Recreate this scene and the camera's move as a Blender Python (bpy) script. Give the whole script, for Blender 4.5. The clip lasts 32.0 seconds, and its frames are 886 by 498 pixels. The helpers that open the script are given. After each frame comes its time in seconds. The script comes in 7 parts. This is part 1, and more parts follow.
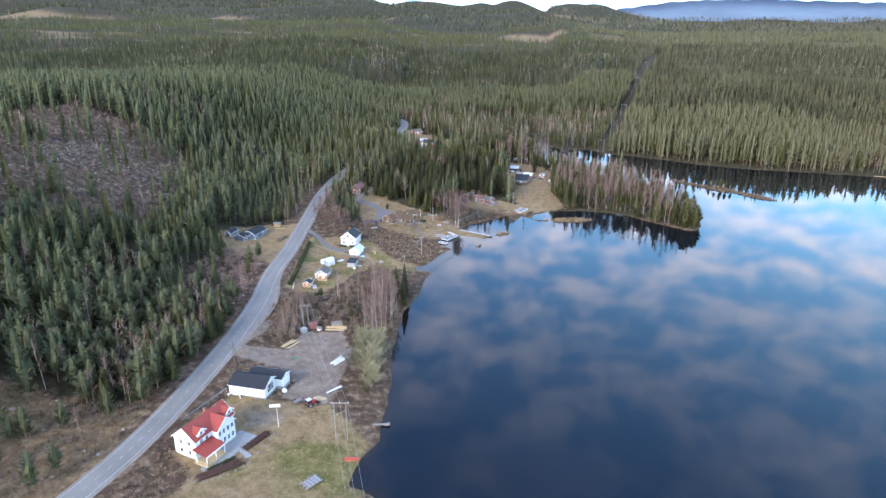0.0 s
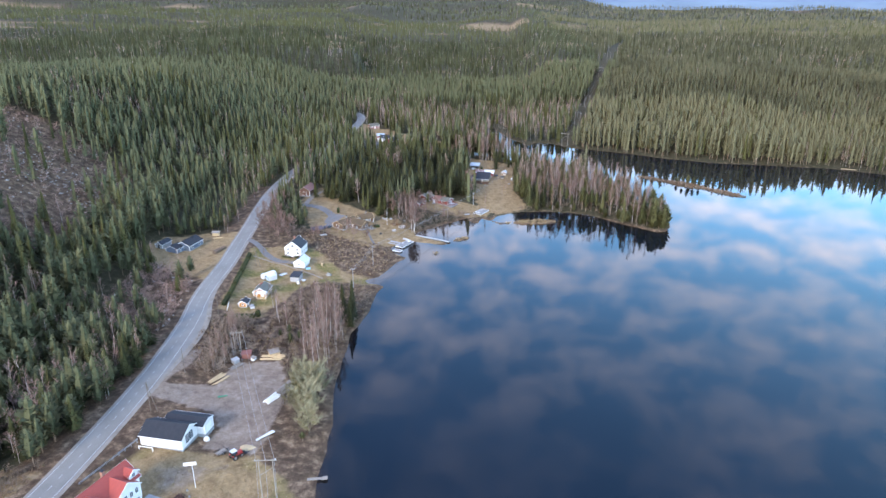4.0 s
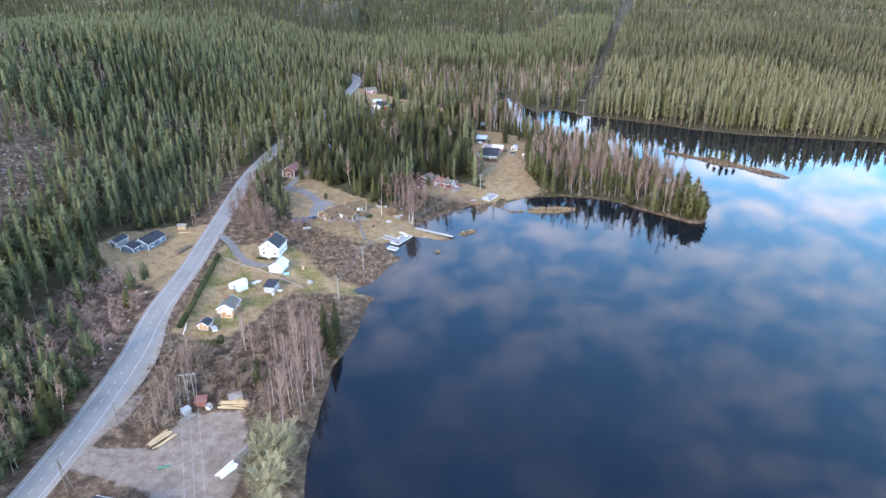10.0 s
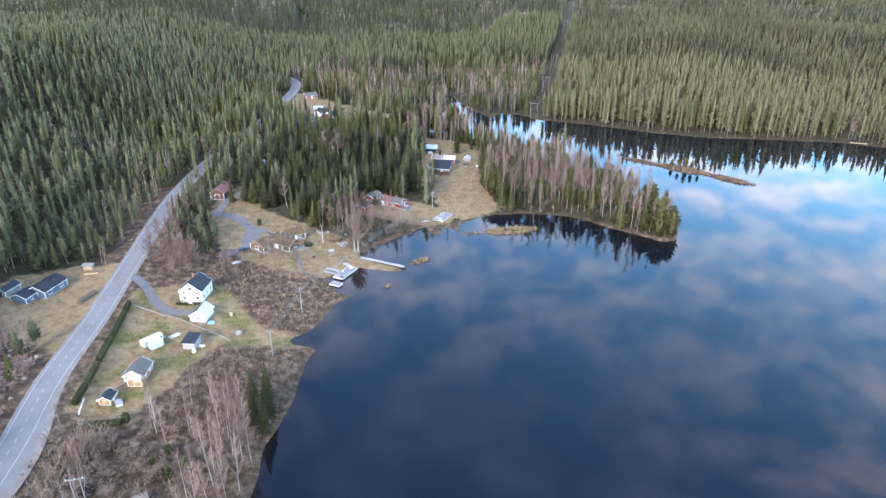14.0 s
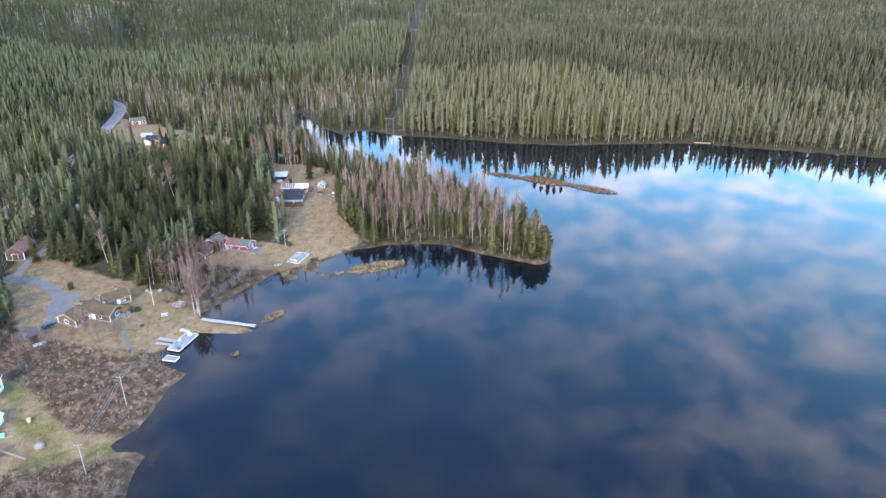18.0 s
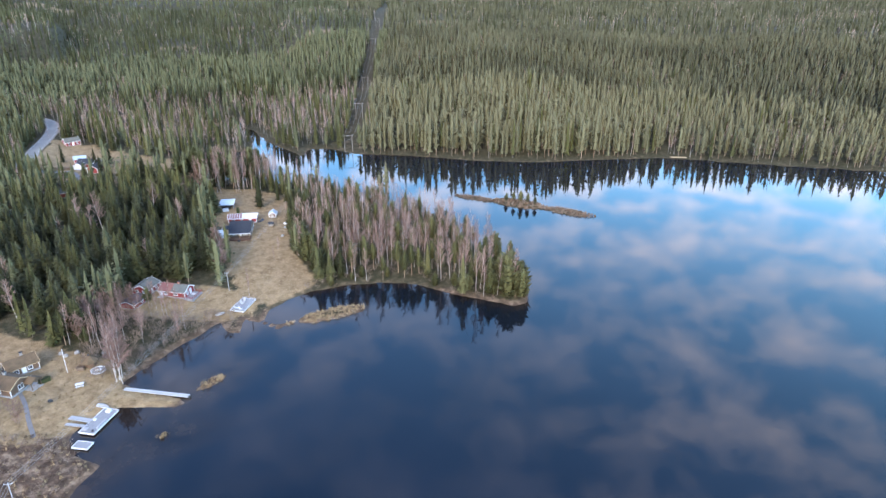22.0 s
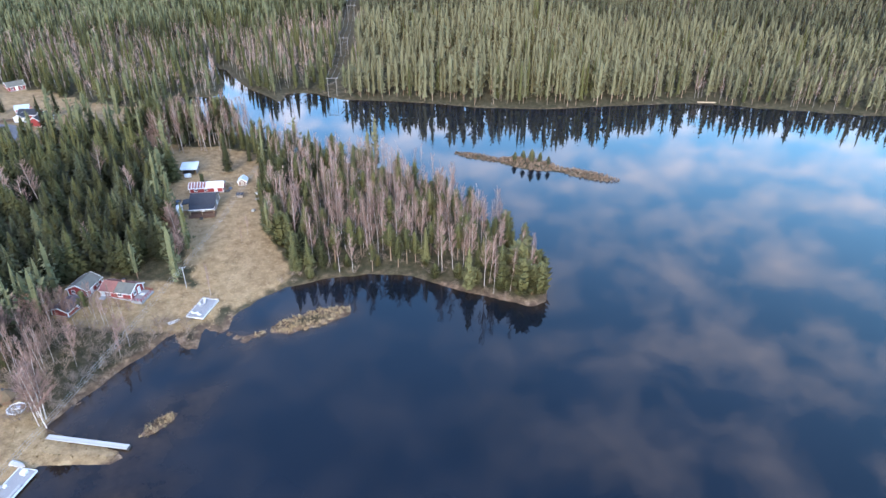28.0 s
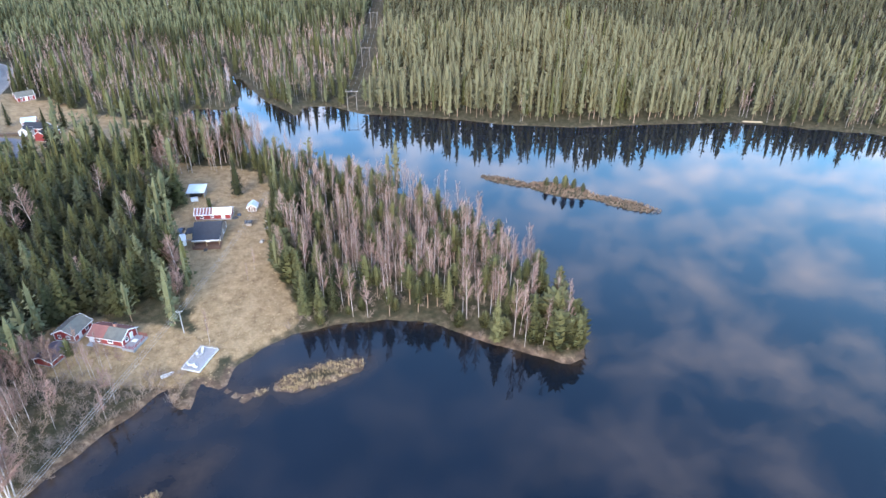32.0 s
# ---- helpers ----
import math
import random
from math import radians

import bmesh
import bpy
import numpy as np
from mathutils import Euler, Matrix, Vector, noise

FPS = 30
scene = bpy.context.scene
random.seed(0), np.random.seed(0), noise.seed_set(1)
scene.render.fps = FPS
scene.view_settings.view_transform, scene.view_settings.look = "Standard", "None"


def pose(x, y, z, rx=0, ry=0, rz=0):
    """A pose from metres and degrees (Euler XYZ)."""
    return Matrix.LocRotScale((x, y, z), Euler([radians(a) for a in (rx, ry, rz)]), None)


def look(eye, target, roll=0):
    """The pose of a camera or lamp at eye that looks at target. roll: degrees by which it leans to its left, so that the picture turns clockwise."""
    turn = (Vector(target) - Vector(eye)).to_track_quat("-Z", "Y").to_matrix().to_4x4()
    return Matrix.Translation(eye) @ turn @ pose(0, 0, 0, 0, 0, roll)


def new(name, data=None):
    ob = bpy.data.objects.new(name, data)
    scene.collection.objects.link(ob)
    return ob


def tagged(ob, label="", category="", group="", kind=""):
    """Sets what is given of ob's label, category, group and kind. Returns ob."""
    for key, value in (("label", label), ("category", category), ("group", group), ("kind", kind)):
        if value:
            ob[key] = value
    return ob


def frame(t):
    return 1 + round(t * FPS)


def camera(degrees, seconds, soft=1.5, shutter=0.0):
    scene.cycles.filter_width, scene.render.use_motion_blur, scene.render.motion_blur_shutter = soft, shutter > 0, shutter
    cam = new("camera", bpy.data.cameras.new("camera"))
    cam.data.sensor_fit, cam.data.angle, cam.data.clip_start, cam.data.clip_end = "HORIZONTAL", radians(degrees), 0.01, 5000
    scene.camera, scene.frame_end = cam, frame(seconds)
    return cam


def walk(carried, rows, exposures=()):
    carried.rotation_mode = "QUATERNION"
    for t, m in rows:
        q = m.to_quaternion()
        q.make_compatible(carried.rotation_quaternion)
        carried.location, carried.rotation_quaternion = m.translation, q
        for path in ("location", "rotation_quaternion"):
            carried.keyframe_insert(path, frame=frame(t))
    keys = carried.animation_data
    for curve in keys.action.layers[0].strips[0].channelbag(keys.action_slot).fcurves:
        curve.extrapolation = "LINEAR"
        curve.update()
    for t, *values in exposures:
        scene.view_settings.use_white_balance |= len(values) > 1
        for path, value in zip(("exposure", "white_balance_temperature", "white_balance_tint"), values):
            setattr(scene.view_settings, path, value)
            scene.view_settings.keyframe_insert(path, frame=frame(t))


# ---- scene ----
cam = camera(68.7, 32.0)
EYE, ROLL = 112.0, 0.12
# seconds, x, y, yaw, pitch of the drone, which keeps its height over the lake
ROWS = [
    (0.0, -0.00, -0.00, 7.96, -19.45),
    (0.5, 0.63, 2.92, 7.71, -19.69),
    (1.0, 1.52, 6.01, 6.90, -19.73),
    (1.5, 2.10, 9.23, 5.80, -19.81),
    (2.0, 2.60, 12.71, 4.99, -20.01),
    (2.5, 2.89, 16.22, 4.89, -20.18),
    (3.0, 3.09, 19.92, 4.90, -20.31),
    (3.5, 2.97, 23.53, 4.89, -20.34),
    (5.5, 1.62, 38.96, 4.91, -20.26),
    (6.0, 1.26, 42.85, 4.95, -20.20),
    (6.5, 0.94, 46.99, 5.01, -20.18),
    (7.0, 0.64, 51.16, 5.09, -20.15),
    (7.5, 0.32, 55.31, 5.14, -20.23),
    (8.0, 0.05, 59.41, 5.19, -20.50),
    (8.5, -0.35, 63.59, 5.20, -20.87),
    (9.0, -0.64, 67.69, 5.14, -22.60),
    (9.5, -1.23, 72.30, 5.05, -24.03),
    (10.0, -1.63, 76.53, 5.13, -24.15),
    (10.5, -2.16, 80.84, 5.17, -24.29),
    (11.0, -2.59, 85.16, 5.23, -24.39),
    (11.5, -3.00, 89.44, 5.20, -24.44),
    (12.0, -3.40, 93.67, 4.66, -24.50),
    (12.5, -3.68, 97.87, 3.46, -24.46),
    (13.0, -4.10, 102.05, 2.74, -24.44),
    (13.5, -3.92, 105.91, 1.82, -24.48),
    (14.0, -3.58, 109.79, 0.48, -24.47),
    (14.5, -3.22, 113.62, -1.14, -24.41),
    (16.5, -0.98, 128.78, -8.05, -24.08),
    (17.0, -0.27, 132.46, -9.45, -24.00),
    (17.5, 0.29, 136.79, -10.89, -23.93),
    (18.0, 0.99, 140.73, -12.19, -23.87),
    (18.5, 1.93, 144.59, -13.49, -23.84),
    (19.0, 2.66, 148.47, -14.86, -23.79),
    (19.5, 3.54, 152.28, -15.37, -23.71),
    (20.0, 4.47, 155.88, -15.38, -23.67),
    (20.5, 5.55, 159.83, -15.36, -23.59),
    (21.0, 6.60, 163.79, -15.35, -23.53),
    (21.5, 7.44, 167.81, -15.40, -23.46),
    (22.0, 8.28, 171.86, -15.45, -23.40),
    (22.5, 9.11, 175.90, -15.54, -23.77),
    (23.0, 9.99, 179.99, -15.66, -24.44),
    (23.5, 10.98, 184.14, -15.69, -24.86),
    (24.0, 12.05, 188.56, -15.69, -25.19),
    (24.5, 13.04, 192.69, -15.71, -25.50),
    (26.5, 16.81, 208.34, -15.79, -27.15),
    (27.0, 17.38, 211.71, -15.93, -28.17),
    (27.5, 17.89, 214.97, -16.06, -29.25),
    (28.0, 18.39, 218.12, -16.13, -29.91),
    (28.5, 19.09, 221.28, -16.14, -29.87),
    (29.0, 19.78, 224.36, -16.15, -29.81),
    (29.5, 20.44, 227.40, -16.04, -29.78),
    (30.0, 21.10, 230.41, -15.71, -29.75),
    (30.5, 21.75, 233.37, -15.32, -29.74),
    (31.0, 22.37, 236.31, -14.97, -29.74),
    (31.5, 22.94, 239.24, -14.54, -29.73),
    (32.0, 23.59, 242.32, -14.08, -29.74),
]
walk(cam, [(t, look((x, y, EYE), (x - math.sin(radians(a)) * math.cos(radians(b)), y + math.cos(radians(a)) * math.cos(radians(b)), EYE + math.sin(radians(b))), ROLL)) for t, x, y, a, b in ROWS], [(0.0, 1.13, 6600, 13), (6.0, 1.3, 6600, 13), (12.0, 1.5, 6600, 13), (20.0, 1.42, 6450, 13), (26.0, 1.48, 6450, 13), (32.0, 1.68, 6500, 13)])

# ---- light ----
SUN_ELEVATION, SUN_AZIMUTH = 25.0, 205.0  # degrees; the azimuth clockwise from +y
world = bpy.data.worlds.new("sky")
scene.world = world
world.use_nodes = True
wn, wl = world.node_tree.nodes, world.node_tree.links
wn.clear()


def wnode(kind, **values):
    n = wn.new(kind)
    for k, v in values.items():
        n.inputs[k].default_value = v
    return n


sky = wn.new("ShaderNodeTexSky")
sky.sky_type, sky.sun_disc = "NISHITA", False
sky.sun_elevation, sky.sun_rotation = radians(SUN_ELEVATION), radians(SUN_AZIMUTH)
sky.air_density, sky.dust_density, sky.ozone_density = 1.2, 1.6, 2.0
coord = wn.new("ShaderNodeTexCoord")
split = wn.new("ShaderNodeSeparateXYZ")
wl.new(coord.outputs["Generated"], split.inputs[0])
low = wn.new("ShaderNodeMath")
low.operation, low.inputs[1].default_value = "MAXIMUM", 0.0
wl.new(split.outputs["Z"], low.inputs[0])
lift = wn.new("ShaderNodeMath")
lift.operation, lift.inputs[1].default_value = "ADD", 0.16
wl.new(low.outputs[0], lift.inputs[0])
flat = wn.new("ShaderNodeCombineXYZ")
for axis in "XY":
    over = wn.new("ShaderNodeMath")
    over.operation = "DIVIDE"
    wl.new(split.outputs[axis], over.inputs[0])
    wl.new(lift.outputs[0], over.inputs[1])
    wl.new(over.outputs[0], flat.inputs[axis])
cloud = wnode("ShaderNodeTexNoise", Scale=6.8, Detail=6.0, Roughness=0.54, Distortion=0.2)
wl.new(flat.outputs[0], cloud.inputs["Vector"])
cover = wn.new("ShaderNodeValToRGB")
cover.color_ramp.elements[0].position, cover.color_ramp.elements[0].color = 0.42, (0, 0, 0, 1)
cover.color_ramp.elements[1].position, cover.color_ramp.elements[1].color = 0.74, (0.8, 0.8, 0.8, 1)
wl.new(cloud.outputs["Fac"], cover.inputs[0])
mix = wn.new("ShaderNodeMix")
mix.data_type = "RGBA"
CLOUD = mix.inputs[7]
CLOUD.default_value = (14.6, 13.4, 14.0, 1)
# the clouds lie in banks low over the country and thin out overhead
band = wn.new("ShaderNodeMapRange")
band.inputs["From Min"].default_value, band.inputs["From Max"].default_value = 0.3, 0.6
band.inputs["To Min"].default_value, band.inputs["To Max"].default_value = 1.0, 0.17
wl.new(low.outputs[0], band.inputs["Value"])
banks = wn.new("ShaderNodeMath")
banks.operation = "MULTIPLY"
wl.new(cover.outputs[0], banks.inputs[0])
# and close up again in the east; unseen cover towards the southern sun is added as fill light
south = wn.new("ShaderNodeMapRange")
south.inputs["From Min"].default_value, south.inputs["From Max"].default_value = 0.15, -0.6
south.inputs["To Min"].default_value, south.inputs["To Max"].default_value = 0.0, 1.0
wl.new(split.outputs["Y"], south.inputs["Value"])
veiled = wn.new("ShaderNodeMath")
veiled.operation = "MAXIMUM"
wl.new(band.outputs[0], veiled.inputs[0])
wl.new(south.outputs[0], veiled.inputs[1])
east = wn.new("ShaderNodeMapRange")
east.inputs["From Min"].default_value, east.inputs["From Max"].default_value = 0.1, 0.6
east.inputs["To Min"].default_value, east.inputs["To Max"].default_value = 0.0, 0.75
wl.new(split.outputs["X"], east.inputs["Value"])
drawn = wn.new("ShaderNodeMath")
drawn.operation = "MAXIMUM"
wl.new(veiled.outputs[0], drawn.inputs[0])
wl.new(east.outputs[0], drawn.inputs[1])
wl.new(drawn.outputs[0], banks.inputs[1])
wl.new(banks.outputs[0], mix.inputs[0])
tone = wn.new("ShaderNodeMix")
tone.data_type, tone.blend_type = "RGBA", "MULTIPLY"
tone.inputs[0].default_value, tone.inputs[7].default_value = 1.0, (0.56, 1.0, 1.62, 1)
wl.new(sky.outputs[0], tone.inputs[6])
# thin bright haze low over the horizon
down = wn.new("ShaderNodeMath")
down.operation, down.inputs[0].default_value = "SUBTRACT", 1.0
wl.new(low.outputs[0], down.inputs[1])
veil = wn.new("ShaderNodeMath")
veil.operation, veil.inputs[1].default_value = "POWER", 2.35
wl.new(down.outputs[0], veil.inputs[0])
thin = wn.new("ShaderNodeMath")
thin.operation, thin.inputs[1].default_value = "MULTIPLY", 0.95
wl.new(veil.outputs[0], thin.inputs[0])
hazy = wn.new("ShaderNodeMix")
hazy.data_type = "RGBA"
hazy.inputs[7].default_value = (5.4, 12.6, 18.5, 1)
# clearer towards the west, milkier towards the east
side = wn.new("ShaderNodeMath")
side.operation, side.inputs[1].default_value, side.inputs[2].default_value = "MULTIPLY_ADD", 0.95, 0.66
wl.new(split.outputs["X"], side.inputs[0])
both = wn.new("ShaderNodeMath")
both.operation, both.use_clamp = "MULTIPLY", True
wl.new(thin.outputs[0], both.inputs[0])
wl.new(side.outputs[0], both.inputs[1])
wl.new(both.outputs[0], hazy.inputs[0])
wl.new(tone.outputs[2], hazy.inputs[6])
wl.new(hazy.outputs[2], mix.inputs[6])
back = wnode("ShaderNodeBackground", Strength=0.15)
wl.new(mix.outputs[2], back.inputs[0])
wout = wn.new("ShaderNodeOutputWorld")
wl.new(back.outputs[0], wout.inputs[0])

sun = new("sun", bpy.data.lights.new("sun", "SUN"))
sun.data.energy, sun.data.angle, sun.data.color = 2.2, radians(20), (1.0, 0.88, 0.74)
az, el = radians(SUN_AZIMUTH), radians(SUN_ELEVATION)
sun.matrix_world = look((0, 0, 0), (-math.sin(az) * math.cos(el), -math.cos(az) * math.cos(el), -math.sin(el)))

# ---- materials ----


def material(name, rough=0.8, metal=0.0, spec=0.5):
    m = bpy.data.materials.new(name)
    m.use_nodes = True
    b = m.node_tree.nodes["Principled BSDF"]
    b.inputs["Roughness"].default_value, b.inputs["Metallic"].default_value = rough, metal
    b.inputs["Specular IOR Level"].default_value = spec
    return m, m.node_tree.nodes, m.node_tree.links, b


def link_ramp(n, l, source, stops):
    r = n.new("ShaderNodeValToRGB")
    e = r.color_ramp.elements
    while len(e) < len(stops):
        e.new(0.5)
    for i, (p, c) in enumerate(stops):
        e[i].position, e[i].color = p, (*c, 1)
    l.new(source, r.inputs[0])
    return r.outputs[0]


def noise_tex(n, l, scale, detail=4.0, rough=0.6, where="Object", stretch=(1, 1, 1)):
    c = n.new("ShaderNodeTexCoord")
    m = n.new("ShaderNodeMapping")
    m.inputs["Scale"].default_value = stretch
    t = n.new("ShaderNodeTexNoise")
    t.inputs["Scale"].default_value, t.inputs["Detail"].default_value, t.inputs["Roughness"].default_value = scale, detail, rough
    l.new(c.outputs[where], m.inputs[0])
    l.new(m.outputs[0], t.inputs["Vector"])
    return t.outputs["Fac"]


def blend(n, l, fac, a, b, kind="MIX"):
    m = n.new("ShaderNodeMix")
    m.data_type, m.blend_type = "RGBA", kind
    for i, v in ((0, fac), (6, a), (7, b)):
        if isinstance(v, bpy.types.NodeSocket):
            l.new(v, m.inputs[i])
        else:
            m.inputs[i].default_value = v if i == 0 else (*v, 1)
    return m.outputs[2]


def bump(n, l, b, height, strength, distance):
    u = n.new("ShaderNodeBump")
    u.inputs["Strength"].default_value, u.inputs["Distance"].default_value = strength, distance
    l.new(height, u.inputs["Height"])
    l.new(u.outputs[0], b.inputs["Normal"])


def plain(name, a, c=None, scale=1.5, rough=0.7, metal=0.0, spec=0.4, stretch=(1, 1, 1), relief=0.0):
    """A surface that wanders between two colours at two scales, with a little grain."""
    m, n, l, b = material(name, rough, metal, spec)
    c = c or tuple(v * 0.72 for v in a)
    coarse = noise_tex(n, l, scale, 5, 0.65, stretch=stretch)
    fine = noise_tex(n, l, scale * 9, 3, 0.7, stretch=stretch)
    col = link_ramp(n, l, coarse, ((0.32, a), (0.7, c)))
    l.new(blend(n, l, 0.25, col, fine, "OVERLAY"), b.inputs["Base Color"])
    if relief:
        bump(n, l, b, fine, relief, 0.05)
    return m


def leaf_material(name, dark, mid, pale, rough=0.85):
    """Needles or twigs: each tree and each tuft differs."""
    m, n, l, b = material(name, rough, 0.0, 0.15)
    a = n.new("ShaderNodeAttribute")
    a.attribute_name = "tint"
    o = n.new("ShaderNodeObjectInfo")
    g = n.new("ShaderNodeNewGeometry")
    s = n.new("ShaderNodeMath")
    s.operation = "ADD"
    l.new(a.outputs["Fac"], s.inputs[0])
    part_random = n.new("ShaderNodeMath")
    part_random.operation, part_random.inputs[1].default_value = "MULTIPLY", 0.75
    l.new(o.outputs["Random"], part_random.inputs[0])
    l.new(part_random.outputs[0], s.inputs[1])
    w = n.new("ShaderNodeMath")
    w.operation, w.inputs[1].default_value, w.inputs[2].default_value = "MULTIPLY_ADD", 0.24, -0.12
    l.new(g.outputs["Random Per Island"], w.inputs[0])
    t = n.new("ShaderNodeMath")
    t.operation = "ADD"
    l.new(s.outputs[0], t.inputs[0])
    l.new(w.outputs[0], t.inputs[1])
    l.new(link_ramp(n, l, t.outputs[0], ((0.0, dark), (0.45, mid), (1.0, pale))), b.inputs["Base Color"])
    return m


SPRUCE = leaf_material("spruce needles", (0.02, 0.021, 0.009), (0.036, 0.037, 0.014), (0.068, 0.066, 0.024))
PINE = leaf_material("pine needles", (0.046, 0.044, 0.024), (0.076, 0.072, 0.04), (0.115, 0.106, 0.058))
HILL_PINE = leaf_material("dark pine needles", (0.04, 0.044, 0.022), (0.064, 0.068, 0.035), (0.096, 0.098, 0.05))
YOUNG = leaf_material("young pine needles", (0.044, 0.046, 0.018), (0.074, 0.073, 0.03), (0.118, 0.11, 0.046))
TWIG = leaf_material("bare birch twigs", (0.13, 0.082, 0.064), (0.222, 0.142, 0.112), (0.335, 0.225, 0.18))
SCRUB = leaf_material("grey scrub twigs", (0.088, 0.063, 0.044), (0.148, 0.107, 0.077), (0.222, 0.164, 0.12))
WILLOW = leaf_material("budding willow twigs", (0.18, 0.16, 0.09), (0.26, 0.23, 0.135), (0.34, 0.3, 0.18))
HEDGE = leaf_material("hedge leaves", (0.024, 0.03, 0.013), (0.045, 0.052, 0.02), (0.075, 0.08, 0.032))
BARK = plain("grey-brown bark", (0.09, 0.07, 0.055), (0.15, 0.12, 0.095), 2.0)
PINE_BARK = plain("orange pine bark", (0.17, 0.115, 0.075), (0.25, 0.175, 0.12), 2.0)
BIRCH_BARK = plain("white birch bark", (0.42, 0.375, 0.34), (0.22, 0.18, 0.16), 1.2, stretch=(1, 1, 3))

# ---- plan: shore, road, clearings ----
WEST = [(-60, -500), (-22, 20), (-30, 104), (-35, 128), (-43, 131), (-42, 143), (-39, 150), (-41, 164), (-42, 180), (-46, 197), (-47, 210),
        (-49, 238), (-46, 253), (-46, 272), (-44, 280), (-52, 283), (-54, 286), (-48, 291), (-43, 308), (-39, 314), (-46, 320), (-50, 328),
        (-45, 334), (-38, 338), (-24, 334), (-20, 336), (-26, 340), (-34, 344), (-40, 350), (-33, 359), (-26, 367), (-21, 372), (-14, 380)]
POINT = [(-11, 372), (-7, 369), (-6, 380), (-1, 377), (6, 369), (7, 371), (1, 377), (3, 385), (10, 391), (18, 395), (31, 397), (45, 396), (58, 391),
         (65, 384), (71, 378), (80, 371), (88, 365), (94, 365), (98, 374), (99, 388), (94, 412), (89, 438), (77, 464), (66, 480), (52, 493),
         (38, 503), (24, 519), (10, 538), (-2, 548), (-26, 552), (-32, 580), (-34, 604), (-26, 618), (-8, 612), (-2, 620)]
NORTH = [(-1, 646), (-5, 668), (-13, 686), (-14, 706), (-24, 742), (-21, 743), (-10, 708), (-9, 688), (0, 672), (5, 650), (14, 622), (26, 600), (29, 592), (35, 608), (50, 604),
         (64, 587), (84, 580), (110, 567), (136, 551), (172, 538), (210, 534), (254, 527), (288, 506), (316, 490), (362, 465), (430, 425),
         (540, 330), (620, 150), (640, -120), (560, -500)]
LAKE = np.array(WEST + POINT + NORTH, float)
# islands: x, y, half length, half width, turn
ISLANDS = [(24.5, 376, 12, 4.2, 12), (9.5, 373, 1.6, 1.2, 0), (-15, 343.5, 4.5, 1.8, 40), (-13, 346, 2, 1, 30), (-26, 322, 2, 0.9, 10),
           (112, 482, 13, 3.2, -42), (131, 468, 15, 6.5, -42), (150, 450, 15, 4.5, -45)]
ROAD = [(-150, -260), (-134, -60), (-119, 40), (-105, 114), (-102, 138), (-101.5, 160), (-102, 183), (-103.5, 203), (-107, 229), (-110.5, 244), (-113.3, 258),
        (-115.3, 275), (-117, 290), (-120.5, 310), (-126, 343), (-130, 365), (-136, 405), (-138, 450), (-135, 500), (-130.5, 587), (-132.5, 620), (-136, 676), (-150, 716), (-190, 748), (-260, 772), (-340, 788)]
# the foot of the western hill follows the road and runs on to the north
FOOT = ROAD[:-5] + [(-136, 690), (-150, 800), (-190, 960)]


def spline(points, step):
    """A smooth curve through points, at even steps."""
    p = np.array([2 * np.array(points[0]) - points[1], *points, 2 * np.array(points[-1]) - points[-2]], float)
    out = []
    for a, b, c, d in zip(p, p[1:], p[2:], p[3:]):
        k = max(2, int(np.linalg.norm(c - b) / step))
        for u in np.arange(k) / k:
            out.append(0.5 * (2 * b + (c - a) * u + (2 * a - 5 * b + 4 * c - d) * u * u + (3 * b - a - 3 * c + d) * u**3))
    return np.array([*out, p[-2]])


ROAD_LINE = spline(ROAD, 5.0)
FOOT_LINE = spline(FOOT, 12.0)


def inside(poly, x, y):
    hit = np.zeros(np.shape(x), bool)
    for (x0, y0), (x1, y1) in zip(poly, np.roll(poly, -1, 0)):
        if y0 != y1:
            hit ^= ((y0 > y) != (y1 > y)) & (x < (x1 - x0) * (y - y0) / (y1 - y0) + x0)
    return hit


def to_line(line, x, y):
    """Distance to a line of points, and the side: positive to its left."""
    best, side = np.full(np.shape(x), 1e9), np.zeros(np.shape(x))
    for (x0, y0), (x1, y1) in zip(line, line[1:]):
        ex, ey = x1 - x0, y1 - y0
        u = np.clip(((x - x0) * ex + (y - y0) * ey) / (ex * ex + ey * ey), 0, 1)
        d = np.hypot(x - x0 - u * ex, y - y0 - u * ey)
        s = ex * (y - y0) - ey * (x - x0)
        side = np.where(d < best, s, side)
        best = np.minimum(best, d)
    return best, np.sign(side)


def wavy(x, y, size, seed=0):
    """Cheap smooth noise of waves, about -1 to 1, over arrays."""
    r = np.random.RandomState(seed)
    out = 0.0
    for k in range(7):
        a, f, p = r.uniform(0, 6.28), r.uniform(0.6, 2.2) / size, r.uniform(0, 6.28)
        out = out + np.sin((x * np.cos(a) + y * np.sin(a)) * f * 3.1 + p + 1.3 * np.sin((x * np.sin(a) - y * np.cos(a)) * f * 1.7 + p))
    return out / 4.2


def smooth(a, b, v):
    u = np.clip((v - a) / (b - a), 0, 1)
    return u * u * (3 - 2 * u)


def shore(x, y):
    """Distance from the waterline: positive on land."""
    d, _ = to_line(np.vstack([LAKE, LAKE[:1]]), x, y)
    d = np.where(inside(LAKE, x, y), -d, d)
    for cx, cy, a, b, turn in ISLANDS:
        c, s = math.cos(radians(turn)), math.sin(radians(turn))
        u, v = ((x - cx) * c + (y - cy) * s) / a, (-(x - cx) * s + (y - cy) * c) / b
        d = np.maximum(d, (1 - np.hypot(u, v)) * min(a, b))
    return d


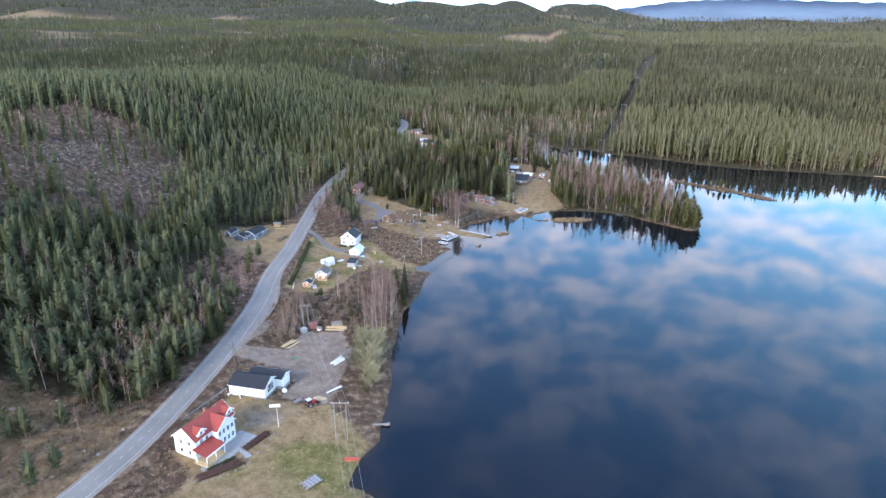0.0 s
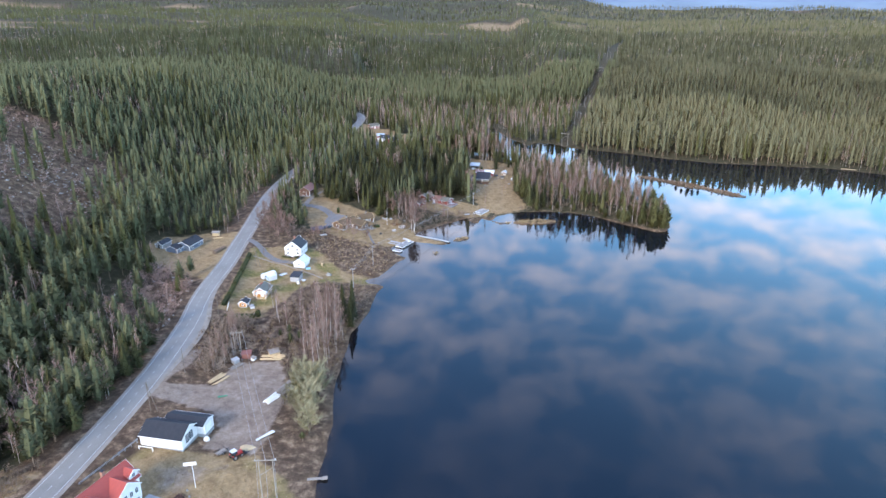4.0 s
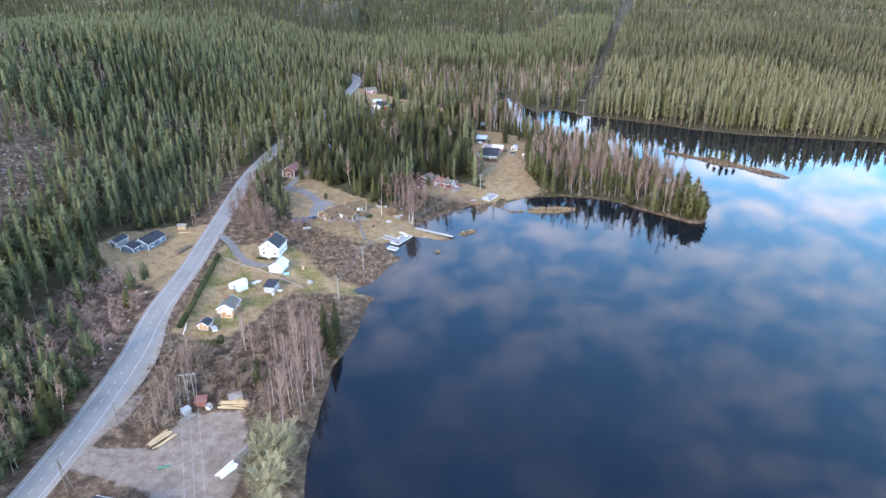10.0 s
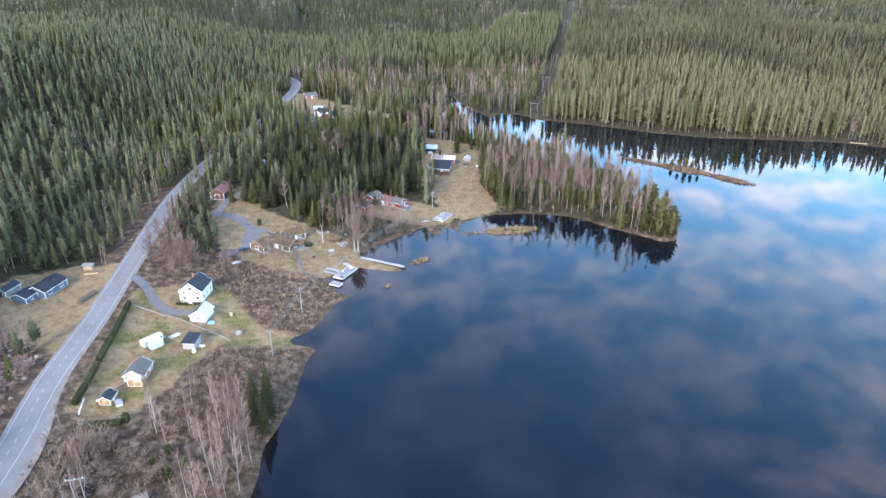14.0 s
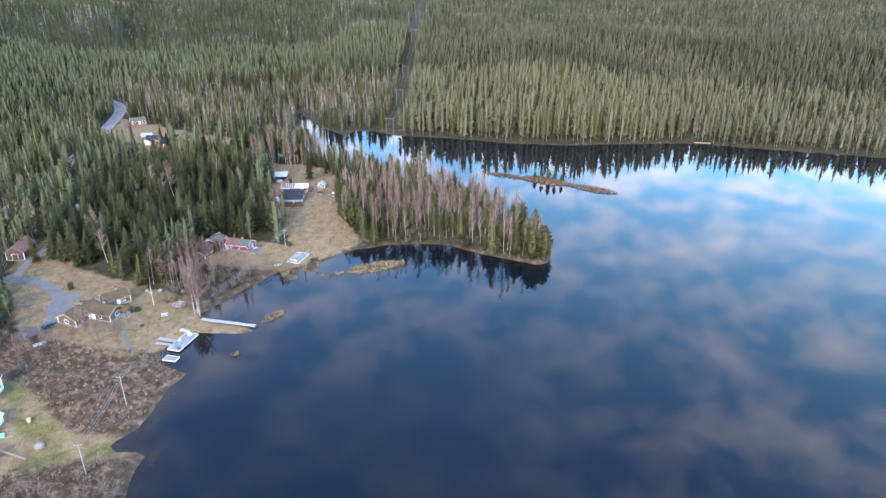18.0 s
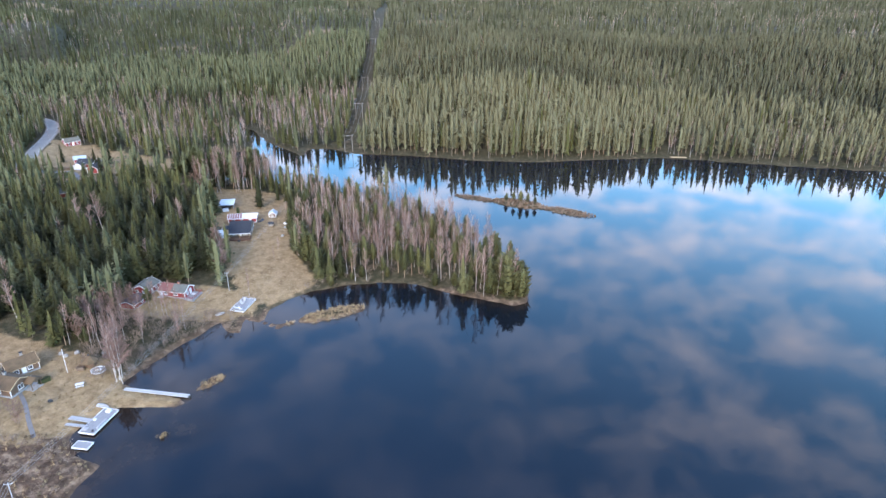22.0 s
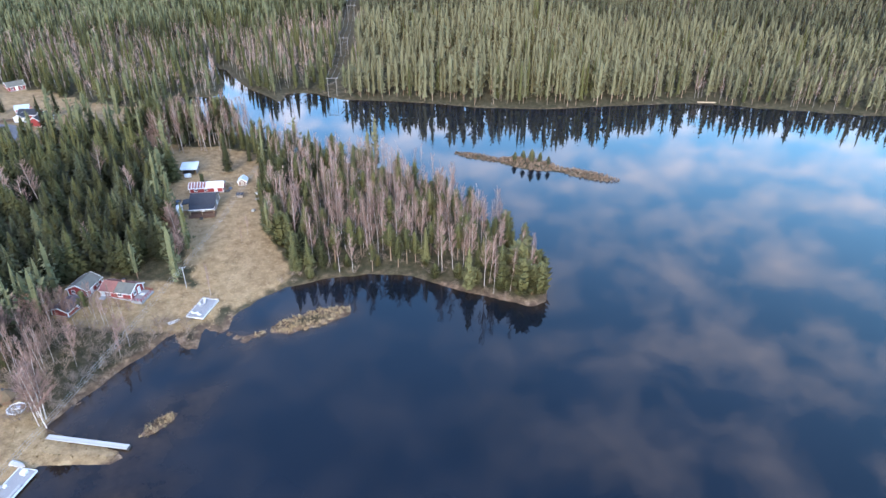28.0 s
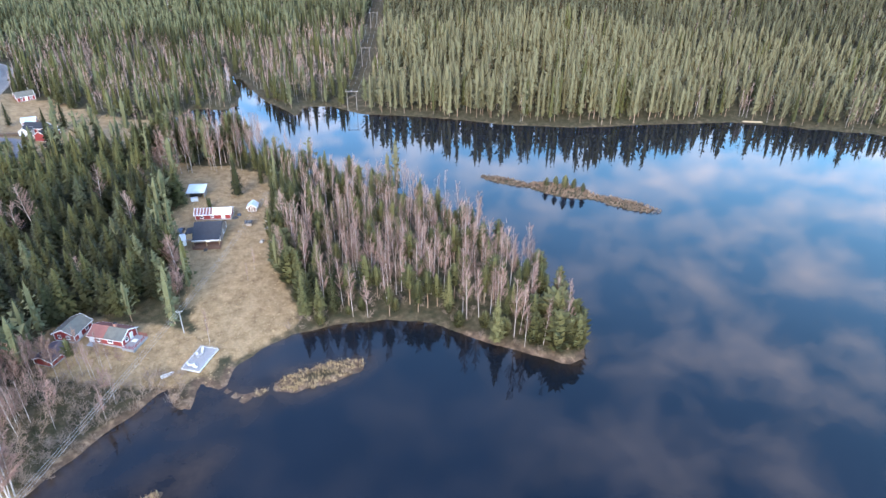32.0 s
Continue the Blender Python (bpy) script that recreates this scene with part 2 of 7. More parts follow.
def island(x, y):
    return np.min([np.hypot((x - cx) / a, (y - cy) / a) for cx, cy, a, b, turn in ISLANDS], 0) < 1.3


def road_height(y):
    return 3.6 + 1.4 * smooth(60, 260, y) + 2.0 * smooth(380, 620, y) + 1.0 * smooth(650, 1000, y)


def height(x, y):
    x, y = np.asarray(x, float), np.asarray(y, float)
    d = shore(x, y) + 0.5 * wavy(x, y, 9, 3) * (np.abs(x) < 400)
    rd, side = to_line(ROAD_LINE, x, y)
    dist = np.hypot(x, y)
    land = 0.55 * (1 - np.exp(-np.maximum(d, 0) / 1.8)) + 0.05 * np.minimum(np.maximum(d, 0), 60)
    # the hill west of the road, and the wooded slope beyond the lake
    foot, side = to_line(FOOT_LINE, x, y)
    left = np.where(side > 0, foot, 0)
    land += 55 * smooth(22, 170, left) * (1 - 0.45 * smooth(420, 800, y)) * smooth(-400, -50, y) * (1 - 0.6 * smooth(270, 520, left))
    east = smooth(5, 60, x - 20 + 0 * y) * smooth(430, 560, y + 0.55 * np.maximum(x - 100, 0))
    land += east * 30 * smooth(0, 330, d) * (1 + 0.12 * wavy(x, y, 160, 5))
    # country beyond
    tilt = np.interp(np.degrees(np.arctan2(x, np.maximum(y, 1))), (-60, -25, -8, 4, 10, 60), (1.4, 1.25, 0.95, 0.72, 0.36, 0.3))
    knots = (0, 700, 1000, 1500, 2200, 3000, 4000, 4900)
    land += np.interp(dist, knots, (0, 0, 6, 24, 44, 72, 135, 215)) * tilt
    land += wavy(x, y, 420, 8) * np.interp(dist, knots, (0, 0, 5, 11, 16, 26, 44, 60)) * np.minimum(tilt, 1)
    land += 0.25 * wavy(x, y, 16, 1) * smooth(4, 25, d)
    w = smooth(15, 5, rd) * (dist < 1100)
    land = land * (1 - w) + road_height(y) * w
    return np.where(d > 0, np.where(island(x, y) & (d < 7), 0.1 + 0.12 * np.maximum(d, 0), land), np.maximum(-4.0, 0.3 * d - 0.02))

# zones of the ground: outlines on the plan
YARD = [(-99, 191), (-90, 188), (-82, 192), (-82, 209), (-68, 211), (-62, 200), (-60, 190), (-57, 171), (-60, 164), (-73, 164), (-72, 174), (-78, 181), (-90, 183), (-97, 184)]
HOME = [(-95, 95), (-60, 95), (-36, 124), (-43, 131), (-42, 148), (-50, 158), (-58, 163), (-72, 163), (-88, 162), (-92, 150), (-94, 130)]
GARDENS = [(-102, 243), (-85, 241), (-80, 262), (-76, 278), (-56, 280), (-46, 280), (-54, 287), (-66, 293), (-75, 305), (-86, 318), (-100, 318), (-113, 309), (-108, 280)]
TURF = [(-114, 420), (-114, 384), (-105, 372), (-96, 348), (-80, 338), (-60, 326), (-50, 328), (-38, 337), (-24, 334), (-20, 336), (-40, 349), (-46, 364), (-58, 370), (-74, 381), (-89, 391), (-100, 420), (-108, 426)]
CABINS = [(-50, 400), (-44, 390), (-26, 383), (-12, 380), (-3, 382), (1, 393), (-14, 404), (-24, 408), (-36, 413), (-47, 411)]
DARK = [(-22, 470), (-13, 433), (-12, 415), (-8, 400), (0, 393), (3, 388), (10, 391), (20, 400), (19, 414), (14, 430), (13, 458), (17, 487), (12, 512), (-4, 525), (-19, 527), (-23, 502)]
FARM = [(-129, 648), (-127, 640), (-127, 585), (-120, 566), (-108, 560), (-92, 538), (-87, 556), (-86, 590), (-72, 578), (-58, 586), (-70, 606), (-100, 639), (-120, 652)]
BLUE = [(-162, 302), (-150, 288), (-136, 279), (-114, 266), (-116, 285), (-126, 330), (-144, 330), (-161, 318)]
VERGE = [(-160, 60), (-107, 60), (-105, 140), (-107, 152), (-124, 150), (-143, 153), (-160, 150), (-168, 110)]
SOIL = [(-103, 90), (-100, 130), (-95, 142), (-88, 131), (-82, 125), (-84, 117), (-88, 90)]
BARE = [(-82.8, 154), (-74, 159.5), (-64, 159), (-67, 151), (-73.6, 145.5)]
MEADOW = [(-92, 525), (-84, 536), (-62, 547), (-45, 549), (-31, 514), (-22, 500), (-20, 530), (-28, 554), (-36, 570), (-36, 598), (-60, 604), (-90, 626), (-92, 590)]
BANK = [(-112, 226), (-119, 256), (-122, 268), (-146, 286), (-152, 268), (-146, 234), (-124, 222)]
PAD = [(-103, 176), (-97, 184), (-90, 183), (-78, 181), (-72, 186), (-84, 195), (-96, 191), (-99.5, 200), (-97, 214), (-94, 212), (-95, 198), (-103, 188)]
BOG = [(-92, 326), (-81, 311), (-62, 291), (-50, 288), (-41, 314), (-50, 328), (-66, 332), (-80, 338), (-98, 346), (-100, 334)]
THICKET = [(-50, 352), (-41, 350), (-33, 358), (-20, 372), (-8, 372), (-8, 384), (-28, 386), (-44, 392), (-56, 388), (-56, 372)]
SPIT = [(-14, 406), (-13, 378), (-8, 364), (10, 366), (12, 394), (-2, 402)]
SCRUBLAND = [(-100, 203), (-86, 216), (-70, 214), (-60, 204), (-46, 200), (-48, 278), (-74, 280), (-80, 239), (-98, 235), (-103, 224)]
CUT = [(-330, 250), (-250, 205), (-195, 235), (-176, 290), (-196, 352), (-215, 385), (-300, 400), (-360, 330)]
# fellings among the far woods: x, y, half width, half depth, turn
CLEARINGS = [(-1883, 2320, 150, 110, 40), (-1167, 1560, 70, 60, 35), (-1175, 1760, 80, 40, 35), (-995, 1600, 40, 26, 30), (-1368, 2840, 170, 60, 40), (-518, 1590, 30, 40, 15),
             (-357, 1590, 60, 50, 10), (-27, 2400, 130, 150, 0), (222, 3753, 170, 90, 0), (-96, 1150, 26, 26, 0), (93, 1054, 26, 22, 0), (50, 1010, 30, 16, 0),
             (262, 1130, 40, 34, -15), (781, 1710, 50, 60, -25), (-24, 1360, 40, 30, 0), (-1030, 1340, 60, 40, 40)]
POWER = [(-20, 300), (50, 560), (62, 600), (76, 655), (95, 745), (133, 915), (200, 1230), (260, 1500)]


def zone(poly, x, y, soft=2.0, ragged=1.0, seed=4):
    d, _ = to_line(np.array(poly + poly[:1], float), x, y)
    d = np.where(inside(np.array(poly, float), x, y), d, -d) + ragged * wavy(x, y, 6, seed)
    return smooth(-soft, soft, d)


def far_open(x, y):
    """Fellings and bogs among the far woods."""
    o = smooth(0.72, 0.85, wavy(x, y * 0.6, 190, 21)) * (np.hypot(x, y) > 1500) * 0.8
    for cx, cy, a, b, turn in CLEARINGS:
        c, s = math.cos(radians(turn)), math.sin(radians(turn))
        u, v = ((x - cx) * c + (y - cy) * s) / a, (-(x - cx) * s + (y - cy) * c) / b
        o = np.maximum(o, smooth(1.15, 0.85, np.hypot(u, v) + 0.15 * wavy(x, y, 40, 23)))
    return o


def open_ground(x, y):
    """Where no forest stands: 1 is fully open."""
    o = np.zeros(np.shape(x))
    for poly in (YARD, HOME, GARDENS, TURF, CABINS, DARK, FARM, BLUE, BOG, SCRUBLAND, THICKET, SPIT):
        o = np.maximum(o, zone(poly, x, y, 1.0, 0.5))
    for poly in (VERGE, CUT, BANK, MEADOW):
        o = np.maximum(o, 0.86 * zone(poly, x, y, 8.0, 6.0))
    rd, side = to_line(ROAD_LINE, x, y)
    o = np.maximum(o, (rd < np.where(y > 380, 5.2, 7.5)) * 1.0)
    o = np.maximum(o, (rd < 75) * (side < 0) * (y < 345) * (y > -100) * (x < -30))
    o = np.maximum(o, (to_line(POWER, x, y)[0] < 6) * (y > 585))
    o = np.maximum(o, 0.9 * far_open(x, y))
    return o


def quick_mesh(name, co, faces, mats, index=None, attributes=(), smooth_faces=False):
    """A mesh from arrays of points and of triangles or quads."""
    co, faces = np.asarray(co, np.float32), np.asarray(faces, np.int32)
    n, k = faces.shape
    me = bpy.data.meshes.new(name)
    me.vertices.add(len(co))
    me.vertices.foreach_set("co", co.ravel())
    me.loops.add(n * k)
    me.loops.foreach_set("vertex_index", faces.ravel())
    me.polygons.add(n)
    me.polygons.foreach_set("loop_start", np.arange(0, n * k, k, dtype=np.int32))
    me.polygons.foreach_set("use_smooth", np.full(n, smooth_faces))
    for m in mats:
        me.materials.append(m)
    if index is not None:
        me.polygons.foreach_set("material_index", np.asarray(index, np.int32))
    for key, values in attributes:
        a = me.attributes.new(key, "FLOAT", "POINT")
        a.data.foreach_set("value", np.asarray(values, np.float32))
    me.update(calc_edges=True)
    return me


# ---- ground ----
def graded(lo, a, b, hi, step, growth):
    mid = np.arange(a, b + step / 2, step)
    def tail(start, end, sign):
        out, s, v = [], step, start
        while (end - v) * sign > 0:
            s *= growth
            v += sign * s
            out.append(v)
        return out
    return np.array([*tail(a, lo, -1)[::-1], *mid, *tail(b, hi, 1)])


gx, gy = graded(-3600, -190, 104, 3900, 2.1, 1.07), graded(-620, 96, 560, 4950, 2.1, 1.065)
GX, GY = np.meshgrid(gx, gy)
GZ = height(GX, GY)
flat_x, flat_y = GX.ravel(), GY.ravel()
near = np.hypot(flat_x, flat_y) < 1100


def over(poly, soft, ragged, seed=4):
    out = np.zeros(len(flat_x))
    out[near] = zone(poly, flat_x[near], flat_y[near], soft, ragged, seed)
    return out


shore_all = np.full(len(flat_x), 99.0)
shore_all[near] = shore(flat_x[near], flat_y[near])
dry = np.max([over(p, 2.5, 1.5) for p in (HOME, GARDENS, TURF, CABINS, DARK, FARM, BLUE, MEADOW)], 0)
dry = np.maximum(dry, np.where(np.hypot(flat_x, flat_y) > 900, 0.62 * far_open(flat_x, flat_y), 0))
dry = np.maximum(dry, 0.55 * over(VERGE, 6, 4)) * (1 - 0.9 * over(SOIL, 2.5, 2.0))
lawn = (1 - over(SOIL, 3, 2)) * np.maximum(over(HOME, 3, 2) * smooth(-0.2, 0.7, wavy(flat_x, flat_y, 22, 31) - 0.1 + 0.5 * smooth(25, 4, shore_all)), over(GARDENS, 2, 1) * smooth(-0.5, 0.8, wavy(flat_x, flat_y, 14, 33)))
gravel = np.max([over(YARD, 1.5, 1.0), over(PAD, 1.0, 0.6), 0.55 * over(BARE, 3.0, 2.0)], 0)
heath = np.max([over(p, 4, 3) for p in (VERGE, BOG, SCRUBLAND, CUT, BANK)], 0)
shore_d = shore_all
rim = smooth(5, 0.5, np.abs(shore_d))
road_d, road_side = np.full(len(flat_x), 999.0), np.ones(len(flat_x))
road_d[near], road_side[near] = to_line(ROAD_LINE, flat_x[near], flat_y[near])
heath = np.maximum(heath, 0.8 * (road_d < 75) * (road_side < 0) * (flat_y < 345) * (flat_y > -100) * (flat_x < -30))
heath = np.maximum(heath, 0.8 * (road_d < 13) * (flat_y < 420))
heath = np.maximum(heath, np.where(flat_y > 385, 0.35, 0.85) * rim * (1 - lawn))
heath = np.maximum(heath, np.where(np.hypot(flat_x, flat_y) > 600, far_open(flat_x, flat_y), 0))
heath = np.maximum(heath, (to_line(POWER, flat_x, flat_y)[0] < 9) * (flat_y > 580) * 0.25)
nx, ny = len(gx), len(gy)
cell = np.arange(nx * ny).reshape(ny, nx)
quads = np.stack([cell[:-1, :-1], cell[:-1, 1:], cell[1:, 1:], cell[1:, :-1]], -1).reshape(-1, 4)


def ground_material():
    m, n, l, b = material("ground", 0.95, 0.0, 0.15)

    def mask(name, sharp, scale):
        a = n.new("ShaderNodeAttribute")
        a.attribute_name = name
        v = noise_tex(n, l, scale, 5, 0.7)
        s = n.new("ShaderNodeMath")
        s.operation, s.inputs[1].default_value = "MULTIPLY_ADD", sharp
        l.new(a.outputs["Fac"], s.inputs[0])
        f = n.new("ShaderNodeMath")
        f.operation, f.inputs[1].default_value, f.inputs[2].default_value = "MULTIPLY_ADD", 1.6, -0.3 - sharp / 2
        l.new(v, f.inputs[0])
        l.new(f.outputs[0], s.inputs[2])
        s.use_clamp = True
        return s.outputs[0]

    big, mid, fine = noise_tex(n, l, 0.03, 4), noise_tex(n, l, 0.35, 6, 0.65), noise_tex(n, l, 2.4, 5, 0.75)
    floor = link_ramp(n, l, mid, ((0.3, (0.022, 0.024, 0.011)), (0.5, (0.045, 0.04, 0.021)), (0.72, (0.095, 0.073, 0.044))))
    straw = link_ramp(n, l, mid, ((0.28, (0.138, 0.093, 0.048)), (0.5, (0.23, 0.16, 0.085)), (0.72, (0.306, 0.222, 0.125))))
    green = link_ramp(n, l, mid, ((0.3, (0.075, 0.075, 0.022)), (0.52, (0.15, 0.125, 0.045)), (0.72, (0.24, 0.18, 0.09))))
    brown = link_ramp(n, l, mid, ((0.3, (0.042, 0.027, 0.018)), (0.5, (0.092, 0.06, 0.039)), (0.6, (0.172, 0.117, 0.076)), (0.7, (0.275, 0.2, 0.13))))
    grit = link_ramp(n, l, mid, ((0.3, (0.15, 0.112, 0.086)), (0.5, (0.21, 0.163, 0.128)), (0.7, (0.265, 0.22, 0.182))))
    col = blend(n, l, mask("heath", 1.6, 0.25), floor, brown)
    col = blend(n, l, mask("dry", 2.4, 0.3), col, straw)
    col = blend(n, l, mask("lawn", 1.6, 0.12), col, green)
    col = blend(n, l, mask("gravel", 3.0, 0.4), col, grit)
    col = blend(n, l, 0.6, col, fine, "OVERLAY")
    col = blend(n, l, 0.6, col, noise_tex(n, l, 0.8, 6, 0.85), "OVERLAY")
    l.new(col, b.inputs["Base Color"])
    bump(n, l, b, fine, 0.7, 0.4)
    return m


ground = new("ground", quick_mesh("ground", np.stack([flat_x, flat_y, GZ.ravel()], -1), quads, [ground_material()],
             attributes=(("dry", dry), ("lawn", lawn), ("gravel", gravel), ("heath", heath)), smooth_faces=True))
tagged(ground, "rolling ground of dry spring grass, heath and forest floor", "ground", kind="structure")


def ridge(name, radius, az0, az1, base, rise, seed, colour, label):
    """A far wooded ridge on the horizon, a strip with an uneven crest and a sloping face; aerial haze is painted into
    its colour.
    """
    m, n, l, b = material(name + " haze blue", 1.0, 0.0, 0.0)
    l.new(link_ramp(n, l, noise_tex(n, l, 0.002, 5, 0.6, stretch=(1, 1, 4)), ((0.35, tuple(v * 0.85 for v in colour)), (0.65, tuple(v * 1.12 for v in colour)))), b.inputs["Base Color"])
    az_ = np.radians(np.linspace(az0, az1, 140))
    u = np.linspace(0, 1, 140)
    top = base + rise * (0.5 + 0.5 * wavy(u * 1000, u * 0, 420, seed)) * smooth(0, 0.12, u) + 6 * wavy(u * 1000, u * 0, 22, seed + 1)
    rows = [np.stack([k * radius * np.sin(az_), k * radius * np.cos(az_), h_], -1) for k, h_ in ((0.985, 0 * top - 60), (0.992, 0.5 * top), (1.0, top), (1.004, 0 * top - 60))]
    i = np.arange(4 * 140).reshape(4, 140)
    q = np.stack([i[:-1, :-1], i[:-1, 1:], i[1:, 1:], i[1:, :-1]], -1).reshape(-1, 4)
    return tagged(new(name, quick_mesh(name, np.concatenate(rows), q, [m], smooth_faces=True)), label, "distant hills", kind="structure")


# this blue is the haze of distance, put into the base colour
ridge("backdrop", 4965, 4, 62, 178, 60, 3, (0.11, 0.15, 0.21), "wooded ridge on the far horizon with painted blue haze")


def z_at(x, y):
    return float(height(np.array([x]), np.array([y]))[0])


# ---- lake ----
def water_material():
    m, n, l, b = material("dark lake water", 0.03, 0.0, 0.5)
    b.inputs["IOR"].default_value = 1.333
    deep = link_ramp(n, l, noise_tex(n, l, 0.02, 3), ((0.3, (0.004, 0.006, 0.009)), (0.7, (0.007, 0.009, 0.013))))
    a = n.new("ShaderNodeAttribute")
    a.attribute_name = "shallow"
    peat = link_ramp(n, l, noise_tex(n, l, 0.12, 5, 0.65), ((0.35, (0.008, 0.006, 0.005)), (0.65, (0.03, 0.02, 0.013))))
    l.new(blend(n, l, a.outputs["Fac"], deep, peat), b.inputs["Base Color"])
    ripple = noise_tex(n, l, 0.5, 3, 0.5)
    bump(n, l, b, ripple, 0.015, 0.3)
    return m


lx, ly = graded(-700, -90, 110, 760, 4.0, 1.12), graded(-600, 100, 620, 900, 4.0, 1.12)
WX, WY = (a.ravel() for a in np.meshgrid(lx, ly))
cell = np.arange(len(WX)).reshape(len(ly), len(lx))
tiles = np.stack([cell[:-1, :-1], cell[:-1, 1:], cell[1:, 1:], cell[1:, :-1]], -1).reshape(-1, 4)
# the bottom shows along the boggy western bays
reach_out = 3 + 7 * smooth(60, 0, np.hypot(WX + 35, WY - 300)) + 10 * smooth(70, 0, np.hypot(WX + 20, WY - 350))
shallow = smooth(1, 0, -shore(WX, WY) / reach_out) * (WX < 120)
lake = new("water", quick_mesh("water", np.stack([WX, WY, 0 * WX], -1), tiles, [water_material()], attributes=(("shallow", shallow),)))
tagged(lake, "still dark lake mirroring blue sky and clouds", "lake", kind="structure")


# ---- road ----
def ribbon(line, left, right, lift, cross=1, follow=None):
    """A strip along a line of points, between two offsets to its right."""
    t = np.gradient(line, axis=0)
    t /= np.linalg.norm(t, axis=1)[:, None]
    side = np.stack([t[:, 1], -t[:, 0]], -1)
    rows = []
    for k in range(cross + 1):
        o = left + (right - left) * k / cross
        p = line + side * (o if np.isscalar(o) else np.asarray(o)[:, None])
        z = (follow(line[:, 1]) if follow else height(p[:, 0], p[:, 1])) + lift
        rows.append(np.column_stack([p, z]))
    co = np.stack(rows, 1)
    i = np.arange(len(line) * (cross + 1)).reshape(len(line), cross + 1)
    q = np.stack([i[:-1, :-1], i[:-1, 1:], i[1:, 1:], i[1:, :-1]], -1).reshape(-1, 4)
    return co.reshape(-1, 3), q


def asphalt():
    m, n, l, b = material("worn grey asphalt", 0.85, 0.0, 0.3)
    a, f = noise_tex(n, l, 0.12, 5), noise_tex(n, l, 3.0, 5, 0.7)
    col = link_ramp(n, l, a, ((0.3, (0.158, 0.15, 0.136)), (0.7, (0.21, 0.2, 0.183))))
    l.new(blend(n, l, 0.25, col, f, "OVERLAY"), b.inputs["Base Color"])
    return m


ASPHALT = asphalt()
PAINT = plain("worn road paint", (0.42, 0.42, 0.42), (0.27, 0.27, 0.27), 1.0)
GRAVEL = plain("pale gravel", (0.25, 0.222, 0.19), (0.165, 0.14, 0.112), 0.3, 0.95, relief=0.4)
line = ROAD_LINE[(ROAD_LINE[:, 1] > -120) & (ROAD_LINE[:, 1] < 900)]
wide = 3.4 + 3.4 * np.exp(-(((line[:, 1] - 222) / 22) ** 2))
road = new("road", quick_mesh("road", *ribbon(line, -3.4, 3.4 + 2.4 * np.exp(-(((line[:, 1] - 222) / 20) ** 2)), 0.1, 2, road_height), [ASPHALT]))
tagged(road, "worn grey two-lane asphalt road with pale edge lines", "road", kind="structure")
shoulder = new("road_shoulder", quick_mesh("road_shoulder", *ribbon(line, -4.1, wide + 1.0, 0.05, 4, road_height), [GRAVEL]))
tagged(shoulder, "pale gravel shoulder along the asphalt road", "road shoulder", kind="structure")
for off in (-2.95, 2.95):
    edge = new("edge_line", quick_mesh("edge_line", *ribbon(line, off - 0.08, off + 0.08, 0.115, 1, road_height), [PAINT]))
    edge.parent = road
fine_line = spline([tuple(p) for p in line], 1.0)
steps = np.r_[0, np.cumsum(np.linalg.norm(np.diff(fine_line, axis=0), axis=1))]
for s in np.arange(180, 700, 4.0):
    k = np.array([s, s + 1.6])
    seg = np.stack([np.interp(k, steps, fine_line[:, 0]), np.interp(k, steps, fine_line[:, 1])], -1)
    dash = new("lane_dash", quick_mesh("lane_dash", *ribbon(seg, -0.07, 0.07, 0.118, 1, road_height), [PAINT]))
    dash.parent = road

# ---- trees ----


class Shape:
    """Collects triangles with a material number each."""

    def __init__(self):
        self.co, self.tri, self.mat = [], [], []

    def add(self, points, tris, mat):
        k = len(self.co)
        self.co += [tuple(p) for p in points]
        self.tri += [tuple(k + i for i in t) for t in tris]
        self.mat += [mat] * len(tris)

    def tube(self, a, b, ra, rb, sides, mat, spin=0.0):
        a, b = Vector(a), Vector(b)
        q = (b - a).to_track_quat("Z", "Y")
        ring = [q @ Vector((math.cos(spin + 6.2832 * i / sides), math.sin(spin + 6.2832 * i / sides), 0)) for i in range(sides)]
        pts = [a + ra * v for v in ring] + [b + rb * v for v in ring]
        tris = []
        for i in range(sides):
            j = (i + 1) % sides
            tris += [(i, j, sides + j), (i, sides + j, sides + i)]
        self.add(pts, tris, mat)

    def arrays(self, only=None):
        co, tri, mat = np.array(self.co), np.array(self.tri), np.array(self.mat)
        if only is not None:
            tri, mat = tri[mat == only], mat[mat == only]
            used, inv = np.unique(tri, return_inverse=True)
            co, tri = co[used], inv.reshape(-1, 3)
        return co, tri, mat


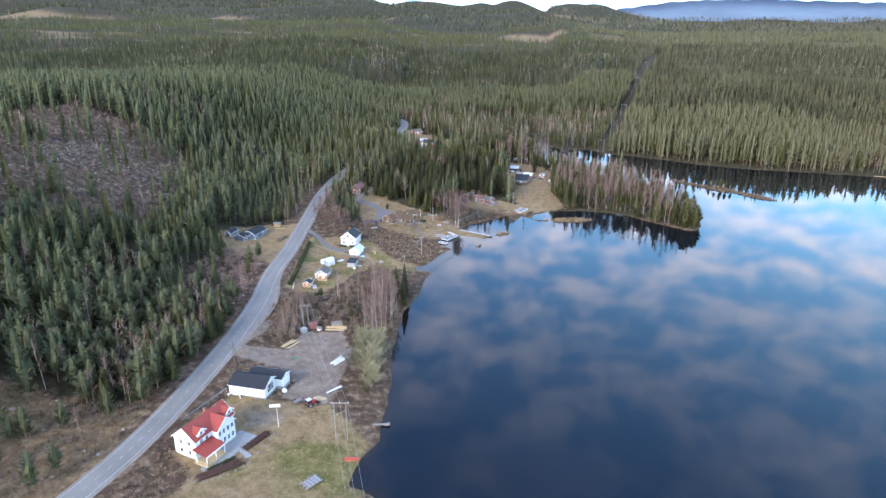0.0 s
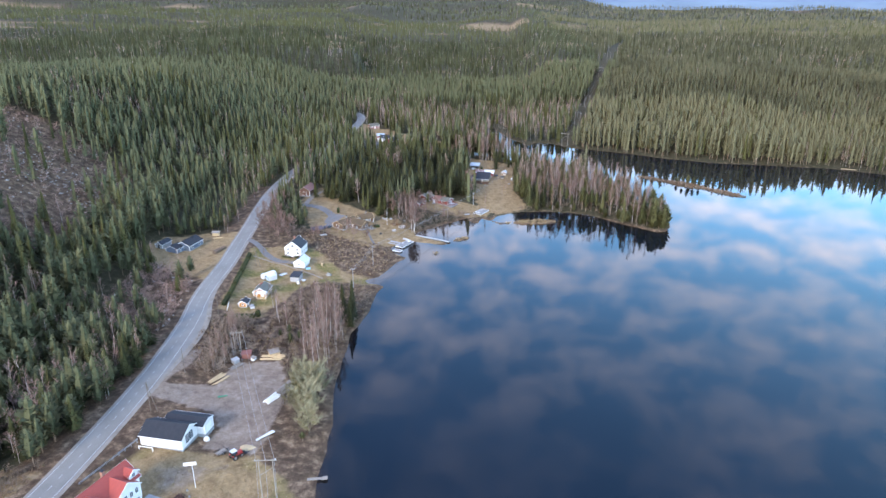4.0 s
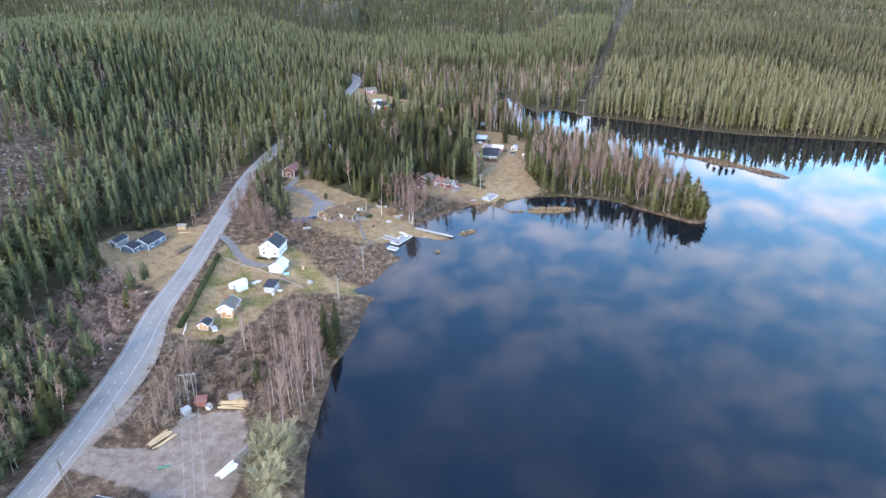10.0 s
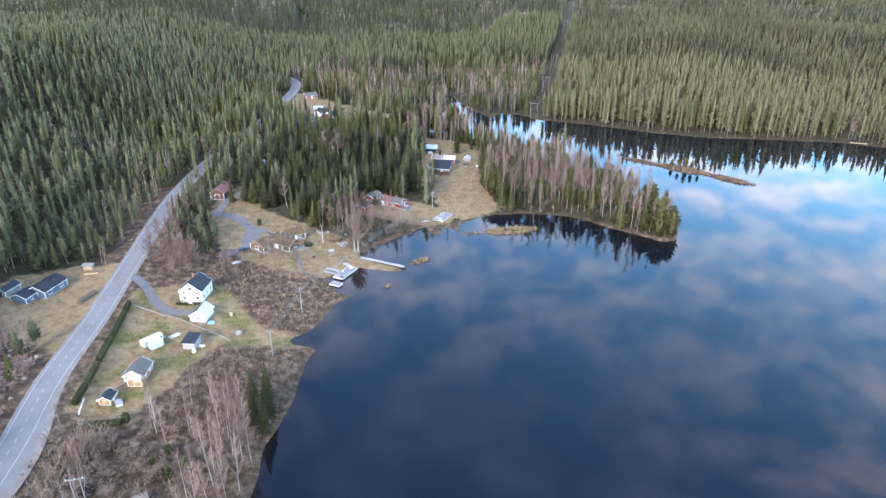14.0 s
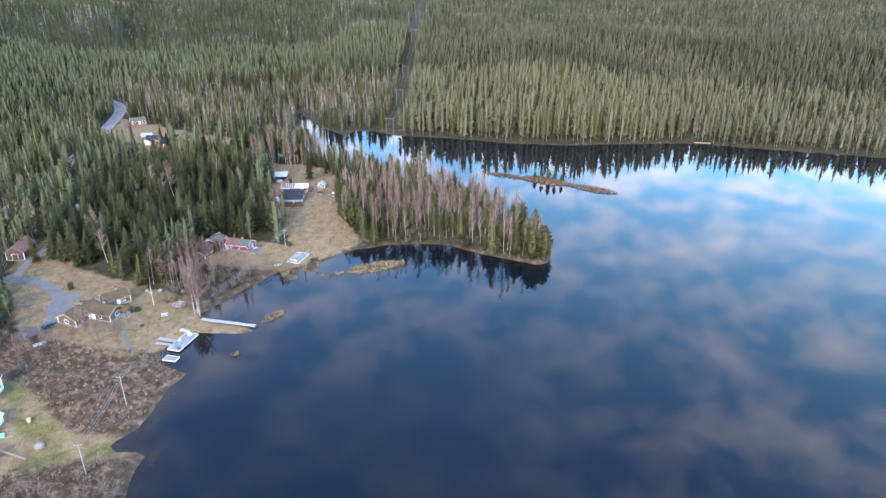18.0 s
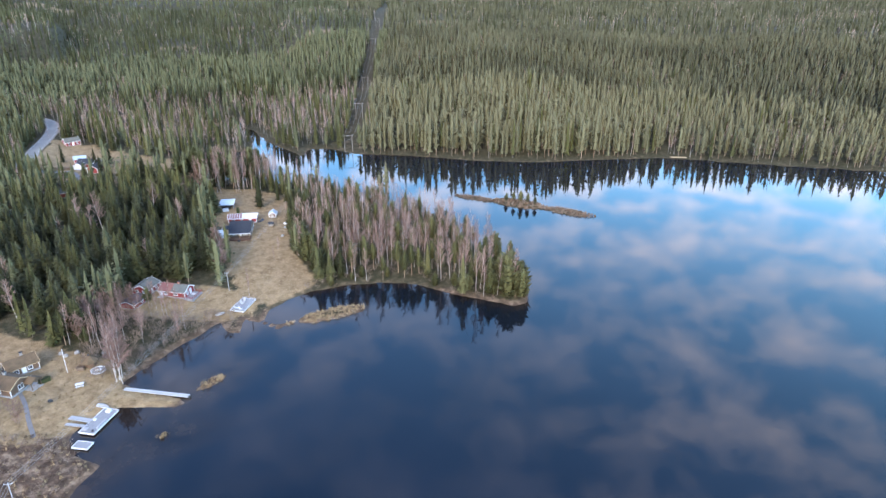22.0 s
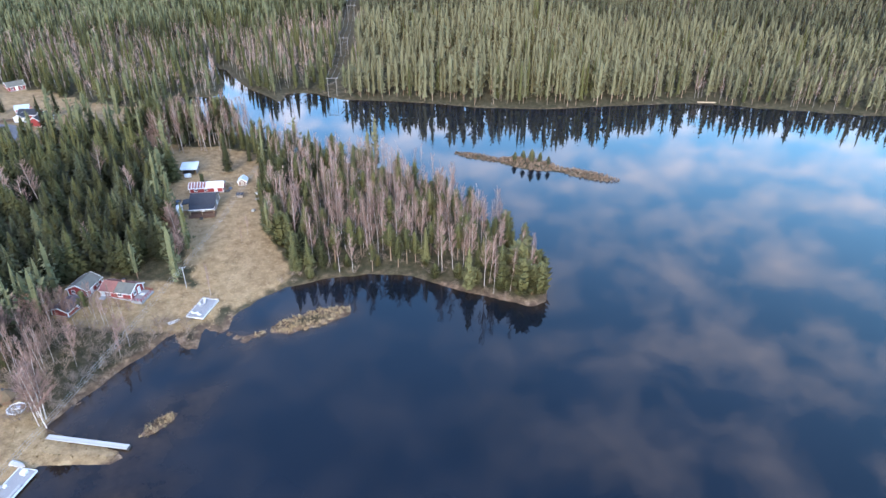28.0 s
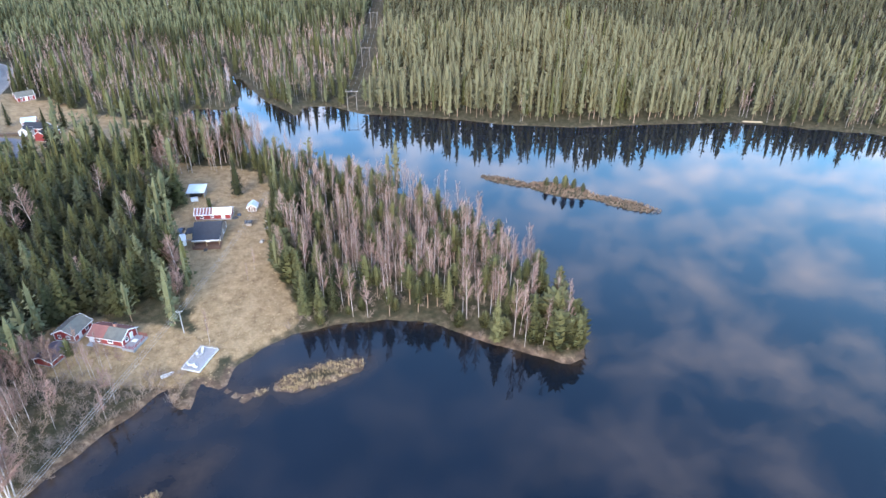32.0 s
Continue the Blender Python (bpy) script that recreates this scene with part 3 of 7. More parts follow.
def conifer(seed, h, r, tufts, base, pine=False, sides=5, chunk=1.0):
    """Trunk (0) and needles (1) of a spruce or pine of height h: a dark core and many sprays of needles round it."""
    g, s = random.Random(seed), Shape()
    lean = (g.uniform(-0.02, 0.02) * h, g.uniform(-0.02, 0.02) * h)
    base *= g.uniform(0.7, 1.4)
    squash, dome = g.uniform(0.85, 1.15), g.uniform(1.4, 2.6)

    def reach(f):
        if pine:
            return r * (1 - f**dome) ** 0.6 * (0.6 + 0.4 * min(1.0, 3.0 * f)) + 0.15
        return r * (1 - f) ** 0.78 * (0.75 + 0.25 * min(1.0, 5 * f)) + 0.14

    if sides:
        s.tube((0, 0, -0.4), (lean[0], lean[1], h * 0.9), 0.009 * h + 0.03, 0.03, sides, 0)
    # core
    n, levels = (5, (0.02, 0.4, 0.8)) if tufts > 60 else (4, (0.03, 0.72)) if tufts > 15 else (4, (0.05,))
    rings, tris = [], []
    for f in levels:
        k = reach(f) * (0.4 if pine else 0.46)
        rings += [(lean[0] * f + k * g.uniform(0.5, 1.35) * math.cos(6.2832 * i / n + f), lean[1] * f + k * g.uniform(0.5, 1.35) * math.sin(6.2832 * i / n + f), h * (base + (1 - base) * f) + g.uniform(-0.4, 0.4)) for i in range(n)]
    last = n * (len(levels) - 1)
    for q in range(0, last, n):
        for i in range(n):
            j = (i + 1) % n
            tris += [(q + i, q + j, q + n + j), (q + i, q + n + j, q + n + i)]
    s.add(rings + [(lean[0], lean[1], h * (0.95 if pine else 0.985))], tris + [(last + i, last + (i + 1) % n, last + n) for i in range(n)], 1)
    turn = g.uniform(0, 6.28)
    for w in range(tufts):
        f = 1 - (1 - (w + g.random()) / tufts) ** (0.72 if pine else 0.6)
        f = min(0.985, f)
        turn += 2.4 + g.uniform(-0.6, 0.6)
        rad = reach(f) * g.uniform(0.5, 1.18) * (squash if math.cos(turn) > 0 else 1 / squash)
        c, t = math.cos(turn), math.sin(turn)
        cx, cy = lean[0] * f, lean[1] * f
        wide_ = (0.13 * rad + 0.2) * chunk * g.uniform(0.7, 1.35)
        run = rad * g.uniform(0.35, 0.65)
        rise = run * (g.uniform(0.25, 1.2) if pine else g.uniform(-0.75, 0.1))
        z = h * (base + (1 - base) * f) - 0.5 * rise
        q = rad - run
        tip = (cx + rad * c, cy + rad * t, z + rise)
        roll = g.uniform(-0.6, 0.6) * wide_
        lft = (cx + q * c - wide_ * t, cy + q * t + wide_ * c, z + roll)
        rgt = (cx + q * c + wide_ * t, cy + q * t - wide_ * c, z - roll)
        s.add([lft, tip, rgt], [(0, 1, 2)], 1)
    return s


def bare_tree(seed, h, spread, limbs, twigs, thick=0.09, start=0.3, stems=1, steep=(0.45, 0.95), sides=5):
    """Trunk (0) and leafless twigs (1) of a birch, willow or scrub."""
    g, s = random.Random(seed), Shape()
    for stem in range(stems):
        bx, by = (0, 0) if stems == 1 else (g.uniform(-0.35, 0.35) * spread, g.uniform(-0.35, 0.35) * spread)
        tx, ty = bx * 2 + g.uniform(-0.05, 0.05) * h, by * 2 + g.uniform(-0.05, 0.05) * h
        kx, ky, kz = (bx + tx) / 2 + g.uniform(-0.02, 0.02) * h, (by + ty) / 2, h * 0.5
        r0 = (0.004 * h + 0.025)
        s.tube((bx * 0.4, by * 0.4, -0.4), (kx, ky, kz), r0, r0 * 0.65, sides, 0)
        s.tube((kx, ky, kz), (tx, ty, h * 0.97), r0 * 0.65, 0.025, sides, 0)
        for i in range(limbs):
            f = start + (1 - start) * (i + g.random()) / limbs * 0.96
            if f < 0.5:
                u = f / 0.5
                px, py, pz = bx * 0.4 * (1 - u) + kx * u, by * 0.4 * (1 - u) + ky * u, kz * u
            else:
                u = (f - 0.5) / 0.5
                px, py, pz = kx + (tx - kx) * u, ky + (ty - ky) * u, kz + (h * 0.97 - kz) * u
            a = g.uniform(0, 6.2832)
            ln = spread * g.uniform(0.6, 1.15) * (1.15 - 0.75 * f)
            rise = ln * g.uniform(*steep) * 1.6
            ex, ey, ez = px + ln * math.cos(a), py + ln * math.sin(a), pz + rise
            w = 0.035 + 0.015 * (1 - f) + 0.25 * thick
            s.add([(px + w * math.sin(a), py - w * math.cos(a), pz), (ex, ey, ez), (px - w * math.sin(a), py + w * math.cos(a), pz + w)], [(0, 1, 2)], 1)
            for j in range(twigs):
                u = g.uniform(0.2, 1.0)
                qx, qy, qz = px + (ex - px) * u, py + (ey - py) * u, pz + (ez - pz) * u
                b, l = a + g.gauss(0, 1.0), ln * g.uniform(0.25, 0.6)
                ox, oy, oz = qx + l * math.cos(b), qy + l * math.sin(b), qz + l * g.uniform(-0.3, 1.7)
                n1, n2 = -math.sin(b) * thick, math.cos(b) * thick
                s.add([(qx - n1, qy - n2, qz), (qx + n1, qy + n2, qz + thick), (ox, oy, oz)], [(0, 1, 2)], 1)
    return s


def mass(name, shapes, x, y, size, mats, label, category, seed=0, tint=None, width=None):
    """Many trees in one mesh: each takes one of the shapes at its place and size."""
    g = np.random.RandomState(seed)
    z = height(x, y)
    pick, spin = g.randint(0, len(shapes), len(x)), g.uniform(0, 6.2832, len(x))
    tint = np.clip(g.uniform(0.15, 0.55, len(x)) + 0.25 * wavy(x, y, 70, 51), 0, 0.95) if tint is None else tint
    wide_ = g.uniform(0.85, 1.2, len(x)) * size**0.6 if width is None else width
    cos, tris, ids, tints, base = [], [], [], [], 0
    for k, shp in enumerate(shapes):
        co, tri, mat = shp.arrays()
        w = np.where(pick == k)[0]
        if not len(w):
            continue
        c, s = np.cos(spin[w])[:, None], np.sin(spin[w])[:, None]
        px = (co[:, 0] * c - co[:, 1] * s) * wide_[w, None] + x[w, None]
        py = (co[:, 0] * s + co[:, 1] * c) * wide_[w, None] + y[w, None]
        pz = co[None, :, 2] * size[w, None] + z[w, None]
        cos.append(np.stack([px, py, pz], -1).reshape(-1, 3))
        tris.append((tri[None] + (np.arange(len(w)) * len(co))[:, None, None]).reshape(-1, 3) + base)
        ids.append(np.tile(mat, len(w)))
        tints.append(np.repeat(tint[w], len(co)))
        base += len(w) * len(co)
    me = quick_mesh(name, np.vstack(cos), np.vstack(tris), mats, np.concatenate(ids), (("tint", np.concatenate(tints)),))
    return tagged(new(name, me), label, category, kind="stuff")


def tree_kind(name, shapes, bark, leaves):
    """Things to copy: an Empty with its trunk and crown, one for each shape."""
    made = []
    for shp in shapes:
        root = bpy.data.objects.new(name, None)
        parts = []
        for k, (part_name, mat) in enumerate((("trunk", bark), ("crown", leaves))):
            co, tri, _ = shp.arrays(k)
            parts.append((part_name, quick_mesh(part_name, co, tri, [mat])))
        made.append(parts)
    return name, made


def plant(kind, x, y, size, label, category, group, seed=0, wide_=1.0, z=None):
    """One tree as a thing of its own."""
    name, made = kind
    g = random.Random(seed * 7919 + int(x * 13) + int(y * 17))
    root = new(name)
    tagged(root, label, category, group)
    k = size * wide_ * g.uniform(0.88, 1.15)
    root.matrix_basis = Matrix.LocRotScale((x, y, z_at(x, y) if z is None else z), Euler((0, 0, g.uniform(0, 6.28))), (k, k, size))
    for part_name, me in g.choice(made):
        new(part_name, me).parent = root
    return root


def scatter(x0, x1, y0, y1, step, seed):
    g = np.random.RandomState(seed)
    X, Y = np.meshgrid(np.arange(x0, x1, step), np.arange(y0, y1, step))
    X, Y = X.ravel() + g.uniform(-0.48, 0.48, X.size) * step, Y.ravel() + g.uniform(-0.48, 0.48, Y.size) * step
    return X, Y, g


# templates of unit metres: heights near 18 m
SPRUCE_NEAR = [conifer(10 + i, 18, 2.5, 250, 0.04) for i in range(7)]
PINE_NEAR = [conifer(30 + i, 18, 2.6, 200, 0.3, True) for i in range(6)]
ROUND_NEAR = [conifer(40 + i, 10, 3.1, 300, 0.06, True, 5, 0.9) for i in range(4)]
BIRCH_NEAR = [bare_tree(50 + i, 19, 1.9, 34, 28, 0.033, 0.28, 1, (1.0, 2.0), 4) for i in range(7)]
ALDER_NEAR = [bare_tree(60 + i, 14, 3.2, 28, 30, 0.04, 0.25, 1, (0.4, 1.1), 4) for i in range(4)]
WILLOW_NEAR = [bare_tree(80 + i, 11, 4.2, 14, 40, 0.065, 0.1, 4, (0.3, 0.8), 4) for i in range(3)]
SPRUCE_HALF = [conifer(410 + i, 18, 3.2, 110, 0.04, False, 3, 1.3) for i in range(6)]
PINE_HALF = [conifer(430 + i, 18, 3.5, 110, 0.2, True, 3, 1.3) for i in range(7)]
BIRCH_HALF = [bare_tree(450 + i, 18, 2.0, 24, 12, 0.055, 0.26, 1, (1.0, 2.0), 4) for i in range(6)]
SPRUCE_MID = [conifer(110 + i, 18, 3.1, 42, 0.05, False, 3, 1.5) for i in range(8)]
PINE_MID = [conifer(130 + i, 18, 3.3, 44, 0.13, True, 3, 1.5) for i in range(10)]
BIRCH_MID = [bare_tree(150 + i, 17, 2.3, 12, 6, 0.12, 0.26, 1, (0.7, 1.4), 3) for i in range(6)]
SPRUCE_BACK = [conifer(310 + i, 18, 3.1, 20, 0.06, False, 0, 1.9) for i in range(8)]
PINE_BACK = [conifer(330 + i, 18, 3.3, 32, 0.13, True, 0, 1.65) for i in range(8)]
BIRCH_BACK = [bare_tree(350 + i, 16, 2.5, 9, 4, 0.2, 0.26, 1, (0.7, 1.4), 3) for i in range(5)]
SPRUCE_FAR = [conifer(210 + i, 18, 3.0, 6, 0.08, False, 0, 2.2) for i in range(6)]
PINE_FAR = [conifer(230 + i, 18, 3.2, 6, 0.2, True, 0, 2.4) for i in range(6)]
BIRCH_FAR = [bare_tree(250 + i, 16, 2.8, 4, 3, 0.28, 0.3, 1, (0.6, 1.2), 3) for i in range(4)]

PEN = [(12, 393), (31, 395), (58, 389), (71, 376), (82, 369), (95, 363), (100, 385), (92, 415), (87, 438), (74, 464), (63, 479), (50, 491), (36, 501), (22, 517), (8, 535), (-10, 548), (-12, 530), (10, 514), (18, 487), (13, 458), (14, 430), (21, 412), (21, 402)]
BLOCK = [(-106, 470), (-106, 425), (-100, 395), (-88, 393), (-73, 384), (-58, 374), (-55, 376), (-56, 404), (-46, 413), (-36, 415), (-23, 410), (-14, 414), (-13, 432), (-23, 452), (-24, 478), (-22, 496), (-31, 512), (-45, 546), (-62, 544), (-84, 534), (-92, 524), (-106, 500)]


def forest():
    az_of = lambda x, y: np.degrees(np.arctan2(x, y + 60))
    # woods within about a kilometre
    x, y, g = scatter(-760, 940, 60, 1000, 5.15, 1)
    dist = np.hypot(x, y - 120)
    keep = (az_of(x, y) > -56) & (az_of(x, y) < 62) & (dist < 860)
    x, y = x[keep], y[keep]
    d = shore(x, y)
    keep = (d > 2.0) & (g.uniform(0, 1, len(x)) > open_ground(x, y)) & ~inside(np.array(PEN), x, y) & ~inside(np.array(BLOCK), x, y) & ~island(x, y)
    x, y, d = x[keep], y[keep], d[keep]
    dist = np.hypot(x, y - 120)
    rd, side = to_line(ROAD_LINE, x, y)
    u, patch, pines = g.uniform(0, 1, len(x)), wavy(x, y, 60, 11), wavy(x, y, 110, 12)
    east = (x > 20) & (d < 900) & (y + 0.55 * (x - 100) > 430) & (x > 60 + 0.25 * (y - 560))
    birch_share = np.where(east, 0.03 + 0.12 * smooth(0.4, 0.9, patch) + 0.22 * smooth(220, 300, x) * (d < 60), 0.05 + 0.3 * smooth(0.5, 0.9, patch))
    birch_share = np.where((side < 0) & (y > 612) & (y < 770) & ~east, 0.6, birch_share)
    birch_share = np.where((rd < 26) & (y < 480), 0.3, birch_share)
    birch_share = np.maximum(birch_share, 0.85 * np.exp(-((x + 163) ** 2 + (y - 220) ** 2) / 90))
    birch_share = np.where((x > 2) & (x < 84) & (y > 612) & (y < 745), 0.66, birch_share)
    pine_share = np.where((y > 600) & (y < 780) & (x > -140) & (x < 84), 0.25, np.where(east, 0.92, 0.6 + 0.35 * smooth(-0.3, 0.5, pines)))
    kind = np.where(u < birch_share, 2, np.where(g.uniform(0, 1, len(x)) < pine_share, np.where(east, 1, 3), 0))
    size = g.uniform(0.72, 1.15, len(x)) * np.where((rd < 40) & (y < 420), 0.62, 1.0) * np.where(kind == 2, 0.85, 1.0)
    size *= (1 + 0.12 * wavy(x, y, 90, 14)) * np.where(east, np.where(d < 14, 1.35, 1.22) * (1 - 0.25 * smooth(200, 330, x)), 1.0)
    slim = g.uniform(0.82, 1.2, len(x)) * size**0.6 * np.where(east, 0.84, 1.0)
    close = dist < 270
    sets = (("spruce_wood", 0, SPRUCE_HALF, SPRUCE_MID, SPRUCE_BACK, [BARK, SPRUCE], "dense dark green spruces on the slopes", "spruce forest"),
            ("pine_wood", 1, PINE_HALF, PINE_MID + SPRUCE_MID[:2], PINE_BACK + SPRUCE_BACK[:2], [PINE_BARK, PINE], "olive green pines with tan trunks", "pine forest"),
            ("pine_wood", 3, PINE_HALF, PINE_MID + SPRUCE_MID[:3], PINE_BACK + SPRUCE_BACK[:3], [PINE_BARK, HILL_PINE], "dense green pines on the hillside", "pine forest"),
            ("birch_wood", 2, BIRCH_HALF, BIRCH_MID, BIRCH_BACK, [BIRCH_BARK, TWIG], "leafless mauve birches with pale trunks", "birch wood"))
    for name, k, fine, coarse, rear, mats, label, cat in sets:
        for which, shapes in ((close, fine), (~close & (dist < 600), coarse), (dist >= 600, rear)):
            w = (kind == k) & which
            if w.sum():
                mass(name, shapes, x[w], y[w], size[w], mats, label, cat, seed=k + 3, width=slim[w])
    # the country beyond
    for lo, hi, step, grow, seed in ((860, 1700, 9.0, 1.2, 2), (1700, 2900, 16.0, 1.7, 3), (2900, 4850, 36.0, 3.0, 4)):
        x, y, g = scatter(-hi * 0.85, hi * 0.9, 200, hi, step, seed)
        dist = np.hypot(x, y - 120)
        keep = (dist > lo) & (dist < hi) & (az_of(x, y) > -50) & (az_of(x, y) < 56)
        x, y = x[keep], y[keep]
        keep = g.uniform(0, 1, len(x)) > np.maximum(0.92 * far_open(x, y), (to_line(POWER, x, y)[0] < 8) * 1.0)
        keep &= to_line(ROAD_LINE, x, y)[0] > 10
        x, y = x[keep], y[keep]
        u, patch = g.uniform(0, 1, len(x)), wavy(x, y, 150, 15)
        kind = np.where(u < 0.05 + 0.3 * smooth(0.4, 0.8, patch), 2, np.where(u > 0.62 - 0.25 * (x > 0), np.where(x > 150, 1, 3), 0))
        size = g.uniform(0.75, 1.15, len(x))
        for (name, k, _, _, _, mats, label, cat), shapes in zip(sets, (SPRUCE_FAR, PINE_FAR, PINE_FAR, BIRCH_FAR)):
            w = kind == k
            if not w.any():
                continue
            mass(name, shapes, x[w], y[w], size[w] * (1 + 0.12 * (grow - 1)), mats, "far wooded hills, " + label, cat, seed=k + seed * 10, width=size[w] * grow)


forest()

SPRUCE_TREE = tree_kind("spruce_tree", SPRUCE_NEAR, BARK, SPRUCE)
PINE_TREE = tree_kind("pine_tree", PINE_NEAR, PINE_BARK, YOUNG)
OLIVE_TREE = tree_kind("spruce_tree", SPRUCE_NEAR, PINE_BARK, YOUNG)
BLOCK_TREE = tree_kind("spruce_tree", SPRUCE_NEAR, BARK, HILL_PINE)
ROUND_TREE = tree_kind("pine_tree", ROUND_NEAR, PINE_BARK, YOUNG)
BIRCH_TREE = tree_kind("birch_tree", BIRCH_NEAR, BIRCH_BARK, TWIG)
ALDER_TREE = tree_kind("alder_tree", ALDER_NEAR, BARK, TWIG)
WILLOW_TREE = tree_kind("willow_tree", WILLOW_NEAR, BARK, WILLOW)
LABELS = {"spruce_tree": ("tall dark green spruce with drooping boughs", "spruce tree"),
          "pine_tree": ("tall pine with olive crown and tan trunk", "pine tree"),
          "birch_tree": ("leafless birch with white trunk and mauve twigs", "birch tree"),
          "alder_tree": ("leafless alder with broad crown of fine twigs", "alder tree"),
          "willow_tree": ("bushy willow with pale budding twigs by the lake", "willow")}


def put(kind, x, y, size, group, wide_=1.0):
    plant(kind, x, y, size, *LABELS[kind[0]], group, 5, wide_)


# the wooded point in the lake
x, y, g = scatter(-14, 102, 360, 550, 4.2, 7)
keep = inside(np.array(PEN), x, y)
x, y = x[keep], y[keep]
d = shore(x, y)
edge = to_line(np.array(PEN[15:]), x, y)[0]
rear = {}
for px, py, pd, pe in zip(x[d > 1.2], y[d > 1.2], d[d > 1.2], edge[d > 1.2]):
    u = g.uniform()
    if pd < 6 and u < 0.5:
        put(ROUND_TREE, px, py, g.uniform(0.3, 0.75), "trees on the wooded point")
        continue
    u = u * (0.75 if pe > 12 else 1.25)
    kind = BIRCH_TREE if u < 0.5 else PINE_TREE if u < 0.64 else OLIVE_TREE if u < 0.84 else SPRUCE_TREE
    s = g.uniform(0.7, 1.1) * (0.98 if kind is BIRCH_TREE else 0.82)
    if py > 440 and kind is BIRCH_TREE:
        rear.setdefault("birch", []).append((px, py, s))
    else:
        put(kind, px, py, s, "trees on the wooded point", 1.1 if kind is BIRCH_TREE else 1.25)
px, py, s = np.array(rear["birch"]).T
mass("birch_wood", BIRCH_HALF, px, py, s, [BIRCH_BARK, TWIG], "leafless mauve birches on the wooded point", "birch wood", 78)
for px, py, s in ((88, 370.5, 1.3), (93, 369.5, 1.15), (90, 377, 1.5), (94.5, 375, 1.25), (82.5, 375, 1.0), (93.5, 384, 1.3), (84, 380, 1.2), (22.5, 409, 1.1), (19, 420, 1.3), (17.5, 432, 1.35), (17, 446, 1.2), (20, 456, 1.1)):
    put(ROUND_TREE, px, py, s, "trees on the wooded point", 1.2)
# the spruce block behind the cabins
x, y, g = scatter(-108, -12, 370, 575, 5.9, 8)
keep = inside(np.array(BLOCK), x, y)
x, y = x[keep], y[keep]
front = np.argsort(np.hypot(x + 20, y - 330))[:240]
rest = np.setdiff1d(np.arange(len(x)), front)
for px, py in zip(x[front], y[front]):
    u = g.uniform()
    put(SPRUCE_TREE if u < 0.76 else BLOCK_TREE if u < 0.93 else BIRCH_TREE, px, py, g.uniform(0.6, 0.95), "spruces behind the cabins", 1.75)
mass("spruce_wood", SPRUCE_HALF, x[rest], y[rest], g.uniform(0.62, 0.95, len(rest)), [BARK, SPRUCE], "dense dark spruces behind the cabins", "spruce forest", 77, width=g.uniform(0.95, 1.5, len(rest)))
# the dense young wood above the road
STRIP = [(-172, 182), (-158, 160), (-127, 152), (-116, 156), (-110, 165), (-107.5, 186), (-111, 215), (-124, 221), (-146, 232), (-156, 215)]
x, y, g = scatter(-175, -105, 150, 235, 3.9, 9)
keep = inside(np.array(STRIP), x, y)
x, y = x[keep], y[keep]
u, patch = g.uniform(0, 1, len(x)), wavy(x, y, 30, 41)
sort = np.where(u < 0.36 + 0.4 * smooth(0.2, 0.6, patch), 2, np.where(u < 0.62, 1, 0))
for k, name, shapes, mats, label, cat in ((0, "spruce_wood", SPRUCE_HALF, [BARK, SPRUCE], "young dark spruces above the road", "spruce forest"),
                                          (1, "pine_wood", PINE_HALF, [PINE_BARK, HILL_PINE], "bushy young pines above the road", "pine forest"),
                                          (2, "birch_wood", BIRCH_HALF, [BIRCH_BARK, TWIG], "slender leafless birches above the road", "birch wood")):
    w = sort == k
    mass(name, shapes, x[w], y[w], g.uniform(0.4, 0.75, w.sum()) * (1.25 if k == 1 else 1.0), mats, label, cat, 80 + k, width=g.uniform(0.75, 1.15, w.sum()))

# ---- building materials ----
WHITE = plain("white painted boards", (0.72, 0.71, 0.69), (0.62, 0.61, 0.59), 0.8, 0.6)
TRIM = plain("white trim paint", (0.82, 0.82, 0.8), (0.74, 0.74, 0.73), 1.5, 0.5)
RED = plain("falun red boards", (0.24, 0.033, 0.03), (0.165, 0.025, 0.024), 1.2, 0.8, stretch=(3, 3, 0.4))
BROWN = plain("brown stained boards", (0.12, 0.06, 0.04), (0.085, 0.045, 0.032), 1.2, 0.8, stretch=(3, 3, 0.4))
YELLOW = plain("ochre yellow boards", (0.4, 0.175, 0.03), (0.33, 0.145, 0.026), 1.2, 0.75)
BLUE_PAINT = plain("blue-grey boards", (0.1, 0.13, 0.18), (0.075, 0.1, 0.14), 1.2, 0.7)
GREY = plain("grey weathered boards", (0.34, 0.34, 0.34), (0.25, 0.25, 0.25), 1.5, 0.8, stretch=(4, 1, 1))
DECK = plain("silver-grey deck boards", (0.25, 0.25, 0.25), (0.19, 0.19, 0.195), 1.5, 0.75, stretch=(6, 1, 1))
WOOD = plain("raw timber", (0.5, 0.38, 0.22), (0.38, 0.28, 0.17), 2.0, 0.8, stretch=(1, 6, 6))
OLD_WOOD = plain("weathered timber", (0.27, 0.24, 0.21), (0.18, 0.155, 0.13), 2.0, 0.85)
ROOF_RED = plain("red roof tiles", (0.29, 0.05, 0.036), (0.225, 0.04, 0.03), 1.0, 0.6, stretch=(1, 5, 1), relief=0.3)
ROOF_RUST = plain("faded red roof sheet", (0.2, 0.08, 0.06), (0.145, 0.06, 0.048), 0.7, 0.6)
ROOF_DARK = plain("dark grey roof sheet", (0.03, 0.032, 0.038), (0.02, 0.022, 0.027), 0.8, 0.65, 0.0, 0.25)
ROOF_GREY = plain("grey mossy roof felt", (0.12, 0.12, 0.1), (0.08, 0.08, 0.07), 0.6, 0.8)
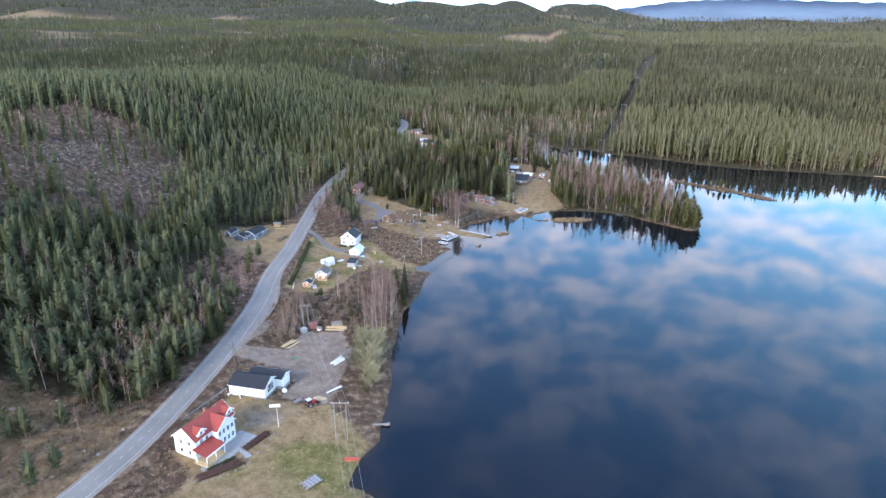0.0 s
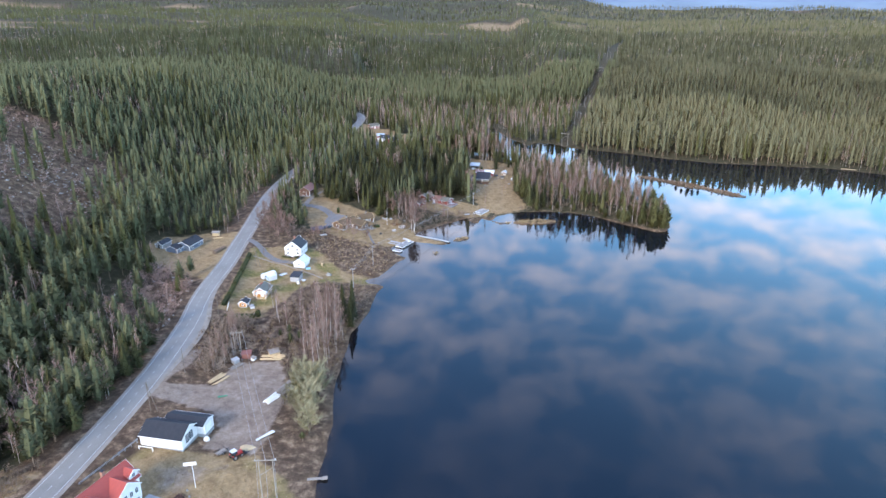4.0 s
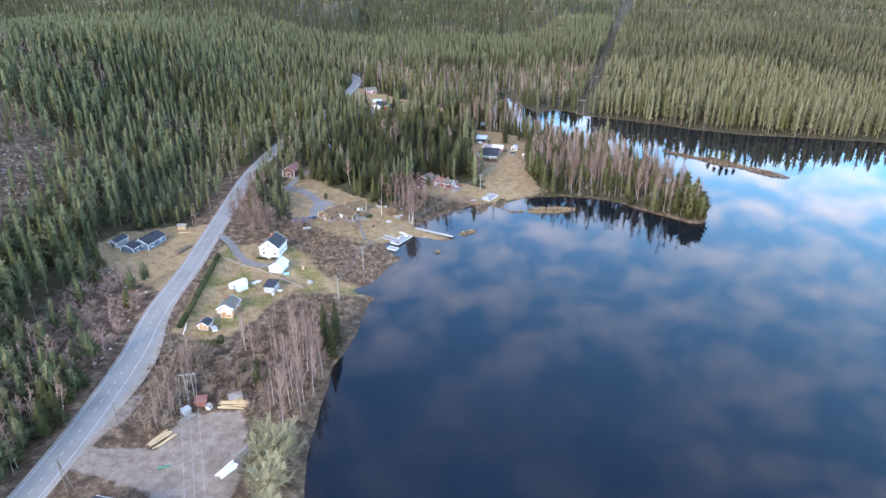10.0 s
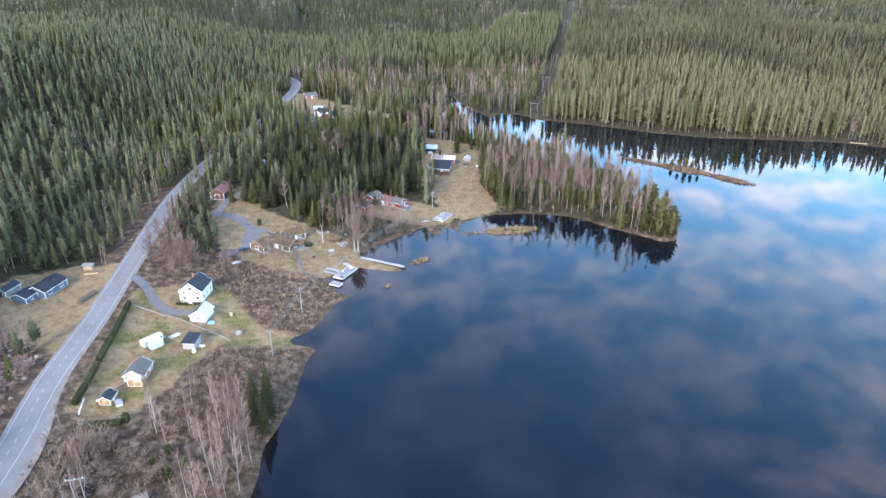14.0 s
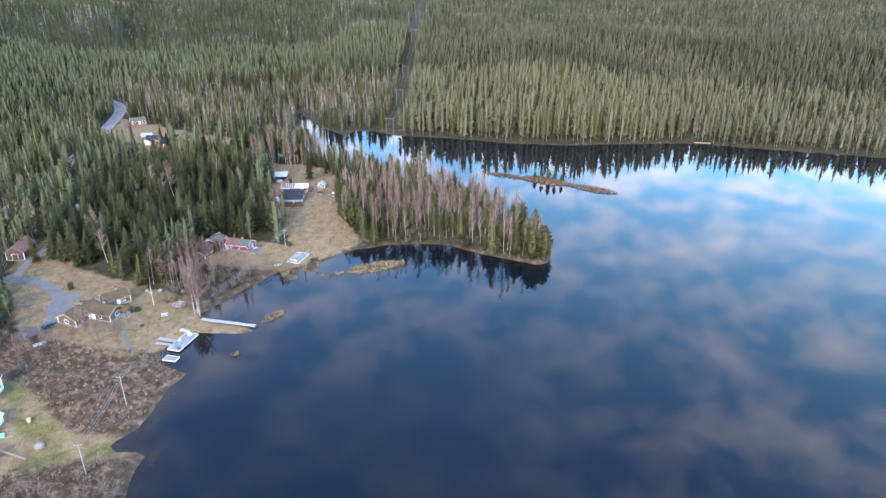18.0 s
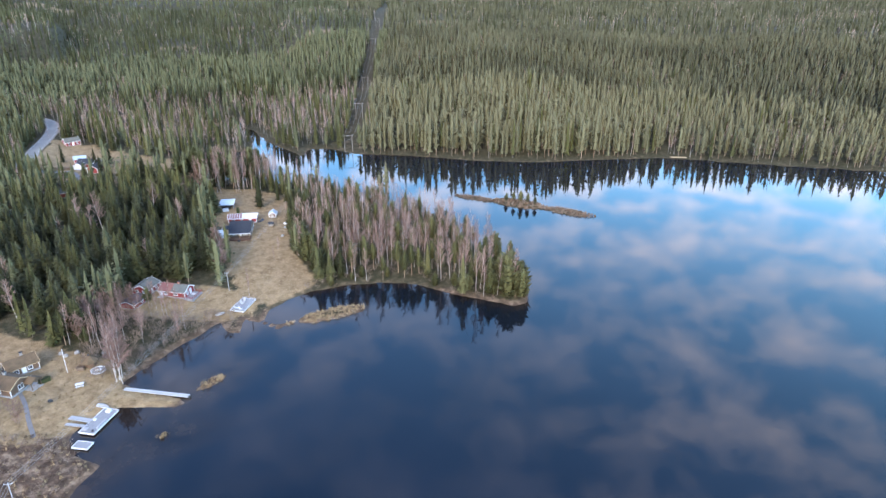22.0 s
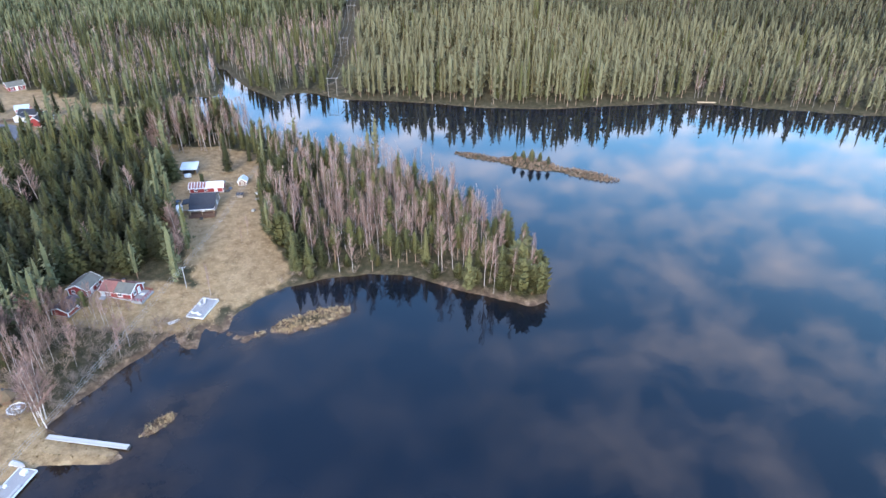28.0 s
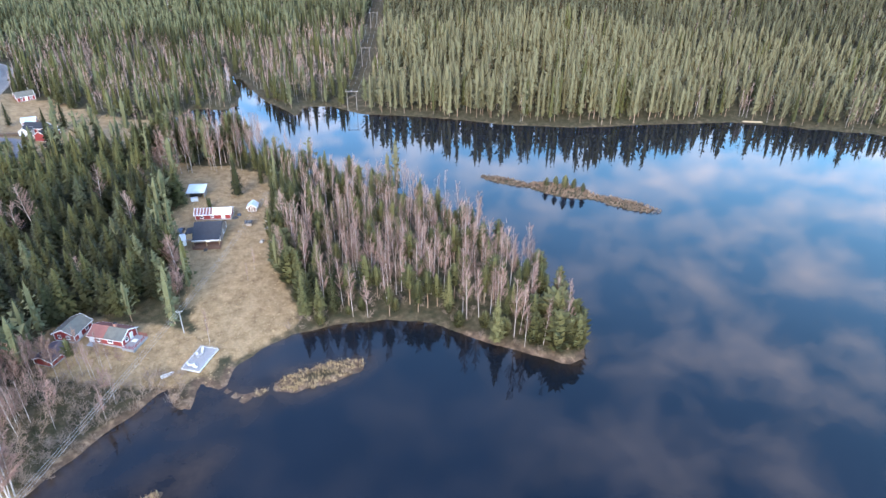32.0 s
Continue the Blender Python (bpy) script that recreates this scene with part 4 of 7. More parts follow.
ROOF_WHITE = plain("bright sheet metal roof", (0.52, 0.56, 0.58), (0.4, 0.44, 0.47), 0.5, 0.5)
ROOF_BLUE = plain("pale blue sheet roof", (0.36, 0.45, 0.52), (0.28, 0.36, 0.43), 0.6, 0.45)
ROOF_VIOLET = plain("dark plum roof felt", (0.085, 0.06, 0.065), (0.06, 0.045, 0.05), 0.6, 0.7)
TURF_ROOF = plain("dry turf roof", (0.115, 0.075, 0.042), (0.065, 0.046, 0.024), 0.6, 0.95, relief=0.8)
LOG = plain("dark log wall", (0.14, 0.085, 0.05), (0.09, 0.055, 0.035), 1.5, 0.8, stretch=(0.4, 0.4, 6))
CONCRETE = plain("grey paving slabs", (0.3, 0.3, 0.3), (0.23, 0.23, 0.23), 0.8, 0.85)
STONE = plain("grey boulder", (0.24, 0.23, 0.21), (0.17, 0.16, 0.15), 1.2, 0.9, relief=0.5)
METAL = plain("galvanised steel", (0.5, 0.51, 0.52), (0.42, 0.43, 0.44), 2.0, 0.4, 0.8)
BLACK = plain("black rubber and plastic", (0.03, 0.03, 0.032), (0.02, 0.02, 0.021), 2.0, 0.6)
WIRE = plain("weathered power cable", (0.3, 0.3, 0.3), (0.24, 0.24, 0.24), 2.0, 0.5)
BRICK = plain("brick chimney", (0.3, 0.14, 0.1), (0.22, 0.11, 0.08), 3.0, 0.85)
HULL = plain("white boat hull", (0.6, 0.6, 0.6), (0.5, 0.5, 0.5), 1.0, 0.3)
HULL_RED = plain("orange-red boat hull", (0.62, 0.14, 0.08), (0.52, 0.11, 0.07), 1.0, 0.4)
TRACTOR_RED = plain("red tractor paint", (0.5, 0.04, 0.03), (0.4, 0.03, 0.025), 1.0, 0.4)
CAR_BLUE = plain("dark blue car paint", (0.05, 0.07, 0.1), (0.04, 0.055, 0.08), 1.0, 0.25)
TARP = plain("light blue tarpaulin", (0.25, 0.5, 0.62), (0.2, 0.42, 0.54), 1.5, 0.5)
STRAW_BALE = plain("white plastic wrap", (0.72, 0.72, 0.7), (0.6, 0.6, 0.58), 2.0, 0.4)
GLASS, gn, gl, gb = material("dark window glass", 0.08, 0.0, 0.5)
gb.inputs["Base Color"].default_value = (0.03, 0.035, 0.045, 1)


# ---- shape helpers ----
def part(name, bm, mat, parent=None, label=""):
    """Links a bmesh as one mesh object under a thing or a part."""
    me = bpy.data.meshes.new(name)
    bm.to_mesh(me)
    bm.free()
    me.materials.append(mat)
    ob = new(name, me)
    ob.parent = parent
    if label:
        ob["label"] = label
    return ob


def thing(name, x, y, yaw, label, category, group="", z=None, lift=0.0):
    """The Empty at the base of a thing that stands on the ground."""
    root = new(name)
    root.matrix_basis = pose(x, y, (z_at(x, y) if z is None else z) + lift, 0, 0, yaw)
    return tagged(root, label, category, group)


def boxes(*items):
    """Boxes of (x0, x1, y0, y1, z0, z1) in one bmesh."""
    bm = bmesh.new()
    for x0, x1, y0, y1, z0, z1 in items:
        v = [bm.verts.new(p) for p in ((x0, y0, z0), (x1, y0, z0), (x1, y1, z0), (x0, y1, z0), (x0, y0, z1), (x1, y0, z1), (x1, y1, z1), (x0, y1, z1))]
        for f in ((3, 2, 1, 0), (4, 5, 6, 7), (0, 1, 5, 4), (1, 2, 6, 5), (2, 3, 7, 6), (3, 0, 4, 7)):
            bm.faces.new([v[i] for i in f])
    return bm


def prism(profile, a, b, axis="x"):
    """A profile of (u, z) drawn out from a to b along an axis."""
    bm = bmesh.new()
    put_ = (lambda s, u, z: (s, u, z)) if axis == "x" else (lambda s, u, z: (u, s, z))
    r0, r1 = [[bm.verts.new(put_(s, u, z)) for u, z in profile] for s in (a, b)]
    bm.faces.new(r0), bm.faces.new(r1[::-1])
    for i in range(len(profile)):
        j = (i + 1) % len(profile)
        bm.faces.new((r0[j], r0[i], r1[i], r1[j]))
    bmesh.ops.recalc_face_normals(bm, faces=bm.faces)
    return bm


def rod(points, radius, sides=6, taper=1.0):
    """A round bar along points."""
    bm = bmesh.new()
    rings = []
    for k, p in enumerate(points):
        a, b = Vector(points[max(0, k - 1)]), Vector(points[min(len(points) - 1, k + 1)])
        q = (b - a).to_track_quat("Z", "Y")
        r = radius * (1 + (taper - 1) * k / max(1, len(points) - 1))
        rings.append([bm.verts.new(Vector(p) + q @ Vector((r * math.cos(6.2832 * i / sides), r * math.sin(6.2832 * i / sides), 0))) for i in range(sides)])
    for r0, r1 in zip(rings, rings[1:]):
        for i in range(sides):
            bm.faces.new((r0[i], r0[(i + 1) % sides], r1[(i + 1) % sides], r1[i]))
    bm.faces.new(rings[0][::-1]), bm.faces.new(rings[-1])
    return bm


def disc(x, y, z0, z1, r0, r1, sides=14):
    return rod([(x, y, z0), (x, y, z1)], r0, sides, r1 / r0)


def lump(seed, rx, ry, rz, rough=0.25, level=2):
    """A boulder or heap: a roughened ball, cut flat below."""
    bm = bmesh.new()
    bmesh.ops.create_icosphere(bm, subdivisions=level, radius=1.0)
    for v in bm.verts:
        k = 1 + rough * noise.noise(v.co * 1.7 + Vector((seed * 3.1, 0, 0)))
        v.co = Vector((v.co.x * rx * k, v.co.y * ry * k, max(-0.25, v.co.z) * rz * k))
    return bm


def window(parent, x, y, z, w, h, face, bars=1, sill=True):
    """A window set on a wall; face: which way it looks in the house's own axes."""
    dx, dy = {"+x": (1, 0), "-x": (-1, 0), "+y": (0, 1), "-y": (0, -1)}[face]

    def slab(a0, a1, z0, z1, d0, d1):
        if dx:
            xs = sorted((x + dx * d0, x + dx * d1))
            return (xs[0], xs[1], y + a0, y + a1, z0, z1)
        ys = sorted((y + dy * d0, y + dy * d1))
        return (x + a0, x + a1, ys[0], ys[1], z0, z1)
    win = part("window", boxes(slab(-w / 2, w / 2, z, z + h, 0.0, 0.03)), GLASS, parent)
    t = 0.11
    part("window_frame", boxes(slab(-w / 2 - t, -w / 2, z - t, z + h + t, 0, 0.07), slab(w / 2, w / 2 + t, z - t, z + h + t, 0, 0.07),
         slab(-w / 2, w / 2, z + h, z + h + t, 0, 0.07), slab(-w / 2, w / 2, z - t, z, 0, 0.07)), TRIM, win)
    for k in range(bars):
        c = -w / 2 + w * (k + 1) / (bars + 1)
        part("mullion", boxes(slab(c - 0.03, c + 0.03, z, z + h, 0.03, 0.06)), TRIM, win)
    if sill:
        part("window_sill", boxes(slab(-w / 2 - 0.16, w / 2 + 0.16, z - t - 0.06, z - t, 0, 0.16)), TRIM, win)
    return win


def roof(parent, L, W, z, rise, mat, eave=0.45, gable=0.4, thick=0.18, cx=0.0, cy=0.0, axis="x", mats=None, edge=TRIM, seams=0):
    """Two roof slopes with barge boards and a ridge cap; the ridge runs along the axis."""
    half = W / 2 + eave
    drop = rise * eave / (W / 2)
    for k, s in enumerate((-1, 1)):
        prof = [(s * half, z - drop), (0, z + rise), (0, z + rise + thick), (s * half, z - drop + thick)]
        c = cy if axis == "x" else cx
        o = cx if axis == "x" else cy
        prof = [(u + c, v) for u, v in prof]
        slope = part("roof_slope", prism(prof, o - L / 2 - gable, o + L / 2 + gable, axis), mats[k] if mats else mat, parent)
        if seams:
            n = max(3, int(L / seams))
            items = []
            for i in range(n + 1):
                a = o - L / 2 - gable + (L + 2 * gable) * i / n
                p2 = [(s * half + c, z - drop + thick), (0 + c, z + rise + thick), (0 + c, z + rise + thick + 0.05), (s * half + c, z - drop + thick + 0.05)]
                part("roof_seam", prism(p2, a - 0.025, a + 0.025, axis), mats[k] if mats else mat, slope)
        for end in (-1, 1):
            a = o + end * (L / 2 + gable)
            b = [(s * half + c, z - drop - 0.08), (0 + c, z + rise - 0.08), (0 + c, z + rise + thick + 0.03), (s * half + c, z - drop + thick + 0.03)]
            part("barge_board", prism(b, a - 0.02 if end > 0 else a - 0.05, a + 0.05 if end > 0 else a + 0.02, axis), edge, slope)
        u0 = s * (half + 0.06) + c
        g = sorted((s * half + c, s * (half + 0.1) + c))
        e = (o - L / 2 - gable, o + L / 2 + gable)
        if axis == "x":
            part("gutter", boxes((*e, *g, z - drop - 0.02, z - drop + 0.1)), edge, slope)
        else:
            part("gutter", boxes((*g, *e, z - drop - 0.02, z - drop + 0.1)), edge, slope)


def shell(parent, L, W, h, rise, mat, cx=0.0, cy=0.0, axis="x", base=CONCRETE, sink=1.2):
    """Four walls with gables over a plinth; L runs along the ridge's axis."""
    lx, ly = (L, W) if axis == "x" else (W, L)
    part("foundation", boxes((cx - lx / 2 - 0.05, cx + lx / 2 + 0.05, cy - ly / 2 - 0.05, cy + ly / 2 + 0.05, -sink, 0.3)), base, parent)
    t = 0.2
    for s in (-1, 1):
        if axis == "x":
            ys = sorted((cy + s * W / 2, cy + s * (W / 2 - t)))
            part("wall", boxes((cx - L / 2, cx + L / 2, ys[0], ys[1], 0.3, h)), mat, parent)
            prof = [(cy - W / 2 + t, 0.3), (cy + W / 2 - t, 0.3), (cy + W / 2 - t, h + rise * 2 * t / W), (cy, h + rise), (cy - W / 2 + t, h + rise * 2 * t / W)]
            part("gable_wall", prism(prof, *sorted((cx + s * L / 2, cx + s * (L / 2 - t))), "x"), mat, parent)
        else:
            xs = sorted((cx + s * W / 2, cx + s * (W / 2 - t)))
            part("wall", boxes((xs[0], xs[1], cy - L / 2, cy + L / 2, 0.3, h)), mat, parent)
            prof = [(cx - W / 2 + t, 0.3), (cx + W / 2 - t, 0.3), (cx + W / 2 - t, h + rise * 2 * t / W), (cx, h + rise), (cx - W / 2 + t, h + rise * 2 * t / W)]
            part("gable_wall", prism(prof, *sorted((cy + s * L / 2, cy + s * (L / 2 - t))), "y"), mat, parent)
    for sx in (-1, 1):
        for sy in (-1, 1):
            x, y = cx + sx * lx / 2, cy + sy * ly / 2
            part("corner_board", boxes((x - 0.09, x + 0.09, y - 0.09, y + 0.09, 0.3, h - 0.02)), TRIM, parent)


def door(parent, x, y, face, w=1.0, h=2.05, mat=None, z=0.3):
    dx, dy = {"+x": (1, 0), "-x": (-1, 0), "+y": (0, 1), "-y": (0, -1)}[face]
    def slab(a0, a1, z0, z1, d1):
        if dx:
            return (*sorted((x, x + dx * d1)), y + a0, y + a1, z0, z1)
        return (x + a0, x + a1, *sorted((y, y + dy * d1)), z0, z1)
    d = part("door", boxes(slab(-w / 2, w / 2, z, z + h, 0.05)), mat or TRIM, parent)
    part("door_frame", boxes(slab(-w / 2 - 0.1, -w / 2, z, z + h + 0.1, 0.08), slab(w / 2, w / 2 + 0.1, z, z + h + 0.1, 0.08), slab(-w / 2, w / 2, z + h, z + h + 0.1, 0.08)), TRIM, d)
    part("door_handle", boxes(slab(w * 0.34, w * 0.4, z + 0.95, z + 1.1, 0.1)), METAL, d)


def chimney(parent, x, y, z0, z1, w=0.7, mat=None):
    c = part("chimney", boxes((x - w / 2, x + w / 2, y - w / 2, y + w / 2, z0, z1)), mat or BRICK, parent)
    part("chimney_cap", boxes((x - w / 2 - 0.08, x + w / 2 + 0.08, y - w / 2 - 0.08, y + w / 2 + 0.08, z1, z1 + 0.12)), ROOF_DARK, c)


def railing(parent, pts, h, mat, post=1.6, rails=3, z=0.0):
    """Posts and rails along a line of points."""
    for a, b in zip(pts, pts[1:]):
        a, b = Vector((*a, z)), Vector((*b, z))
        n = max(1, round((b - a).length / post))
        for i in range(n + 1):
            p = a.lerp(b, i / n)
            part("post", boxes((p.x - 0.05, p.x + 0.05, p.y - 0.05, p.y + 0.05, z, z + h)), mat, parent)
        for k in range(rails):
            q = z + h * (k + 1) / rails
            part("rail", rod([(a.x, a.y, q), (b.x, b.y, q)], 0.045, 4), mat, parent)


def planks(parent, x0, x1, y0, y1, z, width, mat, thick=0.06, along="y"):
    """Deck boards side by side with open joints; boards run across along."""
    a, b = (y0, y1) if along == "y" else (x0, x1)
    n = max(1, int((b - a) / width))
    me = None
    for i in range(n):
        c = a + (b - a) * (i + 0.5) / n
        w = (b - a) / n / 2 - 0.012
        if me is None:
            bm = boxes((x0, x1, -w, w, -thick, 0)) if along == "y" else boxes((-w, w, y0, y1, -thick, 0))
            first = part("plank", bm, mat, parent)
            me = first.data
        else:
            first = new("plank", me)
            first.parent = parent
        first.location = (0, c, z) if along == "y" else (c, 0, z)


# ---- homestead by the road: red-roofed house ----
h = thing("dwelling_house", -85.0, 139.7, 74.0, "white two-storey wooden house with red tiled roof and porch", "house")
shell(h, 14.2, 7.2, 6.0, 3.0, WHITE)
roof(h, 14.2, 7.2, 6.0, 3.0, ROOF_RED, 0.5, 0.5)
# cross wing towards the lake
shell(h, 2.2, 6.4, 6.0, 2.4, WHITE, 2.0, -4.6, "y")
roof(h, 5.6, 6.4, 6.0, 2.4, ROOF_RED, 0.4, 0.4, 0.16, 2.0, -2.9, "y")
for k in range(4):
    window(h, -0.4 + 1.55 * k, -5.72, 1.1, 0.8, 1.5, "-y", 1, False)
    window(h, -0.4 + 1.55 * k, -5.72, 3.9, 0.8, 1.4, "-y", 1, False)
for x in (-5.0, -3.0):
    window(h, x, -3.62, 4.0, 0.9, 1.2, "-y", 1)
window(h, 6.0, -3.62, 4.0, 0.9, 1.2, "-y", 1)
window(h, 6.0, -3.62, 1.2, 0.9, 1.3, "-y", 1)
for y in (-1.4, 1.4):
    window(h, -7.12, y, 4.0, 0.9, 1.2, "-x", 1)
    window(h, -7.12, y, 1.2, 0.9, 1.3, "-x", 1)
    window(h, 7.12, y, 4.0, 0.9, 1.2, "+x", 1)
for x in (-4.6, 6.0):  # gabled dormers in the lake-side slope
    d = part("dormer", prism([(x - 1.3, 6.2), (x + 1.3, 6.2), (x + 1.3, 7.4), (x, 8.3), (x - 1.3, 7.4)], -3.5, -0.6, "y"), WHITE, h)
    for s in (-1, 1):
        part("dormer_roof", prism([(x + s * 1.6, 7.2), (x, 8.35), (x, 8.5), (x + s * 1.6, 7.35)], -3.9, -0.3, "y"), ROOF_RED, d)
        part("dormer_trim", prism([(x + s * 1.65, 7.05), (x, 8.22), (x, 8.55), (x + s * 1.65, 7.4)], -3.98, -3.86, "y"), TRIM, d)
    window(h, x, -3.52, 6.5, 0.8, 0.9, "-y", 1, False)
chimney(h, 1.5, 0.6, 7.8, 10.2)
# porch with its own red roof on white posts
porch = part("porch_roof", prism([(-3.5, 3.9), (-8.2, 2.9), (-8.2, 3.05), (-3.5, 4.1)], -8.3, -1.3, "x"), ROOF_RED, h, "red tiled porch roof")
part("porch_roof_edge", boxes((-8.36, -1.24, -8.28, -8.18, 2.75, 3.1)), TRIM, porch)
for x, y in ((-8.0, -8.0), (-4.8, -8.0), (-1.6, -8.0), (-8.0, -4.4)):
    part("porch_post", boxes((x - 0.08, x + 0.08, y - 0.08, y + 0.08, 0.2, 3.0)), TRIM, h)
deck = part("porch_deck", boxes((-8.2, -1.2, -8.2, -3.6, -1.0, 0.22)), WOOD, h)
railing(h, [(-8.1, -4.0), (-8.1, -8.1), (-4.0, -8.1)], 0.95, WOOD, 1.1, 3, 0.22)
door(h, -2.6, -3.62, "-y", 1.0, 2.1, BROWN)

paving = thing("patio", -78.0, 137.0, 74.0, "grey slab patio beside the white house", "patio", lift=0.02)
for i in range(12):
    for j in range(4):
        part("paving_slab", boxes((-9.0 + 1.5 * i + 0.03, -7.53 + 1.5 * i, -3.0 + 1.5 * j + 0.03, -1.53 + 1.5 * j, -0.5, 0.1)), CONCRETE, paving)
walkway = thing("garden_path", -73.4, 137.6, -38.0, "grey slab path between the flower beds", "path")
for i in range(6):
    part("paving_slab", boxes((-3 + i + 0.02, -2.02 + i, -0.8, 0.8, -0.4, 0.1)), CONCRETE, walkway)


def leafy(name, x, y, yaw, lx, ly, hz, mat, label, category, n, seed, group=""):
    """A bed, bush or hedge: hundreds of small leaf blades round a dim core."""
    g = random.Random(seed)
    root = thing(name, x, y, yaw, label, category, group)
    s = Shape()
    for _ in range(n):
        a, b, c = g.uniform(-1, 1), g.uniform(-1, 1), g.uniform(0.05, 1)
        k = 1.0
        px, py, pz = a * lx / 2 * k, b * ly / 2 * k, c * hz * (1 - 0.25 * max(abs(a), abs(b)) ** 3)
        sz = g.uniform(0.18, 0.42)
        d1 = Vector((g.gauss(0, 1), g.gauss(0, 1), g.gauss(0, 1))).normalized() * sz
        d2 = Vector((g.gauss(0, 1), g.gauss(0, 1), g.gauss(0, 1))).normalized() * sz
        p = Vector((px, py, pz))
        s.add([p, p + d1, p + d2], [(0, 1, 2)], 0)
    co, tri, _ = s.arrays()
    ob = new("leaves", quick_mesh("leaves", co, tri, [mat]))
    ob.parent = root
    part("core", boxes((-lx * 0.42, lx * 0.42, -ly * 0.36, ly * 0.36, -0.4, hz * 0.72)), mat, root)
    return root


BROWN_BED = leaf_material("brown dormant shrubs", (0.05, 0.028, 0.022), (0.095, 0.055, 0.042), (0.15, 0.09, 0.07))
leafy("flower_bed", -76.2, 129.3, 47, 13.0, 3.4, 0.8, BROWN_BED, "brown shrubby flower bed edged with stones", "flower bed", 720, 1)
leafy("hedge", -76.8, 131.9, 52, 9.0, 0.9, 0.8, HEDGE, "low green hedge along the patio", "hedge", 260, 3)
leafy("flower_bed", -71.8, 142.6, 68, 10.0, 2.6, 0.8, BROWN_BED, "brown shrubby flower bed beside a slab path", "flower bed", 420, 2)
for k, (x, y) in enumerate(((-82, 124.2), (-80, 123.9), (-78.2, 124.6), (-76.4, 125.6), (-74.8, 126.8), (-73.4, 128.3), (-72.2, 130.2), (-71, 132.2), (-70.2, 134), (-69.4, 138), (-68.8, 141), (-68.4, 144), (-68.6, 147), (-70, 148.8))):
    ob = part("border_stone", lump(k, 0.36, 0.3, 0.3), STONE)
    ob.matrix_basis = pose(x, y, z_at(x, y) + 0.08, 0, 0, 40 * k)
    tagged(ob, "grey round stone edging the flower bed", "stone", "bed edging stones")

# garage with a lower wing
h = thing("garage", -82.9, 166.6, -6.0, "white wooden garage with black sheet roof and gridded window", "garage")
shell(h, 12.0, 7.6, 3.5, 2.1, WHITE)
roof(h, 12.0, 7.6, 3.5, 2.1, ROOF_DARK, 0.45, 0.35, 0.14, seams=0.8)
shell(h, 11.5, 4.2, 3.2, 0.9, WHITE, 2.6, 5.6)
roof(h, 11.5, 5.2, 3.5, 0.95, ROOF_DARK, 0.3, 0.3, 0.12, 2.6, 5.2, seams=0.8)
big = part("gridded_window", boxes((6.0, 6.05, -2.2, 1.4, 1.0, 3.6)), TRIM, h)
for i in range(4):
    for j in range(4):
        part("pane", boxes((6.05, 6.08, -2.1 + 0.88 * i, -1.35 + 0.88 * i, 1.08 + 0.63 * j, 1.6 + 0.63 * j)), GLASS, big)
door(h, 8.35, 5.4, "+x", 2.4, 2.3, TRIM)
for k, (x, y) in enumerate(((-5.5, -5.6), (-1.5, -5.6))):
    part("rack_post", boxes((x - 0.07, x + 0.07, y - 0.07, y + 0.07, -0.8, 1.3)), TRIM, h)
part("rack_bar", boxes((-5.6, -1.4, -5.66, -5.54, 1.2, 1.34)), TRIM, h)
ob = part("gas_tank", lump(4, 0.9, 0.7, 1.0, 0.1), STRAW_BALE)
ob.matrix_basis = pose(-73.6, 168.2, z_at(-73.6, 168.2) + 0.2)
tagged(ob, "white round sack beside the garage door", "sack")


def wheel(parent, x, y, r, w, z=None):
    t = part("tyre", rod([(x - w / 2, y, r), (x + w / 2, y, r)], r, 14), BLACK, parent)
    part("rim", rod([(x - w / 2 - 0.02, y, r), (x + w / 2 + 0.02, y, r)], r * 0.55, 10), METAL, t)


def tractor(x, y, yaw):
    t = thing("tractor", x, y, yaw, "small red tractor with white cab roof on gravel", "tractor")
    part("hood", boxes((-0.4, 0.4, 0.2, 1.9, 0.7, 1.45)), TRACTOR_RED, t)
    part("chassis", boxes((-0.3, 0.3, -1.1, 1.8, 0.45, 0.75)), BLACK, t)
    cab = part("cab_roof", boxes((-0.75, 0.75, -1.2, 0.3, 2.35, 2.5)), HULL, t)
    for px in (-0.68, 0.68):
        for py in (-1.12, 0.22):
            part("cab_post", boxes((px - 0.04, px + 0.04, py - 0.04, py + 0.04, 0.9, 2.35)), BLACK, t)
    part("cab_glass", boxes((-0.66, 0.66, -1.1, 0.2, 1.35, 2.3)), GLASS, t)
    for s in (-1, 1):
        part("fender", boxes((*sorted((s * 0.5, s * 1.0)), -1.25, 0.0, 1.3, 1.4)), TRACTOR_RED, t)
        wheel(t, s * 0.82, -0.6, 0.75, 0.42)
        wheel(t, s * 0.72, 1.4, 0.45, 0.3)
    part("bucket", prism([(2.3, 0.15), (2.9, 0.15), (3.0, 0.3), (2.5, 0.3), (2.4, 0.9), (2.3, 0.9)], -0.85, 0.85), BLACK, t)
    for s in (-0.5, 0.5):
        part("loader_arm", rod([(s, 0.6, 1.4), (s, 1.8, 1.2), (s, 2.35, 0.5)], 0.06), TRACTOR_RED, t)


